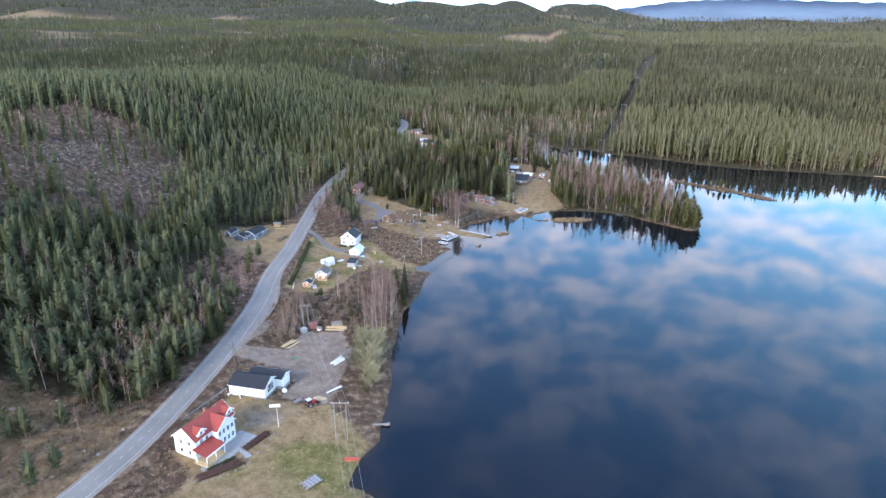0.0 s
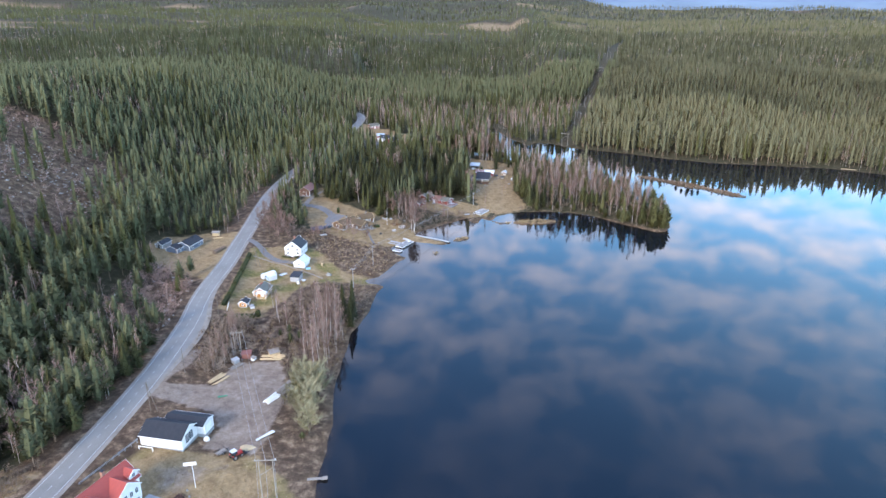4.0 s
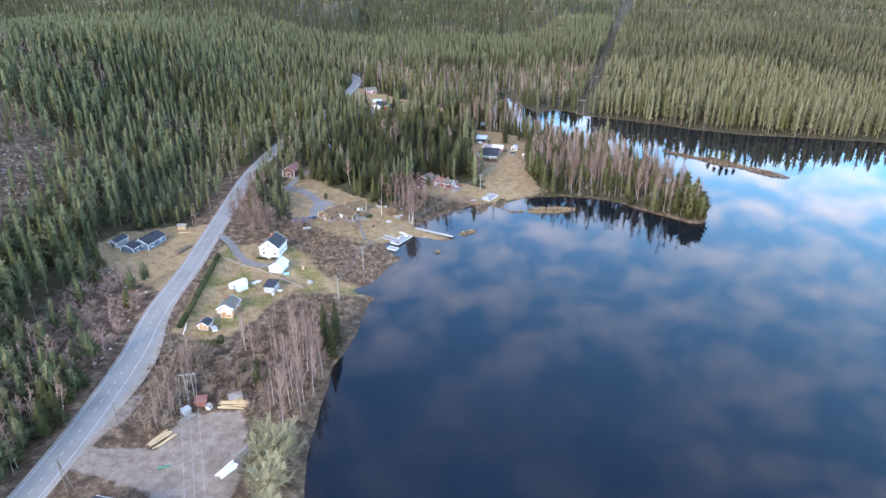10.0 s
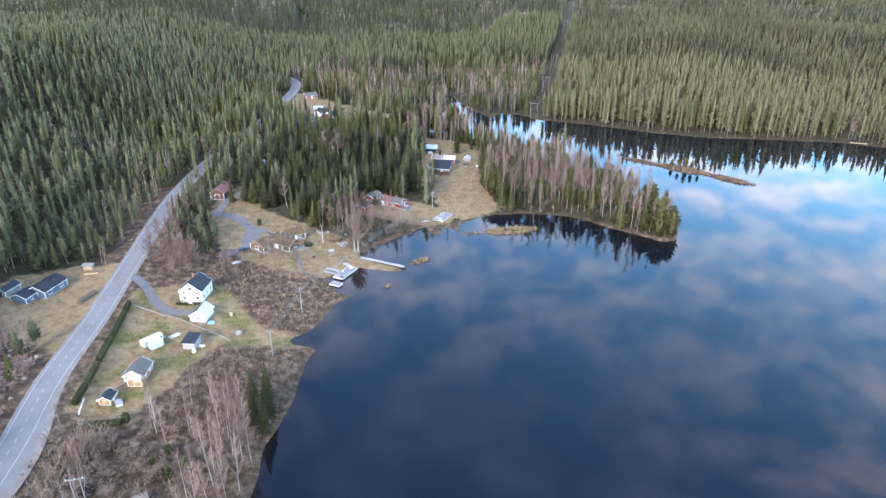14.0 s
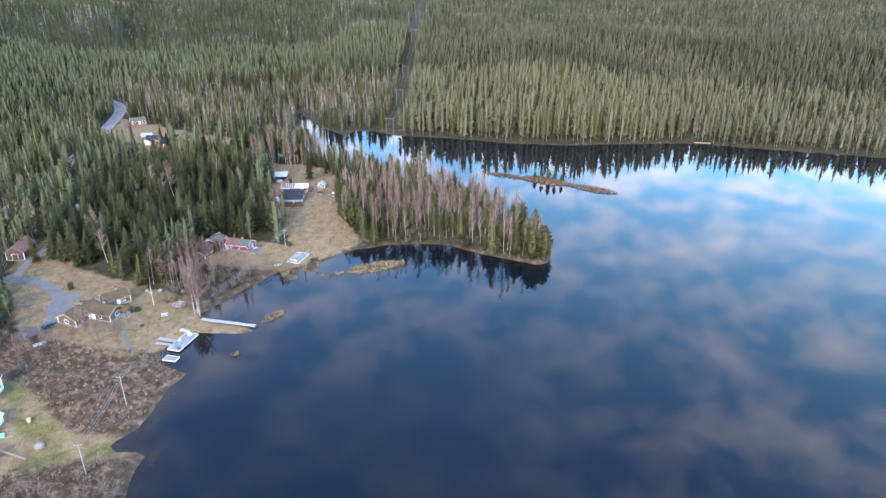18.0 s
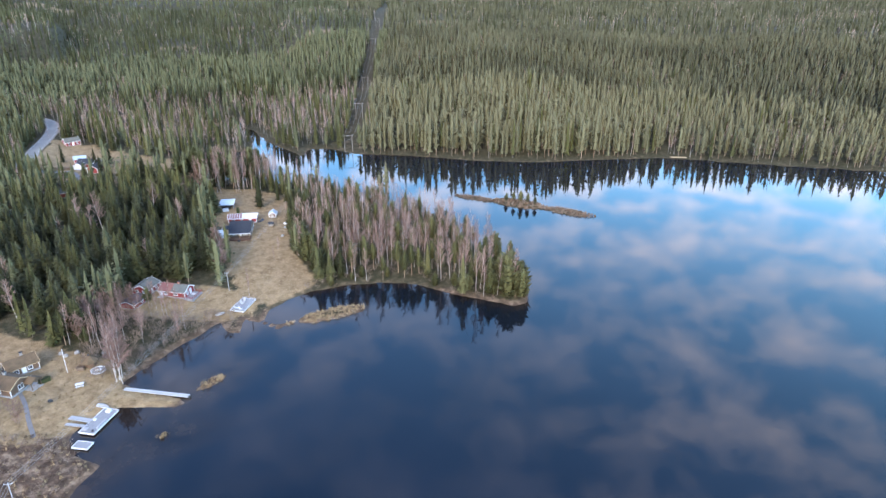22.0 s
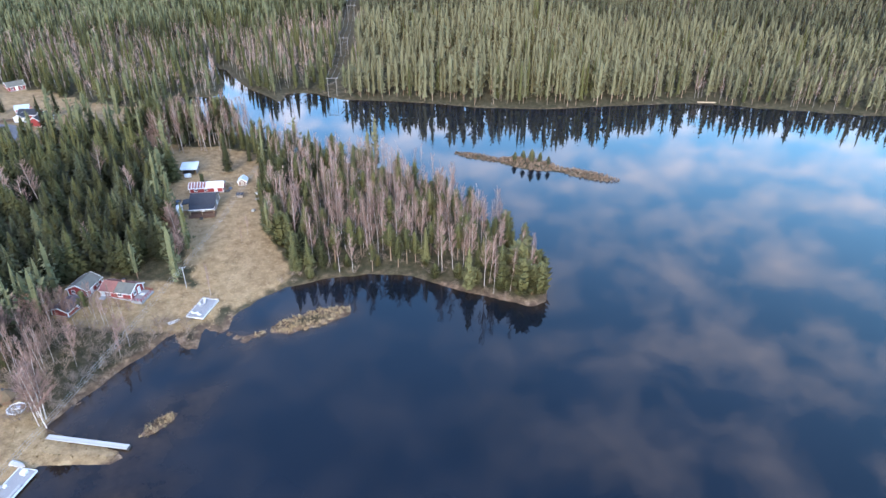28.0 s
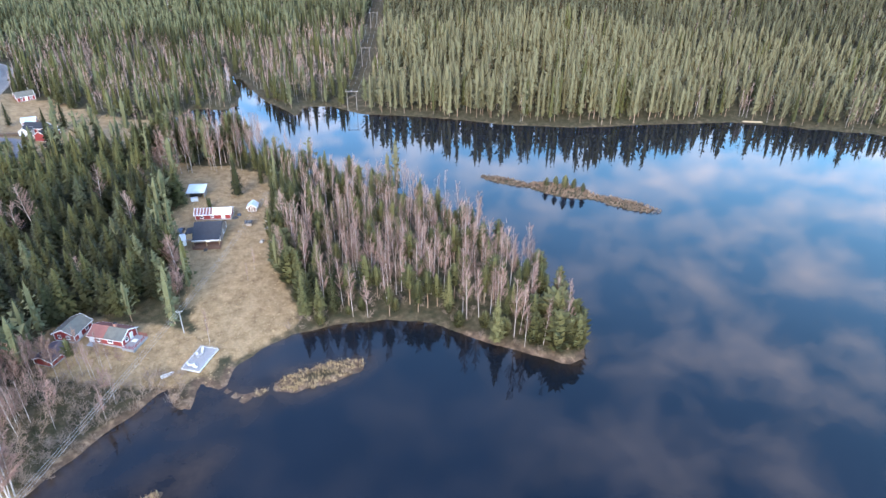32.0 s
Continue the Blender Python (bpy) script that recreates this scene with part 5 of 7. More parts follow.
tractor(-63.2, 162.3, -35)
t = thing("trailer", -67.6, 163.5, -30, "small black flatbed trailer on gravel", "trailer")
part("bed", boxes((-0.8, 0.8, -1.4, 1.4, 0.5, 0.6)), OLD_WOOD, t)
railing(t, [(-0.8, -1.4), (0.8, -1.4), (0.8, 1.4), (-0.8, 1.4), (-0.8, -1.4)], 0.4, BLACK, 1.4, 1, 0.6)
for s in (-1, 1):
    wheel(t, s * 0.95, 0, 0.35, 0.22)
part("drawbar", rod([(0, 1.4, 0.5), (0, 2.6, 0.45)], 0.05), BLACK, t)


def boat(x, y, yaw, L, W, hull, label, z=None, upside=False, group=""):
    """A small open boat, shaped in stations; upside: turned over."""
    b = thing("rowing_boat", x, y, yaw, label, "boat", group, z=z)
    bm, rows = bmesh.new(), []
    for k in range(9):
        u = k / 8
        w = W / 2 * (1 - max(0, (u - 0.35) / 0.65) ** 2.2)
        w = max(w, 0.03)
        lift = 0.25 * u * u
        row = [(-w, 0.5 + lift), (-w * 0.8, 0.18 + lift * 0.6), (0, 0.02 + lift * 0.5), (w * 0.8, 0.18 + lift * 0.6), (w, 0.5 + lift)]
        rows.append([bm.verts.new((L * (u - 0.5), a, (0.62 - c) if upside else c)) for a, c in row])
    for r0, r1 in zip(rows, rows[1:]):
        for i in range(4):
            bm.faces.new((r0[i], r0[i + 1], r1[i + 1], r1[i]))
    bm.faces.new(rows[0])
    bmesh.ops.solidify(bm, geom=bm.faces[:], thickness=0.04)
    part("hull", bm, hull, b)
    if not upside:
        for k in (-0.25, 0.1):
            part("thwart", boxes((L * k - 0.12, L * k + 0.12, -W * 0.42, W * 0.42, 0.34, 0.38)), WOOD, b)
    part("keel", boxes((-L / 2, L * 0.4, -0.03, 0.03, *((0.6, 0.66) if upside else (-0.02, 0.03)))), hull, b)
    return b


boat(-44.2, 140.8, 12, 4.2, 1.6, HULL_RED, "orange-red rowing boat drawn up on the grass", upside=True)
boat(-42.9, 338.8, -30, 3.6, 1.5, HULL, "white rowing boat turned over on the shore", upside=True)
boat(-85.6, 336.6, 30, 3.8, 1.7, HULL, "white covered boat beside the carport", upside=True)
boat(-13.8, 384.5, 25, 3.4, 1.2, HULL, "white rowing boat among brown shore scrub", upside=True)

# scrap of old floats by the bank, and the home jetty
s = thing("float_pile", -51.8, 129.8, 55, "pile of grey pontoon floats and boards", "scrap pile")
for k in range(7):
    part("float", rod([(-2.6 + 0.3 * (k % 3), -1.4 + 0.45 * k, 0.25), (2.4 - 0.4 * (k % 2), -1.3 + 0.45 * k, 0.3)], 0.17, 8), METAL if k % 2 else GREY, s)
for k in range(4):
    part("board", boxes((-2 + k, -1.8 + k, -1.8, 1.9, 0.42, 0.5)), OLD_WOOD, s)
j = thing("jetty", -43.0, 157.0, 12, "narrow grey wooden jetty on short posts", "jetty", z=0.0)
planks(j, -3.2, 4.2, -0.45, 0.45, 0.55, 0.18, OLD_WOOD)
for x in (-3, -0.6, 1.8, 4.0):
    for y in (-0.45, 0.45):
        part("post", rod([(x, y, -2.5), (x, y, 0.6)], 0.07), OLD_WOOD, j)
ob = part("platform", boxes((4.2, 5.4, -0.65, 0.65, 0.45, 0.6)), OLD_WOOD, j)


# ---- poles and lines ----
def pole(x, y, hgt, label, mat=OLD_WOOD, brace=False, arm=True, r=0.13, lean=0.0, name="utility_pole", ins=3, yaw=0.0):
    p = thing(name, x, y, yaw, label, "utility pole", "poles along the road and shore")
    part("shaft", rod([(0, 0, -1), (lean, 0, hgt)], r, 8, 0.7), mat, p)
    if brace:
        part("brace", rod([(1.9, 0.4, -1), (0.05, 0, hgt - 0.6)], r * 0.9, 8, 0.8), mat, p)
    if arm:
        a = part("crossarm", boxes((lean - 0.9, lean + 0.9, -0.06, 0.06, hgt - 0.45, hgt - 0.33)), mat, p)
        for k in range(ins):
            part("insulator", disc(lean - 0.8 + 1.6 * k / max(1, ins - 1), 0, hgt - 0.33, hgt - 0.08, 0.06, 0.04, 8), HULL, a)
    return p


pole(-93.8, 177.1, 9.5, "dark tarred utility pole with a leaning brace", BARK, True, False)
pole(-93.6, 198.0, 9.0, "dark tarred roadside utility pole", BARK, False, False)
pole(-98.0, 235.2, 9.5, "dark tarred roadside utility pole", BARK, False, False)
pole(-103.7, 289.0, 9.0, "dark tarred pole with a leaning brace by the hedge", BARK, True, False)
pole(-56.4, 274.5, 9.0, "pale grey pole standing in lakeside scrub", GREY, False, True)
pole(-52.8, 300.0, 10.0, "pale grey pole standing in brown bog", GREY, False, True)
pole(-56.0, 357.9, 8.0, "white flagpole on the straw-coloured lawn", HULL, False, False, 0.09, name="flagpole")
pole(-11.1, 401.1, 7.6, "grey pole with crossarm beside the red cabins", GREY, False, True)
pole(-78.7, 242.6, 8.0, "pale pole at the garden's edge", GREY, False, False)
pole(-68.5, 150.2, 7.6, "white flagpole on the dry lawn", HULL, False, False, 0.09, name="flagpole")
sign = thing("sign_board", -69.0, 150.2, 14, "plain white board high on the flagpole", "sign", z=z_at(-68.5, 150.2))
part("panel", boxes((-1.5, 1.5, -0.22, -0.14, 6.6, 7.6)), HULL, sign)
part("bracket", boxes((-0.2, 0.7, -0.14, 0.1, 7.0, 7.2)), METAL, sign)


def h_frame(x, y, yaw, hgt, gap, label, mat=OLD_WOOD):
    p = thing("power_pylon", x, y, yaw, label, "power pylon", "twin-pole pylons")
    for s in (-1, 1):
        part("leg", rod([(s * gap / 2, 0, -1.2), (s * gap / 2, 0, hgt)], 0.14, 8, 0.75), mat, p)
    a = part("crossarm", boxes((-gap / 2 - 1.0, gap / 2 + 1.0, -0.1, 0.1, hgt - 0.5, hgt - 0.3)), mat, p)
    for k in (-1, 0, 1):
        part("insulator", disc(k * (gap / 2 + 0.7), 0, hgt - 0.3, hgt + 0.1, 0.08, 0.05, 8), HULL, a)
    part("cross_brace", rod([(-gap / 2, 0, hgt * 0.62), (gap / 2, 0, hgt * 0.8)], 0.06), mat, p)


h_frame(-49.3, 148.3, 8, 12.2, 3.3, "tall grey twin-pole pylon on the lakeside lawn")
h_frame(-82.6, 214.0, 15, 8.6, 1.9, "grey twin-pole pylon above the lumber yard")
for k, (x, y, s) in enumerate(((60, 594, 11), (78, 664, 12), (97, 752, 12), (133, 915, 12), (165, 1065, 12))):
    h_frame(x, y, -12, s, 5.0, "grey twin-pole pylon in the cleared forest corridor", OLD_WOOD)


def wires(points, spread, sag, count=3):
    """Cables that hang between supports."""
    for a, b in zip(points, points[1:]):
        a, b = Vector(a), Vector(b)
        t = (b - a).normalized()
        n = Vector((-t.y, t.x, 0)).normalized()
        for k in range(count):
            o = n * spread * (k - (count - 1) / 2)
            pts = [a.lerp(b, i / 10) + o - Vector((0, 0, sag * 4 * (i / 10) * (1 - i / 10))) for i in range(11)]
            ob = part("power_cable", rod([tuple(p) for p in pts], 0.03, 4), WIRE)
            tagged(ob, "thin grey power cable hanging between poles", "power cable", "power cables")


wires([(-14, 60, 16), (-49.3, 148.3, z_at(-49.3, 148.3) + 12.2), (-82.6, 214, z_at(-82.6, 214) + 8.6)], 2.0, 2.5)
wires([(-56.4, 274.5, z_at(-56.4, 274.5) + 8.8), (-52.8, 300, z_at(-52.8, 300) + 9.8), (-11.1, 401.1, z_at(-11.1, 401.1) + 7.4), (14, 470, z_at(14, 470) + 9)], 0.75, 1.2)
wires([(60, 594, z_at(60, 594) + 11), (78, 664, z_at(78, 664) + 12), (97, 752, z_at(97, 752) + 12), (133, 915, z_at(133, 915) + 12)], 3.1, 3.0)

# ---- lumber yard ----
def log_pile(x, y, yaw, n, L, r, mat, label, seed, wide=2.0):
    p = thing("timber_pile", x, y, yaw, label, "timber pile", "timber piles in the yard")
    g = random.Random(seed)
    for k in range(n):
        a = g.uniform(-wide, wide)
        z = r + r * 1.7 * int(g.uniform(0, 2.5)) * max(0, 1 - abs(a) / wide)
        o, w = g.uniform(-0.6, 0.6), g.uniform(-0.12, 0.12)
        part("log", rod([(-L / 2 + o, a, z), (L / 2 + o, a + w * L, z + g.uniform(0, 0.2))], r * g.uniform(0.7, 1.2), 6), mat, p)
    return p


log_pile(-82.6, 197.5, 62, 18, 5.6, 0.13, WOOD, "scattered pile of fresh yellow timber", 1, 1.8)
log_pile(-80.0, 206.0, 60, 8, 4.2, 0.12, OLD_WOOD, "heap of weathered boards beside scrub", 2, 1.2)
log_pile(-62.8, 189.5, 62, 14, 4.5, 0.22, STRAW_BALE, "stack of pale birch logs on gravel", 3, 1.0)
log_pile(-60.4, 196.8, 66, 18, 6.0, 0.16, OLD_WOOD, "long heap of weathered grey poles", 4, 1.8)
log_pile(-57.6, 190.5, 100, 12, 5.0, 0.12, BARK, "tangle of dark brush and poles", 5, 1.6)
log_pile(-58.4, 171.5, 52, 3, 5.5, 0.25, HULL, "white plastic-wrapped beams on gravel", 6, 0.35)
log_pile(-70.5, 213.6, 8, 14, 7.0, 0.12, WOOD, "low rack of sawn planks at the yard's end", 7, 1.6)
for k, (x, y, w, d, hh, m, lab) in enumerate(((-79.2, 212.6, 3.0, 2.4, 1.6, ROOF_RUST, "small woodshed of rusty brown boards"), (-70.8, 215.6, 3.4, 2.6, 1.1, WOOD, "pallet box of split firewood"),
                                              (-81.4, 208.4, 2.0, 1.6, 1.2, GREY, "grey trailer box beside the yard"), (-76.4, 211.2, 1.4, 1.2, 0.8, HULL, "white plastic tank beside planks"))):
    b = thing("storage_box", x, y, 15 + 20 * k, lab, "storage box", "boxes round the yard")
    part("body", boxes((-w / 2, w / 2, -d / 2, d / 2, -0.4, hh)), m, b)
    part("lid", prism([(-d / 2 - 0.15, hh), (d / 2 + 0.15, hh + 0.3), (d / 2 + 0.15, hh + 0.4), (-d / 2 - 0.15, hh + 0.1)], -w / 2 - 0.15, w / 2 + 0.15), OLD_WOOD if k % 2 else m, b)
ob = part("canoe", rod([(-1.4, 0, 0.3), (-0.7, 0, 0.3), (0.8, 0, 0.3), (1.4, 0, 0.32)], 0.3, 8, 0.6), plain("green plastic", (0.05, 0.2, 0.13)))
ob.matrix_basis = pose(-77.6, 188.6, z_at(-77.6, 188.6), 0, 0, 20)
tagged(ob, "green plastic tub lying on gravel", "tub")
saw = thing("sawdust_heap", -61.8, 166.6, 0, "heap of yellow sawdust beside the yard", "sawdust heap")
part("sawdust", lump(3, 2.2, 1.3, 0.6, 0.3), WOOD, saw)

# guard rail along the bank above the house
rail = thing("guard_rail", -93.0, 155.0, 74.5, "grey steel guard rail on the road bank", "guard rail")
for k in range(10):
    part("post", boxes((-9.1 + 2 * k, -8.9 + 2 * k, -0.06, 0.06, -1.0, 0.8)), METAL, rail)
for z in (0.35, 0.65):
    part("rail", boxes((-9.3, 9.3, -0.08, -0.03, z, z + 0.16)), METAL, rail)


# ---- gardens ----
def house(name, x, y, yaw, L, W, wall_h, rise, wall, roof_mat, label, windows=(), doors=(), chim=None, axis="x", mats=None, seams=0, edge=TRIM, z=None, category="house", group=""):
    """A plain gabled house: windows as (x, y, z, w, h, face), doors as (x, y, face)."""
    b = thing(name, x, y, yaw, label, category, group, z=z)
    shell(b, L, W, wall_h, rise, wall, axis=axis)
    roof(b, L, W, wall_h, rise, roof_mat, 0.4, 0.4, 0.16, axis=axis, mats=mats, seams=seams, edge=edge)
    for w in windows:
        window(b, *w)
    for d in doors:
        door(b, *d)
    if chim:
        chimney(b, *chim)
    return b


# ridge along local y for the houses that turn a gable to the lake road
h = house("dwelling_house", -91.4, 309.0, -3, 8.8, 7.6, 4.4, 2.9, WHITE, ROOF_DARK, "white gabled house with black roof and front steps", axis="y",
          windows=((-2.3, -4.42, 1.2, 1.0, 1.2, "-y"), (2.3, -4.42, 1.2, 1.0, 1.2, "-y"), (0, -4.42, 4.7, 1.2, 1.0, "-y"), (-2.2, -4.42, 3.1, 0.9, 1.0, "-y"), (2.2, -4.42, 3.1, 0.9, 1.0, "-y"),
                   (3.82, -2.8, 1.2, 1.0, 1.2, "+x"), (3.82, 0, 1.2, 1.0, 1.2, "+x"), (3.82, 2.8, 1.2, 1.0, 1.2, "+x"), (3.82, -1.4, 3.1, 0.9, 0.9, "+x"), (3.82, 1.8, 3.1, 0.9, 0.9, "+x")),
          doors=((0, -4.42, "-y"),), chim=(-1.2, 2.2, 6.0, 8.1))
part("veranda", boxes((-3.2, 3.2, -5.8, -4.45, -1.0, 0.5)), WHITE, h)
railing(h, [(-3.2, -4.5), (-3.2, -5.8), (-0.9, -5.8)], 0.9, BROWN, 0.9, 3, 0.5)
railing(h, [(0.9, -5.8), (3.2, -5.8), (3.2, -4.5)], 0.9, BROWN, 0.9, 3, 0.5)
for k in range(4):
    part("step", boxes((-0.8, 0.8, -5.9 - 0.35 * (k + 1), -5.9 - 0.35 * k, -1.0, 0.38 - 0.17 * k)), BROWN, h)
leafy("hedge", -94.2, 302.7, -3, 4.6, 1.0, 0.9, HEDGE, "low clipped green hedge under the veranda", "hedge", 200, 21)
leafy("hedge", -88.6, 303.0, -3, 4.6, 1.2, 1.0, HEDGE, "low clipped green hedge under the veranda", "hedge", 200, 22)
h = house("garage", -84.7, 295.0, -5, 6.2, 4.9, 2.5, 1.7, WHITE, ROOF_DARK, "small white garage with one bright sheet roof slope", axis="y", mats=(ROOF_DARK, ROOF_WHITE), category="garage",
          windows=((0, -3.12, 1.3, 1.0, 0.6, "-y", 1, False),), doors=((-2.47, 0, "-x", 2.4, 2.0),))
h = thing("garden_shed", -82.2, 278.8, -4, "grey boarded shed with dark lean-to roof", "shed")
part("wall", boxes((-1.9, 1.9, -2.3, 2.3, -0.8, 2.3)), GREY, h)
part("roof", prism([(-2.7, 2.3), (2.7, 2.9), (2.7, 3.04), (-2.7, 2.44)], -2.2, 2.2), ROOF_DARK, h)
door(h, 1.92, -0.6, "+x", 1.4, 1.9, DECK, 0.1)
part("table", boxes((2.6, 4.4, -1.4, -0.4, 0.5, 0.6)), HULL, h)
part("table_leg", boxes((3.3, 3.7, -1.1, -0.7, -0.4, 0.5)), GREY, h)
ob = part("water_tank", lump(9, 0.7, 0.7, 0.9, 0.08), HULL)
ob.matrix_basis = pose(-80.4, 275.2, z_at(-80.4, 275.2) + 0.15)
tagged(ob, "round white water tank on the grass", "water tank")
ob = part("sandbox", boxes((-1.0, 1.0, -0.8, 0.8, -0.2, 0.35)), TARP)
ob.matrix_basis = pose(-81.0, 292.2, z_at(-81.0, 292.2), 0, 0, 20)
tagged(ob, "sandbox covered by a light blue tarpaulin", "sandbox")
ob = part("boulder", lump(5, 1.3, 1.0, 1.1), STONE)
ob.matrix_basis = pose(-70.2, 286.8, z_at(-70.2, 286.8) + 0.2)
tagged(ob, "large grey boulder on the lawn", "boulder")
ob = part("compost_bin", disc(0, 0, -0.2, 1.0, 0.5, 0.55, 10), WOOD)
ob.matrix_basis = pose(-76.0, 297.5, z_at(-76.0, 297.5))
tagged(ob, "round wooden compost bin on the grass", "compost bin")


def caravan(x, y, yaw, L, label, awning=True):
    c = thing("caravan", x, y, yaw, label, "caravan", "parked caravans")
    bm = boxes((-L / 2, L / 2, -1.15, 1.15, 0.45, 2.55))
    bmesh.ops.bevel(bm, geom=bm.edges[:], offset=0.22, segments=2, affect="EDGES")
    part("body", bm, HULL, c)
    part("roof_hatch", boxes((-0.4, 0.4, -0.35, 0.35, 2.54, 2.68)), HULL, c)
    for px in (-L * 0.3, L * 0.05, L * 0.33):
        part("window", boxes((px - 0.5, px + 0.5, -1.18, -1.13, 1.4, 2.0)), GLASS, c)
    part("stripe", boxes((-L * 0.45, L * 0.45, -1.17, -1.14, 0.95, 1.1)), CAR_BLUE, c)
    for s in (-1, 1):
        t = part("tyre", rod([(0.1, s * 0.95, 0.32), (0.1, s * 1.16, 0.32)], 0.32, 12), BLACK, c)
    part("drawbar", rod([(L / 2, 0, 0.5), (L / 2 + 1.2, 0, 0.45)], 0.06), METAL, c)
    if awning:
        part("awning", prism([(-1.15, 2.3), (-3.3, 1.9), (-3.3, -0.2), (-3.2, -0.2), (-3.2, 1.8), (-1.15, 2.2)], -L * 0.3, L * 0.3), HULL, c)
        for s in (-1, 1):
            part("awning_side", prism([(-1.15, 2.25), (-3.25, 1.85), (-3.25, -0.2), (-1.15, -0.2)], s * L * 0.3 - 0.03, s * L * 0.3 + 0.03), ROOF_BLUE, c)
    return c


caravan(-94.4, 278.6, 52, 6.6, "white caravan with awning in the garden")
log_pile(-89.5, 283.5, 50, 6, 3.0, 0.12, STRAW_BALE, "leaning white boards behind the caravan", 31, 0.8)
h = house("cottage", -91.0, 261.6, 2, 6.6, 5.2, 2.4, 1.6, YELLOW, ROOF_GREY, "yellow cottage with grey roof and white veranda", axis="y", category="cottage",
          windows=((-1.6, -3.32, 1.1, 0.9, 1.0, "-y"), (2.62, -1.6, 1.1, 1.0, 1.0, "+x"), (2.62, 1.6, 1.1, 1.0, 1.0, "+x"), (-2.62, 0, 1.1, 1.0, 1.0, "-x"), (0, -3.32, 2.7, 0.6, 0.5, "-y", 1, False)), doors=((1.0, -3.32, "-y"),))
part("veranda_roof", prism([(-3.5, 2.7), (-5.3, 2.3), (-5.3, 2.42), (-3.5, 2.84)], -1.0, 2.9), HULL, h)
part("veranda_deck", boxes((-1.0, 2.9, -5.3, -3.5, -0.8, 0.3)), WOOD, h)
for x in (-0.9, 0.9, 2.8):
    part("veranda_post", boxes((x - 0.06, x + 0.06, -5.26, -5.14, 0.3, 2.35)), TRIM, h)
railing(h, [(-0.9, -5.2), (2.8, -5.2), (2.8, -3.6)], 0.85, YELLOW, 0.9, 3, 0.3)
part("roof_patch", prism([(-0.4, 3.95), (-1.6, 3.2), (-1.6, 3.27), (-0.4, 4.02)], 1.2, 2.8, "y"), ROOF_RED, h, "red square hatch on the roof").location = (0, 0, 0.16)
house("playhouse", -94.2, 250.0, 0, 3.4, 3.0, 1.8, 0.9, YELLOW, ROOF_DARK, "small bright yellow hut with blue-grey roof", axis="y", category="hut",
      windows=((0, -1.72, 0.9, 0.7, 0.6, "-y", 1, False),), doors=((1.52, 0, "+x", 0.8, 1.5),))
for k, (x, y, m) in enumerate(((-91.4, 249.6, GREY), (-90.6, 248.6, HULL), (-87.2, 243.8, CAR_BLUE))):
    b = thing("garden_box", x, y, 30 * k, "low covered box beside the yellow hut", "garden box", "boxes by the hut")
    part("body", boxes((-0.8, 0.8, -0.5, 0.5, -0.3, 0.7)), m, b)
    part("lid", boxes((-0.9, 0.9, -0.6, 0.6, 0.7, 0.8)), GREY, b)
leafy("hedge", -92.5, 240.6, 8, 13.5, 1.6, 1.5, HEDGE, "clipped dark green hedge at the garden's edge", "hedge", 900, 23)
leafy("hedge", -86.2, 242.6, 0, 1.8, 1.8, 3.0, HEDGE, "rounded dark conifer bush at the hedge's end", "bush", 260, 24)
for k, (x, y, yaw, L) in enumerate(((-101.8, 250.6, 98, 9.6), (-103.4, 260.4, 99, 9.8), (-105.6, 272.4, 100, 14.0), (-108.0, 286.4, 100, 14.2), (-110.0, 297.0, 101, 6.4))):
    leafy("hedge", x, y, yaw, L, 1.7, 1.8, HEDGE, "clipped green hedge between garden and road", "hedge", int(L * 90), 40 + k, "roadside hedge")
fence = thing("picket_fence", -99.4, 246.5, 105, "short white picket fence by the road", "fence")
for k in range(14):
    part("picket", boxes((-3.2 + 0.48 * k, -3.1 + 0.48 * k, -0.03, 0.03, -0.3, 0.9)), TRIM, fence)
for z in (0.25, 0.65):
    part("rail", boxes((-3.3, 3.3, 0.03, 0.07, z, z + 0.08)), TRIM, fence)
wall = thing("log_border", -93.8, 256.6, 65, "low log border in the dry lawn", "border log")
part("log", rod([(-3.4, 0, 0.2), (3.4, 0, 0.2)], 0.2, 8), OLD_WOOD, wall)
# rail fence of long poles along the slope below the white house
pf = [(-108.3, 298.6), (-98.6, 295.4), (-92.0, 293.2), (-87.3, 290.6), (-76.0, 284.7), (-71.5, 281.9)]
rf = thing("rail_fence", 0, 0, 0, "weathered pole fence along the garden slope", "fence", z=0.0)
for (x0, y0), (x1, y1) in zip(pf, pf[1:]):
    z0, z1 = z_at(x0, y0), z_at(x1, y1)
    for dz in (0.25, 0.6):
        part("pole", rod([(x0, y0, z0 + dz), (x1, y1, z1 + dz)], 0.11, 6), OLD_WOOD, rf)
    part("post", rod([(x0, y0, z0 - 0.5), (x0, y0, z0 + 0.9)], 0.1, 6), OLD_WOOD, rf)

# ---- blue house west of the road ----
h = house("dwelling_house", -144.6, 310.5, -10, 10.5, 7.4, 2.7, 1.7, BLUE_PAINT, ROOF_DARK, "low blue-grey house with dark sheet roof", axis="y", seams=1.0,
          windows=((3.72, -3, 1.1, 1.4, 1.0, "+x"), (3.72, 2.6, 1.1, 1.4, 1.0, "+x"), (0, -5.27, 1.1, 1.4, 1.0, "-y")))
shell(h, 5.4, 6.0, 2.5, 1.3, BLUE_PAINT, -2.6, -7.4, "y")
roof(h, 5.4, 6.0, 2.5, 1.3, ROOF_DARK, 0.4, 0.35, 0.14, -2.6, -7.4, "y", seams=1.0)
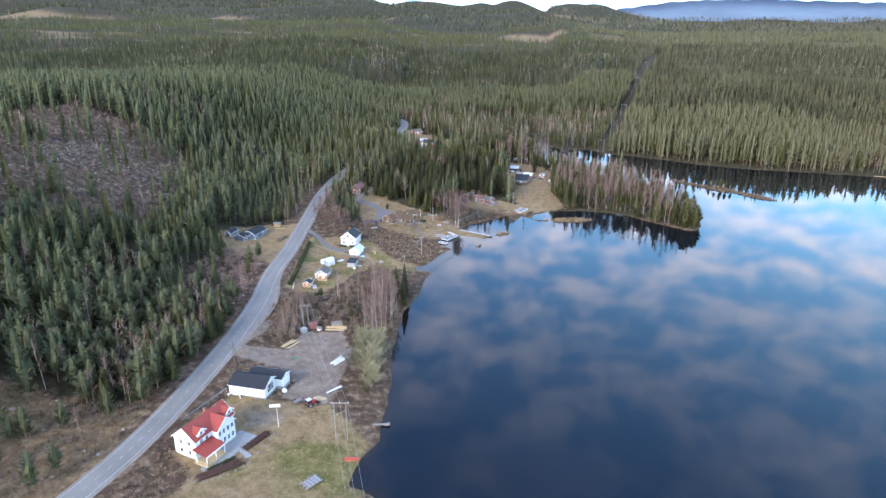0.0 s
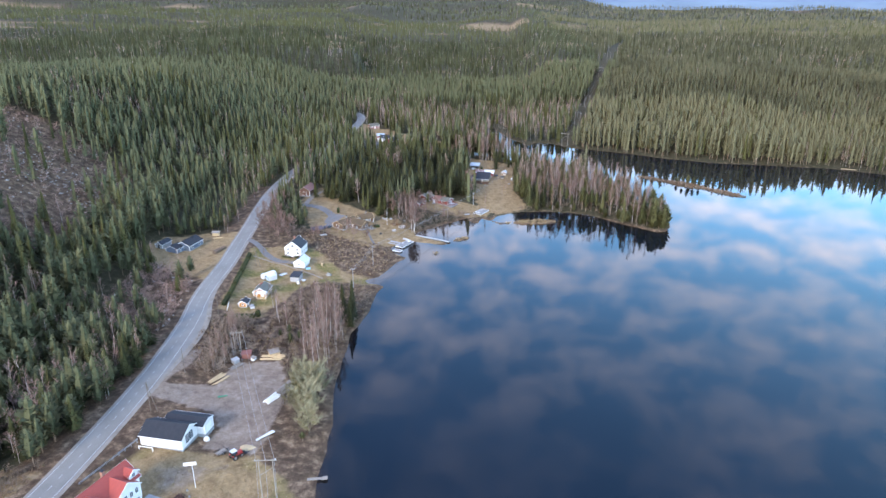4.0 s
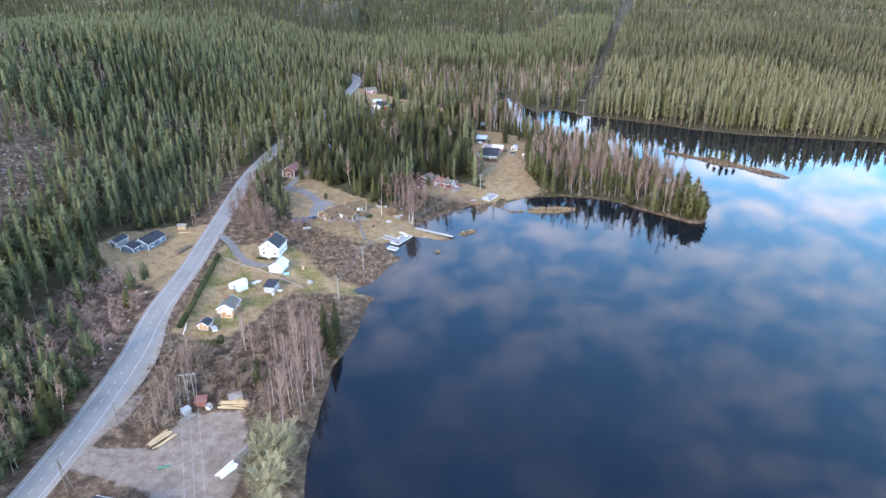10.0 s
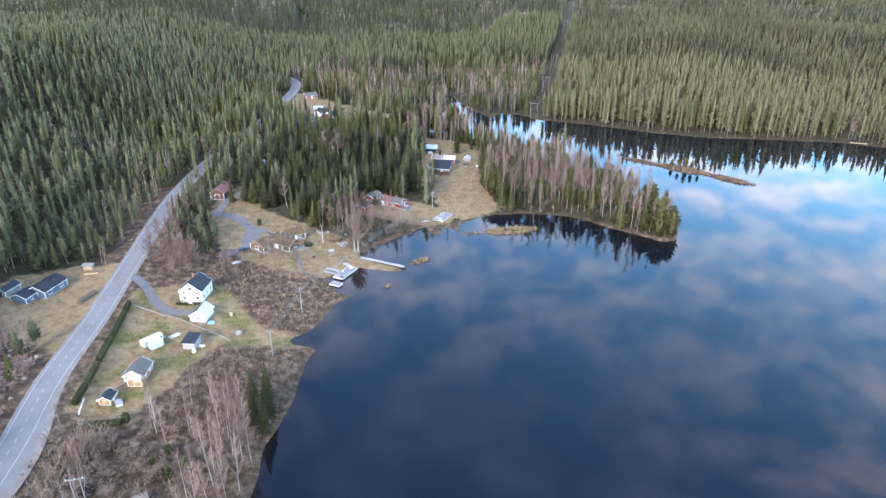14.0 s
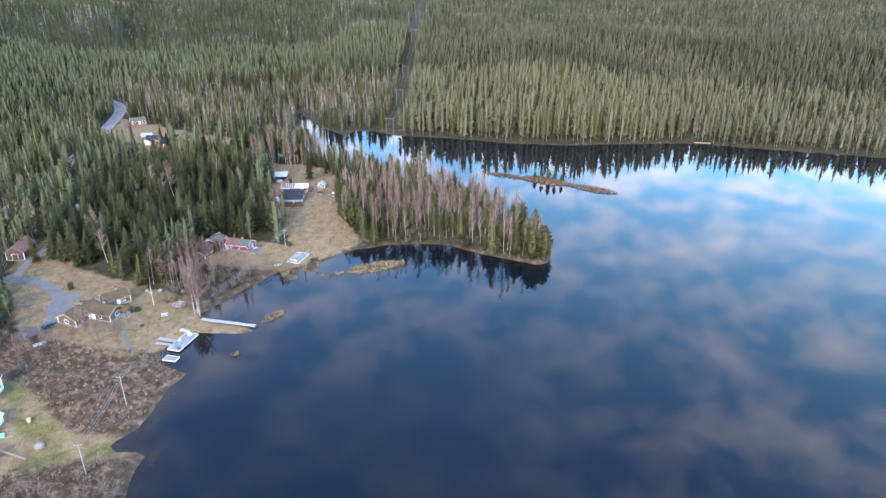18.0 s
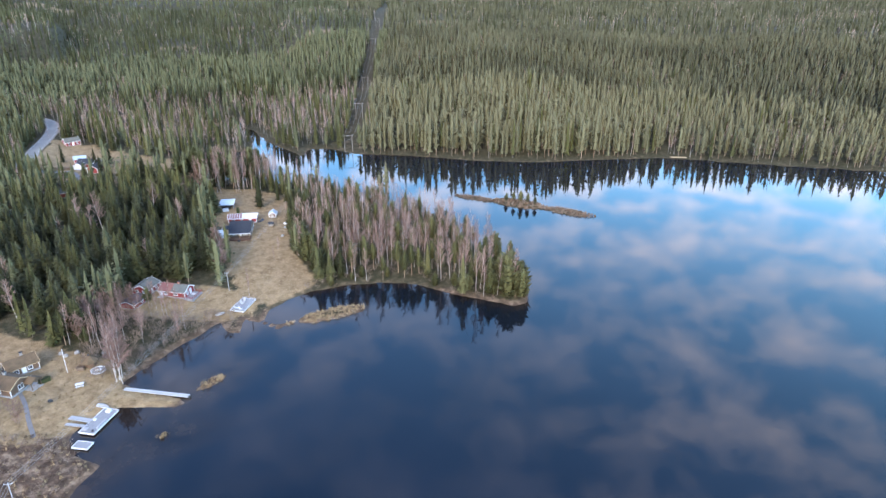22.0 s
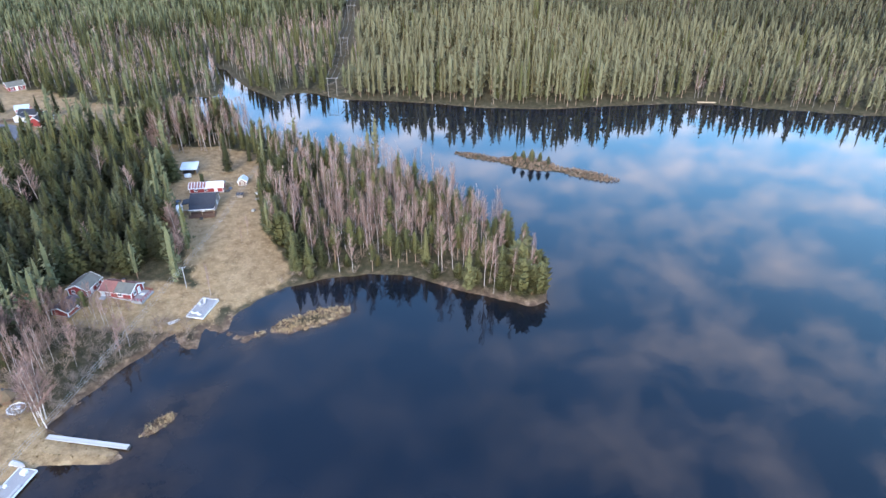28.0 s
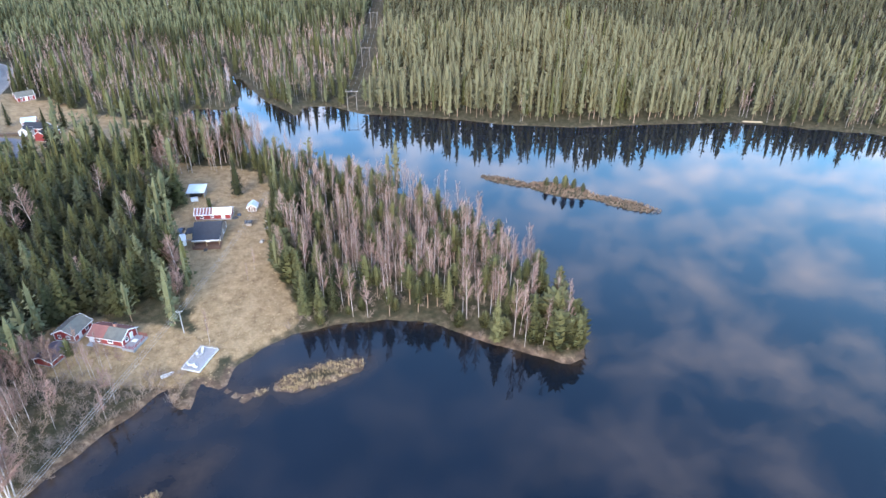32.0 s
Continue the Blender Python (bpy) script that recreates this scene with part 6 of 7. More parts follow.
window(h, 0.42, -7.6, 1.0, 1.0, 1.1, "+x")
chimney(h, 0.8, 1.5, 3.8, 5.2, 0.6, ROOF_DARK)
house("garden_shed", -155.6, 306.8, -10, 6.6, 3.4, 2.4, 1.1, DECK, ROOF_DARK, "narrow grey-white shed with dark roof", axis="y", category="shed", doors=((0, -3.32, "-y", 1.2, 1.9, BLACK),))
b = thing("woodshed", -138.6, 327.2, 0, "small open woodshed of brown boards", "woodshed")
part("back", boxes((-1.8, 1.8, 0.7, 0.8, -0.3, 1.9)), WOOD, b)
part("roof", prism([(-1.2, 1.8), (1.2, 2.2), (1.2, 2.3), (-1.2, 1.9)], -2.1, 2.1), OLD_WOOD, b)
for k in range(6):
    part("firewood", boxes((-1.7 + 0.56 * k, -1.2 + 0.56 * k, -0.4, 0.6, -0.2, 1.2 + 0.1 * (k % 3))), WOOD, b)
log_pile(-135.0, 323.0, 10, 5, 5.0, 0.12, WOOD, "long boards on the dry grass", 41, 0.7)
leafy("bush", -126.4, 303.0, 75, 9.0, 2.6, 1.6, SCRUB, "brown leafless bush on the roadside bank", "bush", 420, 42)


# ---- drives ----
def lane(points, width, label, mat=GRAVEL, lift=0.07):
    ln = spline(points, 2.0)
    ob = new("driveway", quick_mesh("driveway", *ribbon(ln, -width / 2, width / 2, lift, 3), [mat], smooth_faces=True))
    return tagged(ob, label, "driveway", kind="structure")


TARRED = plain("grey driveway asphalt", (0.16, 0.15, 0.145), (0.12, 0.112, 0.108), 0.4, 0.9)
lane([(-119.5, 320), (-115.5, 317.1), (-109.9, 312.0), (-104.5, 304.6), (-97.3, 298.4), (-88.5, 297.2)], 3.4, "grey drive to the white house", TARRED)
lane([(-133, 396), (-120, 388), (-108, 385), (-98, 379.5), (-89, 368), (-86, 356), (-87, 347)], 4.6, "grey drive to the turf-roofed house", TARRED)
lane([(-109, 385), (-110, 396), (-109, 410), (-103, 424)], 3.0, "gravel track past the red barn")
lane([(-85, 370), (-87, 362), (-86, 355)], 7.5, "grey turning place by the turf-roofed house", TARRED, 0.09)
lane([(-66.5, 350), (-63.5, 344), (-60.5, 336), (-57.5, 328.8)], 1.1, "grey slab path down to the bathing place", TARRED)
lane([(-130, 584), (-118, 581), (-110, 579), (-102.5, 575.5), (-98, 566), (-97, 554), (-97.5, 541)], 4.4, "grey farm drive", TARRED)

# ---- turf-roofed house and its bathing place ----
for x, y, yaw, L, W, lab in ((-77.6, 352.4, 58, 11.5, 7.6, "dark log house with dry turf roof"), (-71.6, 353.4, -28, 13.0, 7.0, "long dark log wing under turf roof"), (-69.2, 362.2, 32, 8.0, 6.5, "small dark log annex with turf roof")):
    b = house("turf_roofed_house", x, y, yaw, L, W, 2.5, 1.7, LOG, TURF_ROOF, lab, edge=WOOD, group="turf-roofed log houses",
              windows=((-L * 0.25, -W / 2 - 0.02, 1.0, 1.1, 1.0, "-y"), (L * 0.2, -W / 2 - 0.02, 1.0, 1.1, 1.0, "-y"), (L / 2 + 0.02, 0, 0.9, 1.6, 1.2, "+x"), (-L / 2 - 0.02, 0, 0.9, 1.6, 1.2, "-x")), doors=((0, -W / 2 - 0.02, "-y"),))
    chimney(b, L * 0.12, 0.5, 3.6, 5.2, 0.7, STONE)
g_ = thing("pergola", -64.2, 352.6, -28, "open timber porch with log posts", "porch")
for x in (-2, 2):
    for y in (-1.6, 1.6):
        part("post", rod([(x, y, -0.5), (x, y, 2.4)], 0.12), LOG, g_)
for s in (-1, 1):
    part("roof", prism([(s * 2.0, 2.3), (0, 3.4), (0, 3.6), (s * 2.0, 2.5)], -2.5, 2.5), TURF_ROOF, g_)
part("floor", boxes((-2.5, 2.5, -2.0, 2.0, -0.5, 0.1)), CONCRETE, g_)
leafy("bush", -61.2, 354.4, 40, 3.4, 1.6, 1.6, HEDGE, "dark green bush beside the log porch", "bush", 200, 51)
leafy("juniper", -86.6, 373.4, 0, 1.6, 1.6, 3.4, HEDGE, "narrow green juniper on the dry lawn", "juniper", 260, 52)
h = thing("carport", -89.4, 339.4, 30, "dark-roofed carport at the lawn's edge", "carport")
for x in (-2.6, 2.6):
    for y in (-2.2, 2.2):
        part("post", boxes((x - 0.08, x + 0.08, y - 0.08, y + 0.08, -0.6, 2.3)), OLD_WOOD, h)
part("roof", prism([(-2.7, 2.3), (2.7, 2.6), (2.7, 2.75), (-2.7, 2.45)], -3.1, 3.1), ROOF_VIOLET, h)


def car(x, y, yaw, paint, label):
    c = thing("car", x, y, yaw, label, "car", "parked cars")
    prof = [(-2.1, 0.35), (2.1, 0.35), (2.15, 0.75), (1.95, 0.9), (0.95, 0.98), (0.3, 1.45), (-1.2, 1.48), (-1.95, 1.0), (-2.15, 0.8)]
    bm = prism([(a, b) for a, b in prof], -0.85, 0.85, "y")
    part("body", bm, paint, c)
    part("glasshouse", prism([(0.85, 1.0), (0.28, 1.4), (-1.15, 1.42), (-1.8, 1.02)], -0.87, 0.87, "y"), GLASS, c)
    for px in (-1.3, 1.35):
        for s in (-1, 1):
            t = part("tyre", rod([(px, s * 0.68, 0.32), (px, s * 0.88, 0.32)], 0.32, 12), BLACK, c)
            part("rim", rod([(px, s * 0.87, 0.32), (px, s * 0.89, 0.32)], 0.2, 10), METAL, t)
    for s in (-0.6, 0.6):
        part("headlight", boxes((2.1, 2.16, s - 0.18, s + 0.18, 0.62, 0.76)), HULL, c)
    return c


car(-86.2, 347.6, 55, CAR_BLUE, "dark blue car parked on the drive")
car(-16.9, 459.6, 80, CAR_BLUE, "dark blue car parked beside the caravan")
hut = thing("grill_hut", -50.4, 360.8, 0, "small round hut with brown turf roof", "hut")
part("wall", disc(0, 0, -0.4, 1.7, 1.9, 1.9, 8), LOG, hut)
part("roof", disc(0, 0, 1.6, 3.4, 2.7, 0.3, 8), TURF_ROOF, hut)
part("vent", disc(0, 0, 3.3, 3.8, 0.35, 0.3, 8), BLACK, hut)
leafy("bush", -52.6, 358.6, 0, 2.4, 1.8, 1.3, SCRUB, "brown bush beside the round hut", "bush", 160, 53)
pool = thing("paddling_deck", -47.6, 357.2, 0, "pale octagonal stone terrace beside the hut", "terrace")
part("floor", disc(0, 0, -0.5, 0.15, 2.1, 2.1, 8), CONCRETE, pool)
for k in range(8):
    a, b = 0.785 * k, 0.785 * (k + 1)
    part("curb", rod([(2.1 * math.cos(a), 2.1 * math.sin(a), 0.3), (2.1 * math.cos(b), 2.1 * math.sin(b), 0.3)], 0.16, 6), HULL, pool)
part("seat", boxes((-0.9, 0.9, -0.3, 0.3, 0.15, 0.6)), HULL, pool)
t = thing("picnic_table", -51.2, 350.2, 10, "white picnic table with benches on the lawn", "picnic table")
part("tabletop", boxes((-1.1, 1.1, -0.45, 0.45, 0.68, 0.75)), HULL, t)
for s in (-1, 1):
    part("bench", boxes((-1.1, 1.1, *sorted((s * 0.75, s * 1.1)), 0.4, 0.46)), HULL, t)
    part("leg", boxes((s * 0.8 - 0.06, s * 0.8 + 0.06, -1.0, 1.0, -0.2, 0.68)), GREY, t)
g_ = thing("grill", -57.0, 343.2, 0, "black kettle grill on the dry lawn", "grill")
part("bowl", lump(1, 0.7, 0.55, 0.6, 0.05), BLACK, g_).location = (0, 0, 0.7)
for a in (0, 2.1, 4.2):
    part("leg", rod([(0.6 * math.cos(a), 0.6 * math.sin(a), -0.2), (0.3 * math.cos(a), 0.3 * math.sin(a), 0.7)], 0.05), BLACK, g_)
for k, (x, y) in enumerate(((-58.6, 367.2), (-55.6, 368.4), (-47.8, 367.0), (-60.2, 369.0))):
    ob = part("boulder", lump(20 + k, 0.9, 0.7, 0.8), STONE)
    ob.matrix_basis = pose(x, y, z_at(x, y) + 0.15, 0, 0, 50 * k)
    tagged(ob, "grey boulder at the forest edge", "boulder", "boulders at the forest edge")


def floating_deck(name, x, y, yaw, L, W, z, label, rim=0.35, board=0.2):
    d = thing(name, x, y, yaw, label, "floating deck", z=0.0)
    planks(d, -L / 2, L / 2, -W / 2, W / 2, z, board, DECK)
    for s in (-1, 1):
        part("float", rod([(-L / 2 + 0.2, s * W * 0.32, z - 0.3), (L / 2 - 0.2, s * W * 0.32, z - 0.3)], 0.22, 8), BLACK, d)
        part("edge_beam", boxes((-L / 2 - 0.08, L / 2 + 0.08, *sorted((s * W / 2, s * (W / 2 + 0.14))), z - 0.3, z + rim * 0.3)), HULL, d)
        part("end_beam", boxes((*sorted((s * L / 2, s * (L / 2 + 0.14))), -W / 2 - 0.1, W / 2 + 0.1, z - 0.3, z + rim * 0.3)), HULL, d)
    return d


d = floating_deck("bathing_pontoon", -42.8, 332.2, 64, 10.2, 4.2, 0.7, "large grey bathing pontoon with white edges")
part("bench", boxes((-3.0, 0.8, -1.9, -1.4, 0.7, 1.15)), GREY, d)
part("bench", boxes((-4.4, -3.2, 0.6, 1.8, 0.7, 1.0)), GREY, d)
part("locker", boxes((3.4, 4.6, -0.6, 0.6, 0.7, 1.3)), HULL, d)
part("chair", boxes((-0.3, 0.4, 1.0, 1.6, 0.7, 1.1)), HULL, d)
part("stool", disc(-4.2, -1.2, 0.7, 1.1, 0.3, 0.3, 8), BLACK, d)
floating_deck("raft", -45.0, 323.0, 66, 2.4, 4.2, 0.55, "small white floating raft beside the pontoon")
for x0, y0, x1, y1, w in ((-50.6, 335.6, -44.6, 332.4, 1.4), (-51.0, 332.8, -45.6, 330.4, 0.9)):
    a = math.degrees(math.atan2(y1 - y0, x1 - x0))
    L = math.hypot(x1 - x0, y1 - y0)
    gw = thing("gangway", (x0 + x1) / 2, (y0 + y1) / 2, a, "grey slatted gangway from shore to pontoon", "gangway", "gangways", z=0.0)
    planks(gw, -L / 2, L / 2, -w / 2, w / 2, 0.95, 0.2, GREY, 0.06, "x")
    for s in (-1, 1):
        part("beam", boxes((-L / 2, L / 2, s * w / 2 - 0.05, s * w / 2 + 0.05, 0.72, 0.9)), METAL, gw)
a = math.degrees(math.atan2(337.8 - 346.2, -20.6 + 38.8))
DOCK_PALE = plain("pale weathered dock boards", (0.38, 0.38, 0.37), (0.27, 0.27, 0.265), 1.0, 0.7)
d = thing("boat_dock", -29.7, 342.0, a, "long narrow white floating dock", "dock", z=0.0)
planks(d, -10.0, 10.0, -0.6, 0.6, 0.62, 0.24, DOCK_PALE, 0.07, "x")
for k in range(7):
    part("float", boxes((-9.6 + 3.1 * k, -8.2 + 3.1 * k, -0.5, 0.5, 0.0, 0.5)), BLACK, d)
for s in (-1, 1):
    part("edge_beam", boxes((-10, 10, *sorted((s * 0.6, s * 0.67)), 0.4, 0.62)), DOCK_PALE, d)

# ---- red cabins ----
house("cabin", -40.2, 406.8, 66, 7.2, 6.2, 2.4, 1.5, RED, ROOF_GREY, "red cabin with mossy grey roof and white trim", category="cabin", group="red cabins",
      windows=((-3.62, -1.2, 1.0, 0.9, 0.9, "-x"), (-3.62, 1.4, 1.0, 0.9, 0.9, "-x"), (1.4, -3.12, 1.0, 1.0, 0.9, "-y")), doors=((-1.4, -3.12, "-y", 1.0, 2.0, HULL),))
house("cabin", -43.4, 397.4, 62, 6.6, 5.4, 1.9, 1.0, RED, ROOF_VIOLET, "low red outbuilding with dark plum roof", category="outbuilding", group="red cabins",
      windows=((1.2, -2.72, 0.8, 0.9, 0.7, "-y", 1, False),))
h = house("cabin", -29.4, 402.6, -27, 10.2, 6.0, 2.4, 1.5, RED, ROOF_RUST, "red cabin with faded rust-red roof and white gable", category="cabin", group="red cabins", mats=(ROOF_GREY, ROOF_RUST),
          windows=((-2.4, -3.02, 1.0, 1.0, 1.0, "-y"), (1.4, -3.02, 1.0, 1.4, 1.0, "-y"), (5.12, -1.2, 1.0, 1.0, 1.1, "+x")), doors=((-4.2, -3.02, "-y", 1.0, 2.0, HULL), (5.12, 0.8, "+x", 1.0, 2.0, HULL)), chim=(1.0, 0.6, 3.2, 4.8))
part("rust_sheet", prism([(-3.46, 2.36), (0.0, 4.08), (0.0, 4.14), (-3.46, 2.42)], -5.4, -0.4), ROOF_RUST, h)
part("terrace", boxes((5.1, 8.6, -3.6, 2.6, -1.2, 0.25)), DECK, h)
railing(h, [(5.2, -3.5), (8.5, -3.5), (8.5, 2.5), (5.2, 2.5)], 0.95, RED, 1.1, 3, 0.25)
part("terrace_table", boxes((6.4, 7.8, -1.2, 0.0, 0.9, 1.0)), HULL, h)
part("table_leg", boxes((7.0, 7.2, -0.7, -0.5, 0.25, 0.9)), GREY, h)
part("front_step", boxes((-5.2, -3.2, -4.6, -3.1, -0.8, 0.2)), CONCRETE, h)
d = thing("sun_deck", -6.0, 388.6, 63, "raised grey timber sun deck with loungers", "deck", z=0.9)
planks(d, -4.7, 4.7, -2.5, 2.5, 0.55, 0.2, DECK)
for x in (-4.5, 0, 4.5):
    for y in (-2.3, 2.3):
        part("post", rod([(x, y, -1.6), (x, y, 0.5)], 0.1), GREY, d)
railing(d, [(-4.7, -2.5), (-4.7, 2.5), (4.7, 2.5), (4.7, -2.5), (-4.7, -2.5)], 0.5, GREY, 1.6, 1, 0.55)
for x0, x1, y0, y1 in ((-4.8, 4.8, -2.62, -2.5), (-4.8, 4.8, 2.5, 2.62), (-4.82, -4.7, -2.5, 2.5), (4.7, 4.82, -2.5, 2.5)):
    part("edge_beam", boxes((x0, x1, y0, y1, 0.2, 0.62)), HULL, d)
for k, (x, y) in enumerate(((1.6, 0.6), (2.8, 0.9), (0.6, 1.0), (-3.6, -0.9), (-3.2, 0.9))):
    l = thing("deck_chair", *((-6.0 + x * math.cos(radians(63)) - y * math.sin(radians(63))), (388.6 + x * math.sin(radians(63)) + y * math.cos(radians(63)))), 63 + 25 * k, "folded grey and white deck chair", "deck chair", "deck chairs", z=1.45)
    part("seat", boxes((-0.5, 0.5, -0.35, 0.35, 0.25, 0.35)), GREY if k < 3 else HULL, l)
    part("backrest", prism([(0.4, 0.3), (0.75, 0.95), (0.82, 0.92), (0.5, 0.28)], -0.35, 0.35, "y"), GREY if k < 3 else HULL, l)
    for sx in (-0.42, 0.42):
        part("leg", boxes((sx - 0.03, sx + 0.03, -0.33, 0.33, 0, 0.25)), GREY, l)

# ---- dark-roofed house and its sheds ----
h = house("dwelling_house", -6.6, 455.0, -8, 8.6, 10.4, 2.9, 2.5, OLD_WOOD, ROOF_DARK, "timber house with black roof and wide veranda", edge=ROOF_DARK,
          windows=((-2.4, -5.22, 1.0, 1.4, 1.2, "-y"), (2.2, -5.22, 1.0, 1.4, 1.2, "-y"), (4.32, 0, 1.0, 1.2, 1.1, "+x")), doors=((0, -5.22, "-y"),))
part("veranda_roof", prism([(-5.2, 2.9), (-8.0, 2.4), (-8.0, 2.55), (-5.2, 3.05)], -4.4, 4.6), ROOF_DARK, h)
part("veranda_roof_edge", boxes((-4.5, 4.7, -8.1, -7.98, 2.26, 2.56)), HULL, h)
part("veranda_deck", boxes((-4.2, 4.8, -9.4, -5.3, -1.5, 0.3)), BROWN, h)
for x in (-4.0, 0.2, 4.4):
    part("veranda_post", boxes((x - 0.08, x + 0.08, -7.9, -7.74, 0.3, 2.45)), WOOD, h)
railing(h, [(-4.1, -5.6), (-4.1, -9.3), (-0.6, -9.3)], 1.0, LOG, 1.0, 4, 0.3)
railing(h, [(0.8, -9.3), (4.7, -9.3), (4.7, -5.6)], 1.0, LOG, 1.0, 4, 0.3)
for k in range(5):
    part("step", boxes((-0.5, 0.7, -9.4 - 0.4 * (k + 1), -9.4 - 0.4 * k, -1.6, 0.2 - 0.25 * k)), BLACK, h)
shell(h, 3.2, 5.0, 2.3, 0.5, WOOD, -5.9, -1.2, "y")
part("wing_roof", prism([(-7.9, 2.4), (-4.1, 3.0), (-4.1, 3.15), (-7.9, 2.55)], -3.2, 1.6, "y"), ROOF_DARK, h)
caravan(-15.4, 451.0, 95, 5.4, "white caravan parked beside the dark-roofed house", False)
h = house("outbuilding", -6.2, 470.6, -8, 12.6, 5.0, 2.3, 1.3, RED, ROOF_WHITE, "long red outbuilding with patchy white metal roof", category="outbuilding",
          windows=((-4.0, -2.52, 0.9, 1.0, 0.8, "-y"), (-0.2, -2.52, 0.9, 0.9, 0.8, "-y")), doors=((3.6, -2.52, "-y", 1.1, 2.0, HULL),))
for k in range(6):
    part("bare_lath", prism([(-2.9 + 0.15 * (k % 2), 2.28), (-0.15, 3.68), (-0.15, 3.73), (-2.9 + 0.15 * (k % 2), 2.33)], -6.5 + 1.1 * k, -5.7 + 1.1 * k), ROOF_RUST, h)
h = thing("storage_shed", -13.8, 492.4, -8, "open shed with bright metal roof", "shed")
for x in (-3.0, 3.0):
    for y in (-2.6, 2.6):
        part("post", boxes((x - 0.1, x + 0.1, y - 0.1, y + 0.1, -0.8, 2.6)), OLD_WOOD, h)
part("back_wall", boxes((-3.0, 3.0, 2.5, 2.6, -0.8, 2.7)), BLACK, h)
part("side_wall", boxes((2.9, 3.0, -2.6, 2.5, -0.8, 2.7)), OLD_WOOD, h)
part("roof", prism([(-3.3, 2.5), (3.3, 3.4), (3.3, 3.5), (-3.3, 2.6)], -3.5, 3.5), ROOF_WHITE, h)
part("stack", boxes((-2.6, 1.6, -1.8, 1.6, -0.6, 1.4)), BLACK, h)
ob = part("covered_trailer", boxes((-1.3, 1.3, -1.0, 1.0, -0.2, 1.1)), ROOF_WHITE)
ob.matrix_basis = pose(-14.6, 487.0, z_at(-14.6, 487.0), 0, 0, 10)
tagged(ob, "low white covered trailer beside the open shed", "trailer")
house("garden_shed", 7.4, 474.8, -10, 3.6, 3.0, 1.9, 1.1, BROWN, ROOF_BLUE, "small brown shed with pale metal roof", axis="y", category="shed", doors=((0, -1.82, "-y", 0.9, 1.7, OLD_WOOD),))
w = thing("well_house", 6.2, 460.6, -10, "tiny dark-roofed well house on the lawn", "well house")
part("body", boxes((-1.0, 1.0, -0.8, 0.8, -0.4, 1.2)), OLD_WOOD, w)
for s in (-1, 1):
    part("roof", prism([(s * 1.2, 1.1), (0, 1.8), (0, 1.9), (s * 1.2, 1.2)], -1.4, 1.4), ROOF_DARK, w)
for k, (x, y, m, lab) in enumerate(((12.6, 456.5, STONE, "grey stone heap on the lawn"), (10.6, 446.8, STONE, "round stone fire ring on the lawn"), (12.8, 462.4, STRAW_BALE, "pale heap of rubble on the lawn"),
                                    (1.2, 467.6, BLACK, "dark heap of scrap beside the outbuilding"), (2.4, 470.6, CAR_BLUE, "dark covered heap beside the outbuilding"))):
    ob = part("mound", lump(30 + k, 1.1, 0.8, 0.7, 0.4), m)
    ob.matrix_basis = pose(x, y, z_at(x, y) + 0.1, 0, 0, 70 * k)
    tagged(ob, lab, "heap", "heaps on the lawn")
leafy("juniper", -8.6, 479.6, 0, 1.5, 1.5, 4.5, HEDGE, "narrow dark juniper beside the outbuilding", "juniper", 240, 61)

# ---- barn and farm ----
house("barn", -114.6, 409.4, -4, 11.0, 6.6, 3.6, 2.2, BROWN, ROOF_RUST, "brown wooden barn with rust-red roof", axis="y", category="barn", edge=OLD_WOOD, doors=((0, -5.52, "-y", 2.2, 2.4, BROWN),))
house("dwelling_house", -117.6, 647.5, 30, 9.0, 6.5, 2.8, 2.0, RED, ROOF_GREY, "red farmhouse with grey roof and white corners", windows=((-2.5, -3.27, 1.0, 1.2, 1.1, "-y"), (2.5, -3.27, 1.0, 1.2, 1.1, "-y"), (-4.52, 0, 1.0, 1.2, 1.1, "-x")), doors=((0, -3.27, "-y"),))
h = house("dwelling_house", -95.5, 587.0, -15, 9.5, 6.4, 2.8, 2.0, RED, ROOF_DARK, "red house with dark roof and white wing", windows=((-3, -3.22, 1.0, 1.3, 1.1, "-y"), (3, -3.22, 1.0, 1.3, 1.1, "-y")), chim=(1, 0.5, 4.0, 5.8))
shell(h, 4.0, 5.0, 2.6, 1.3, WHITE, -2.0, -5.4, "y")
roof(h, 4.0, 5.0, 2.6, 1.3, ROOF_DARK, 0.3, 0.3, 0.14, -2.0, -5.4, "y")
house("outbuilding", -88.6, 577.5, 70, 10.5, 6.0, 3.0, 2.0, RED, ROOF_DARK, "red farm wing with dark roof", category="outbuilding", windows=((-3, -3.02, 1.0, 1.2, 1.0, "-y"),))
house("outbuilding", -102.5, 600.0, 10, 6.0, 5.0, 2.6, 1.4, RED, ROOF_BLUE, "small red shed with pale roof at the farm", category="shed")
house("outbuilding", -96.0, 530.5, 10, 9.0, 6.0, 2.8, 1.6, RED, ROOF_GREY, "red shed with grey roof among spruces", category="shed")
house("cabin", -44.5, 550.0, 8, 5.0, 6.0, 2.6, 1.6, RED, ROOF_WHITE, "red hut with pale metal roof by the forest", category="cabin", windows=((0, -3.02, 1.0, 1.2, 1.0, "-y"),))
house("dwelling_house", -150.3, 874.5, 10, 10.0, 7.0, 3.0, 2.2, WHITE, ROOF_GREY, "pale house with grey roof far among trees")
house("cabin", -108.0, 455.0, 10, 7.0, 6.0, 2.8, 1.8, BLUE_PAINT, ROOF_BLUE, "blue-grey cabin half hidden by spruces", category="cabin")
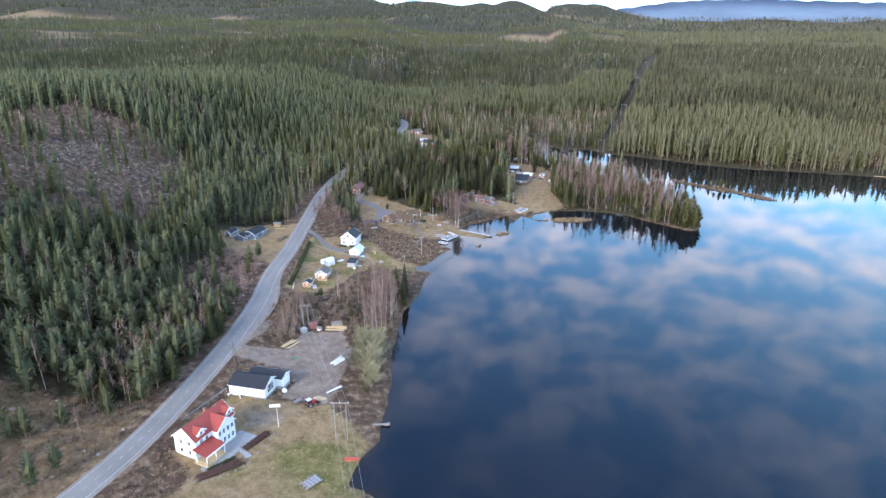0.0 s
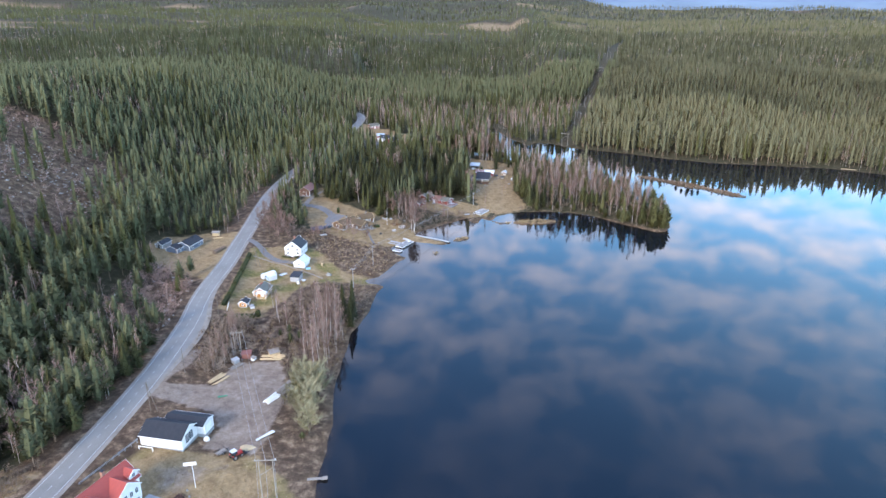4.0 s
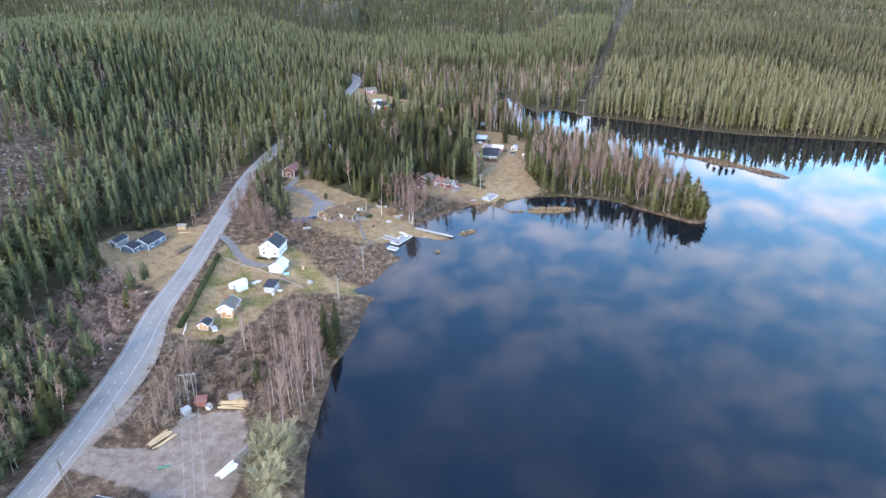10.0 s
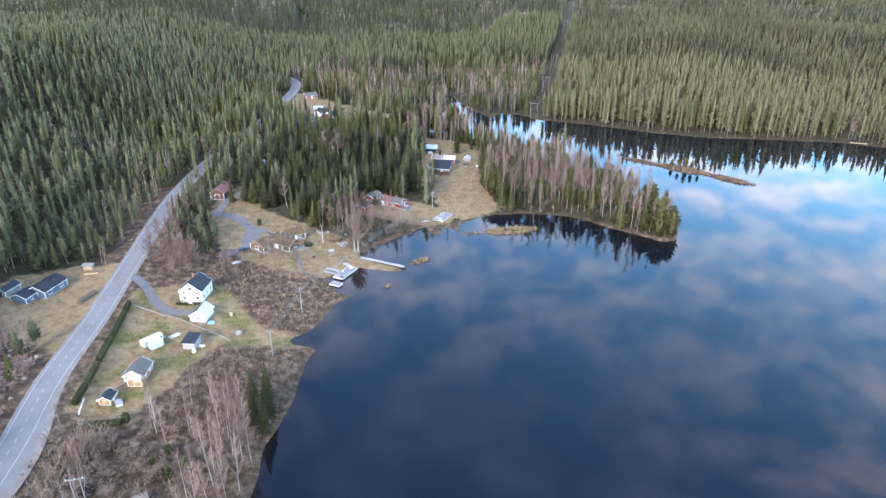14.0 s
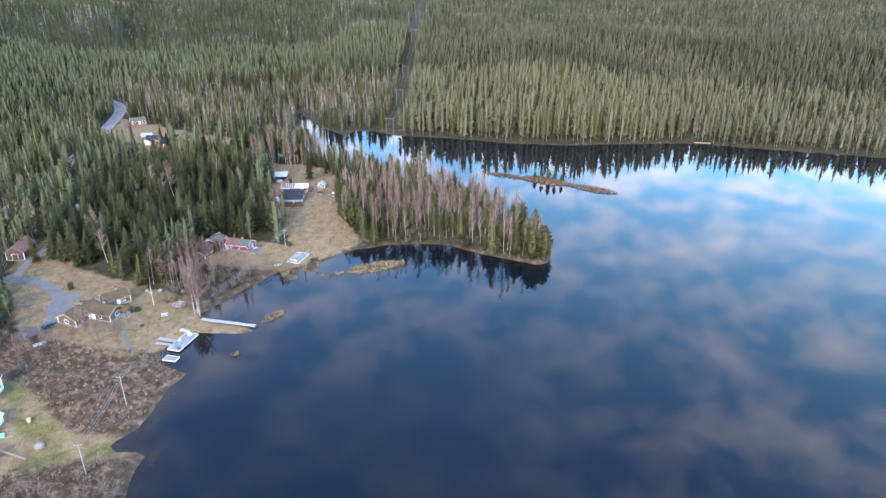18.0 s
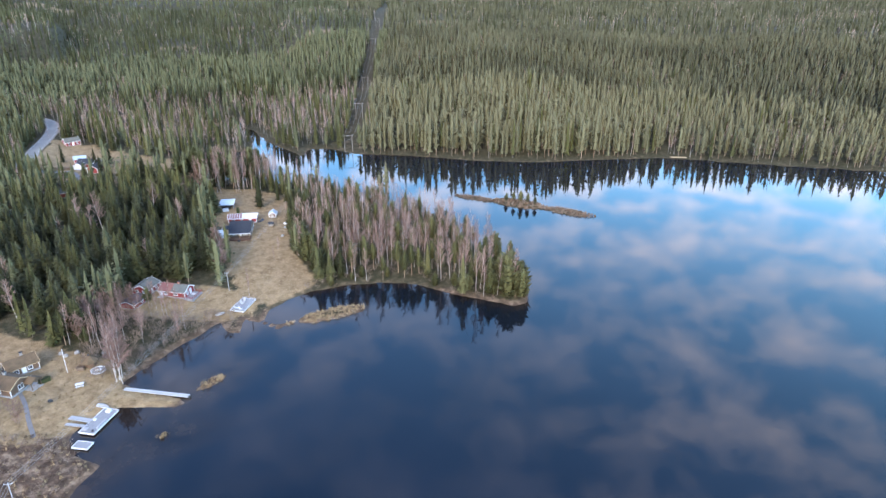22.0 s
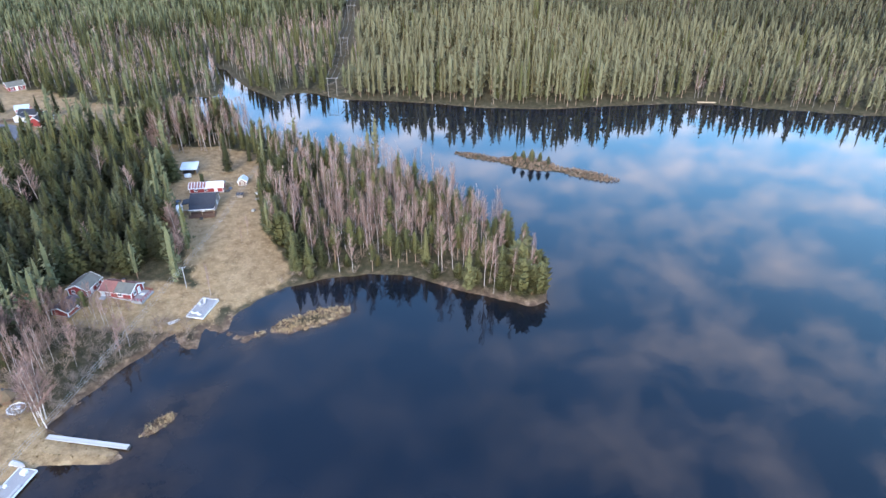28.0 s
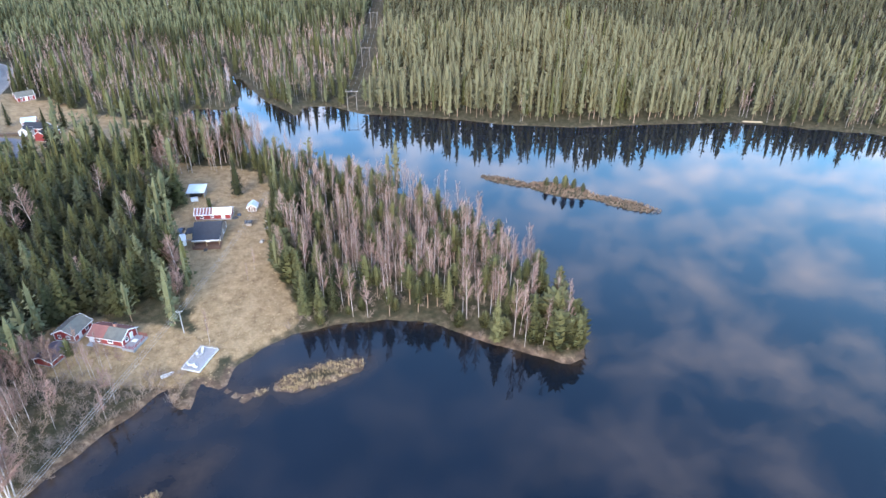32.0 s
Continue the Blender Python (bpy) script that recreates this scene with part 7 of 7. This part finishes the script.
leafy("hedge", -109.0, 584.0, -6, 16.0, 1.6, 1.6, SCRUB, "brown leafless hedge along the farm drive", "hedge", 500, 71)
leafy("bush", -103.4, 566.0, 0, 4.0, 4.0, 3.4, HEDGE, "rounded dark green bush on the farm lawn", "bush", 420, 72)
fd = thing("far_jetty", 263, 524, -20, "small pale landing on the far shore", "jetty", z=0.0)
planks(fd, -5, 5, -1.2, 1.2, 0.6, 0.3, WOOD)
for x in (-4.5, 4.5):
    part("post", rod([(x, 0, -1.5), (x, 0, 0.6)], 0.12), OLD_WOOD, fd)

# ---- trees and scrub round the houses ----
g = np.random.RandomState(91)
# birches, alders and spruces on the bank south of the gardens
for x, y, s in ((-58, 206, 0.9), (-56, 211, 1.05), (-60, 215, 1.0), (-54, 218, 0.95), (-57, 222, 1.1), (-52.5, 226, 1.0), (-59, 228, 1.05), (-55.5, 232, 1.1), (-52.8, 236, 0.9), (-58.5, 238, 1.0),
                (-62, 242, 1.05), (-56, 244, 0.95), (-61, 222, 0.8), (-65, 248, 0.9), (-60, 252, 0.8), (-69, 240, 0.75), (-72, 250, 0.7), (-74, 258, 0.6), (-54, 205, 0.85), (-51.5, 212, 0.8), (-53, 231, 1.0), (-50.8, 221, 0.9), (-55, 214, 0.9), (-52, 216.5, 1.0), (-58.5, 233, 0.95), (-56.5, 227, 0.85), (-50.5, 230, 0.9), (-63, 233, 0.7), (-66, 236, 0.6), (-61, 247, 0.9)):
    put(BIRCH_TREE, x, y, s * 0.86, "birches on the bank", 1.2)
for x, y, s in ((-50.5, 246, 0.72), (-51.5, 251, 0.85), (-54.5, 248.5, 0.8), (-50, 240, 0.72), (-53, 243, 0.66)):
    put(SPRUCE_TREE, x, y, s, "spruces on the bank", 1.25)
for x, y, s in ((-67, 222, 0.32), (-64.5, 225, 0.3), (-72, 226, 0.22), (-48, 171.5, 0.18), (-70, 230, 0.24)):
    put(PINE_TREE, x, y, s, "young pines in scrub", 1.8)
for x, y, s in ((-47.5, 175, 0.8), (-50, 182, 1.0), (-51.5, 188, 1.15), (-54.5, 194, 1.05), (-49.5, 195, 0.9), (-55, 186, 0.8)):
    put(WILLOW_TREE, x, y, s, "willows by the lake")
# birches round the turf-roofed house and along the road
for x0, x1, y0, y1, n, lo, hi in ((-118, -98, 322, 344, 26, 0.5, 0.8), (-78, -62, 333, 344, 12, 0.36, 0.55), (-90, -82, 326, 334, 5, 0.35, 0.5), (-124, -112, 345, 378, 18, 0.5, 0.8), (-92, -84, 201, 237, 24, 0.32, 0.55),
                                  (-54, -44, 366, 380, 8, 0.55, 0.8), (-18, -12, 415, 440, 9, 0.5, 0.75), (-30, 12, 516, 546, 40, 0.85, 1.2), (-52, -42, 380, 394, 9, 0.5, 0.7)):
    for _ in range(n):
        put(BIRCH_TREE if lo > 0.52 or lo < 0.34 else ALDER_TREE, g.uniform(x0, x1), g.uniform(y0, y1), g.uniform(lo, hi) * (1.0 if lo > 0.52 or lo < 0.34 else 1.1), "birches and alders round the houses")
for x, y, s in ((-32.5, 387.5, 0.6), (-31.2, 386.4, 0.62), (-34.5, 388.5, 0.58), (-3.9, 394.7, 0.62), (6, 424, 0.35), (8, 430, 0.4), (-79, 243.5, 0.6), (-104, 300, 0.3), (-76.4, 238.2, 0.75), (-82.6, 250.0, 0.62), (-71.3, 232.4, 0.7)):
    put(BIRCH_TREE, x, y, s, "birches round the houses")
for x, y, s in ((-41.5, 350.6, 0.85), (-40.4, 352.6, 0.9), (-39.8, 349.8, 0.82), (-42.2, 353.4, 0.86), (-40.9, 351.6, 0.8)):
    put(BIRCH_TREE, x, y, s, "birches by the dock", 2.0)
for _ in range(34):
    put(BIRCH_TREE if g.uniform() < 0.6 else ALDER_TREE, g.uniform(-54, -24), g.uniform(368, 396), g.uniform(0.4, 0.72), "slender bare trees in the thicket", 0.9)
for x, y, s in ((-37.6, 393.0, 0.5), (-60, 374, 0.7), (-57, 378, 0.8), (-53.5, 372.5, 0.4)):
    put(PINE_TREE, x, y, s, "pines round the cabins", 1.4)
for x0, x1, y0, y1, n in ((-40, 6, 528, 552, 52), (-6, 18, 500, 522, 8)):
    for _ in range(n):
        put(PINE_TREE if g.uniform() < 0.75 else SPRUCE_TREE, g.uniform(x0, x1), g.uniform(y0, y1), g.uniform(0.95, 1.3) if y0 > 520 else g.uniform(0.65, 0.85), "pines by the north bay")
for x, y, s in ((1.5, 489, 0.95), (-104, 420, 0.7), (-107, 401, 0.75), (-110, 376, 0.7), (-113, 372, 0.75), (-109, 371, 0.6), (-116, 366, 0.8), (-120, 372, 0.85), (-118, 380, 0.8), (-112, 600, 0.7), (-91, 585, 0.75), (-84, 590, 0.8)):
    put(SPRUCE_TREE, x, y, s, "spruces by the houses", 1.2)
for x, y, s in ((128, 468.5, 0.34), (131, 466, 0.42), (134, 464, 0.36), (125, 471, 0.28), (137, 461.5, 0.3), (132.5, 469, 0.3)):
    put(PINE_TREE, x, y, s, "stunted pines on the bog island", 1.8)


def brush(name, shapes, poly, step, size, mats, label, category, seed, thin=0.0, edge=0.6):
    p = np.array(poly, float)
    x, y, r = scatter(p[:, 0].min(), p[:, 0].max(), p[:, 1].min(), p[:, 1].max(), step, seed)
    keep = inside(p, x, y) & (shore(x, y) > edge) & (r.uniform(0, 1, len(x)) > thin) & (to_line(ROAD_LINE, x, y)[0] > 6.5)
    x, y = x[keep], y[keep]
    if not len(x):
        return None
    return mass(name, shapes, x, y, r.uniform(size * 0.6, size * 1.3, len(x)), mats, label, category, seed)


LOW_SCRUB = [bare_tree(300 + i, 3.0, 2.0, 6, 6, 0.05, 0.1, 3, (0.2, 0.8), 3) for i in range(5)]
TUFT = []
for i in range(5):
    s, r = Shape(), random.Random(400 + i)
    for k in range(12):
        a, l = r.uniform(0, 6.28), r.uniform(0.3, 0.8)
        bx, by = r.uniform(-0.35, 0.35), r.uniform(-0.35, 0.35)
        s.add([(bx - 0.06, by, 0), (bx + 0.06, by, 0), (bx + 0.5 * l * math.cos(a), by + 0.5 * l * math.sin(a), l)], [(0, 1, 2)], 0)
    TUFT.append(s)
HAY = leaf_material("dry grass blades", (0.12, 0.082, 0.042), (0.21, 0.15, 0.08), (0.31, 0.23, 0.135))
MOOR = leaf_material("brown heather", (0.05, 0.034, 0.026), (0.11, 0.075, 0.055), (0.2, 0.14, 0.1))
brush("lakeside_scrub", LOW_SCRUB, SCRUBLAND, 3.4, 0.8, [BARK, SCRUB], "leafless grey scrub above the lake", "scrub", 501, 0.25)
brush("lakeside_scrub", LOW_SCRUB, THICKET, 2.3, 0.72, [BARK, SCRUB], "dense grey willow scrub on the shore", "scrub", 502, 0.15, -0.3)
brush("lakeside_scrub", LOW_SCRUB, BOG, 3.6, 0.45, [BARK, SCRUB], "low brown scrub on the bog", "scrub", 503, 0.3)
brush("roadside_scrub", LOW_SCRUB, VERGE, 3.2, 0.7, [BARK, SCRUB], "leafless scrub on the road bank", "scrub", 504, 0.3)
brush("roadside_scrub", LOW_SCRUB, [(-92, 200), (-84, 199), (-83, 214), (-86, 236), (-96, 238)], 2.2, 1.2, [BARK, SCRUB], "leafless roadside thicket", "scrub", 505, 0.1)
brush("clearing_scrub", LOW_SCRUB, CUT, 5.8, 0.9, [BARK, TWIG], "pinkish saplings in the felled clearing", "scrub", 506, 0.3)
brush("roadside_scrub", LOW_SCRUB, BANK, 2.8, 0.9, [BARK, TWIG], "pinkish leafless thicket above the road", "scrub", 531, 0.2)
brush("roadside_scrub", LOW_SCRUB, [(-103, 128), (-97, 128), (-96, 176), (-103, 184)], 2.6, 0.6, [BARK, SCRUB], "low scrub on the roadside bank", "scrub", 532, 0.3)
BOULDER = []
for i in range(5):
    s, r = Shape(), random.Random(600 + i)
    ring = [(r.uniform(0.5, 0.9) * math.cos(k * 1.2566), r.uniform(0.5, 0.9) * math.sin(k * 1.2566), r.uniform(-0.3, 0.25)) for k in range(5)]
    s.add(ring + [(r.uniform(-0.2, 0.2), r.uniform(-0.2, 0.2), r.uniform(0.4, 0.7))], [(k, (k + 1) % 5, 5) for k in range(5)], 0)
    BOULDER.append(s)
SLASH = leaf_material("grey stones and slash", (0.1, 0.088, 0.076), (0.19, 0.168, 0.148), (0.3, 0.27, 0.245))
for poly, seed, step, thin in (([(-262, 300), (-254, 338), (-229, 347), (-199, 345), (-176, 318), (-184, 300), (-215, 318), (-240, 290)], 541, 2.2, 0.5), (CUT, 542, 5.0, 0.7), (BANK, 543, 3.6, 0.6), (VERGE, 544, 6.0, 0.6)):
    brush("scattered_stones", BOULDER, poly, step, 0.95, [SLASH], "pale grey stones and slash on felled ground", "stones", seed, thin)
brush("lakeside_scrub", LOW_SCRUB, PEN, 3.0, 0.55, [BARK, SCRUB], "low brown brush under the trees of the point", "scrub", 549, 0.6, 0.4)
brush("heather", TUFT, BOG, 1.6, 1.1, [MOOR], "brown heather and sedge on the bog", "heather", 507, 0.2, -1.0)
brush("sedge", TUFT, BOG, 1.5, 1.0, [HAY], "pale dead sedge on the bog", "sedge", 545, 0.35, -1.0)
brush("heather", TUFT, SCRUBLAND, 1.5, 1.1, [MOOR], "brown heather under the scrub", "heather", 508, 0.2)
brush("dry_grass", TUFT, SCRUBLAND, 1.7, 1.0, [HAY], "pale dead grass under the scrub", "grass", 548, 0.35)
brush("heather", TUFT, VERGE, 1.6, 1.2, [MOOR], "brown heather on the road bank", "heather", 509, 0.2)
brush("dry_grass", TUFT, VERGE, 1.8, 1.0, [HAY], "dead straw-coloured grass on the road bank", "grass", 546, 0.3)
brush("heather", TUFT, SOIL, 1.5, 1.3, [MOOR], "brown dormant shrubs beside the house", "heather", 547, 0.3)
brush("heather", TUFT, BANK, 1.6, 1.2, [MOOR], "brown heather above the road", "heather", 533, 0.2)
brush("heather", TUFT, CUT, 2.4, 1.8, [MOOR], "heather and slash in the felled clearing", "heather", 510, 0.2)
for poly, seed in ((POINT[:10] + [(-14, 392)], 518), ([(-54, 400), (-30, 384), (-12, 379), (2, 384), (0, 396), (-44, 414)], 519), (HOME, 511), (GARDENS, 512), (TURF, 513), (DARK, 514), (CABINS, 515), (BLUE, 516)):
    brush("dry_grass", TUFT, poly, 1.5, 0.6, [HAY], "tussocks of dry straw-coloured grass", "grass", seed, 0.45)
for cx, cy, a, b, turn in ISLANDS:
    c, s = math.cos(radians(turn)), math.sin(radians(turn))
    ring = [(cx + a * math.cos(k) * c - b * math.sin(k) * s, cy + a * math.cos(k) * s + b * math.sin(k) * c) for k in np.arange(0, 6.28, 0.4)]
    brush("sedge", TUFT, ring, 0.9, 1.3, [MOOR if cy > 430 else HAY], "brown sedge tussocks on the islet", "sedge", 520 + int(cx), 0.1, -0.4)

# spruces that screen the road north of the farm
for x, y, s in ((-122, 662, 0.9), (-118, 668, 1.0), (-112, 660, 0.95), (-106, 652, 0.9), (-100, 640, 0.85), (-96, 632, 0.9), (-88, 624, 0.9)):
    put(SPRUCE_TREE, x, y, s, "spruces north of the farm", 1.3)
for x, y, s in ((-88.4, 548, 0.75), (-82, 557, 0.8), (-78, 553, 0.7), (-25.5, 481, 1.05), (-19.8, 483, 1.0), (-22.5, 488, 0.95), (-48, 531, 0.9), (-52, 534, 0.85), (-42, 536, 0.85), (-66, 555, 0.8), (-60, 552, 0.85)):
    put(SPRUCE_TREE, x, y, s, "large spruces round the meadow", 2.0)
for x, y, s in ((-36, 522, 0.7), (-33, 526, 0.75), (-38, 528, 0.7), (-30, 520, 0.65), (-34, 534, 0.7), (-28, 528, 0.7), (-26, 512, 0.6), (-29, 540, 0.75), (-24, 520, 0.7)):
    put(ALDER_TREE, x, y, s, "bare trees round the meadow")
for _ in range(16):
    put(ALDER_TREE, g.uniform(-62, -46), g.uniform(372, 397), g.uniform(0.5, 0.8), "bare trees beside the thicket")
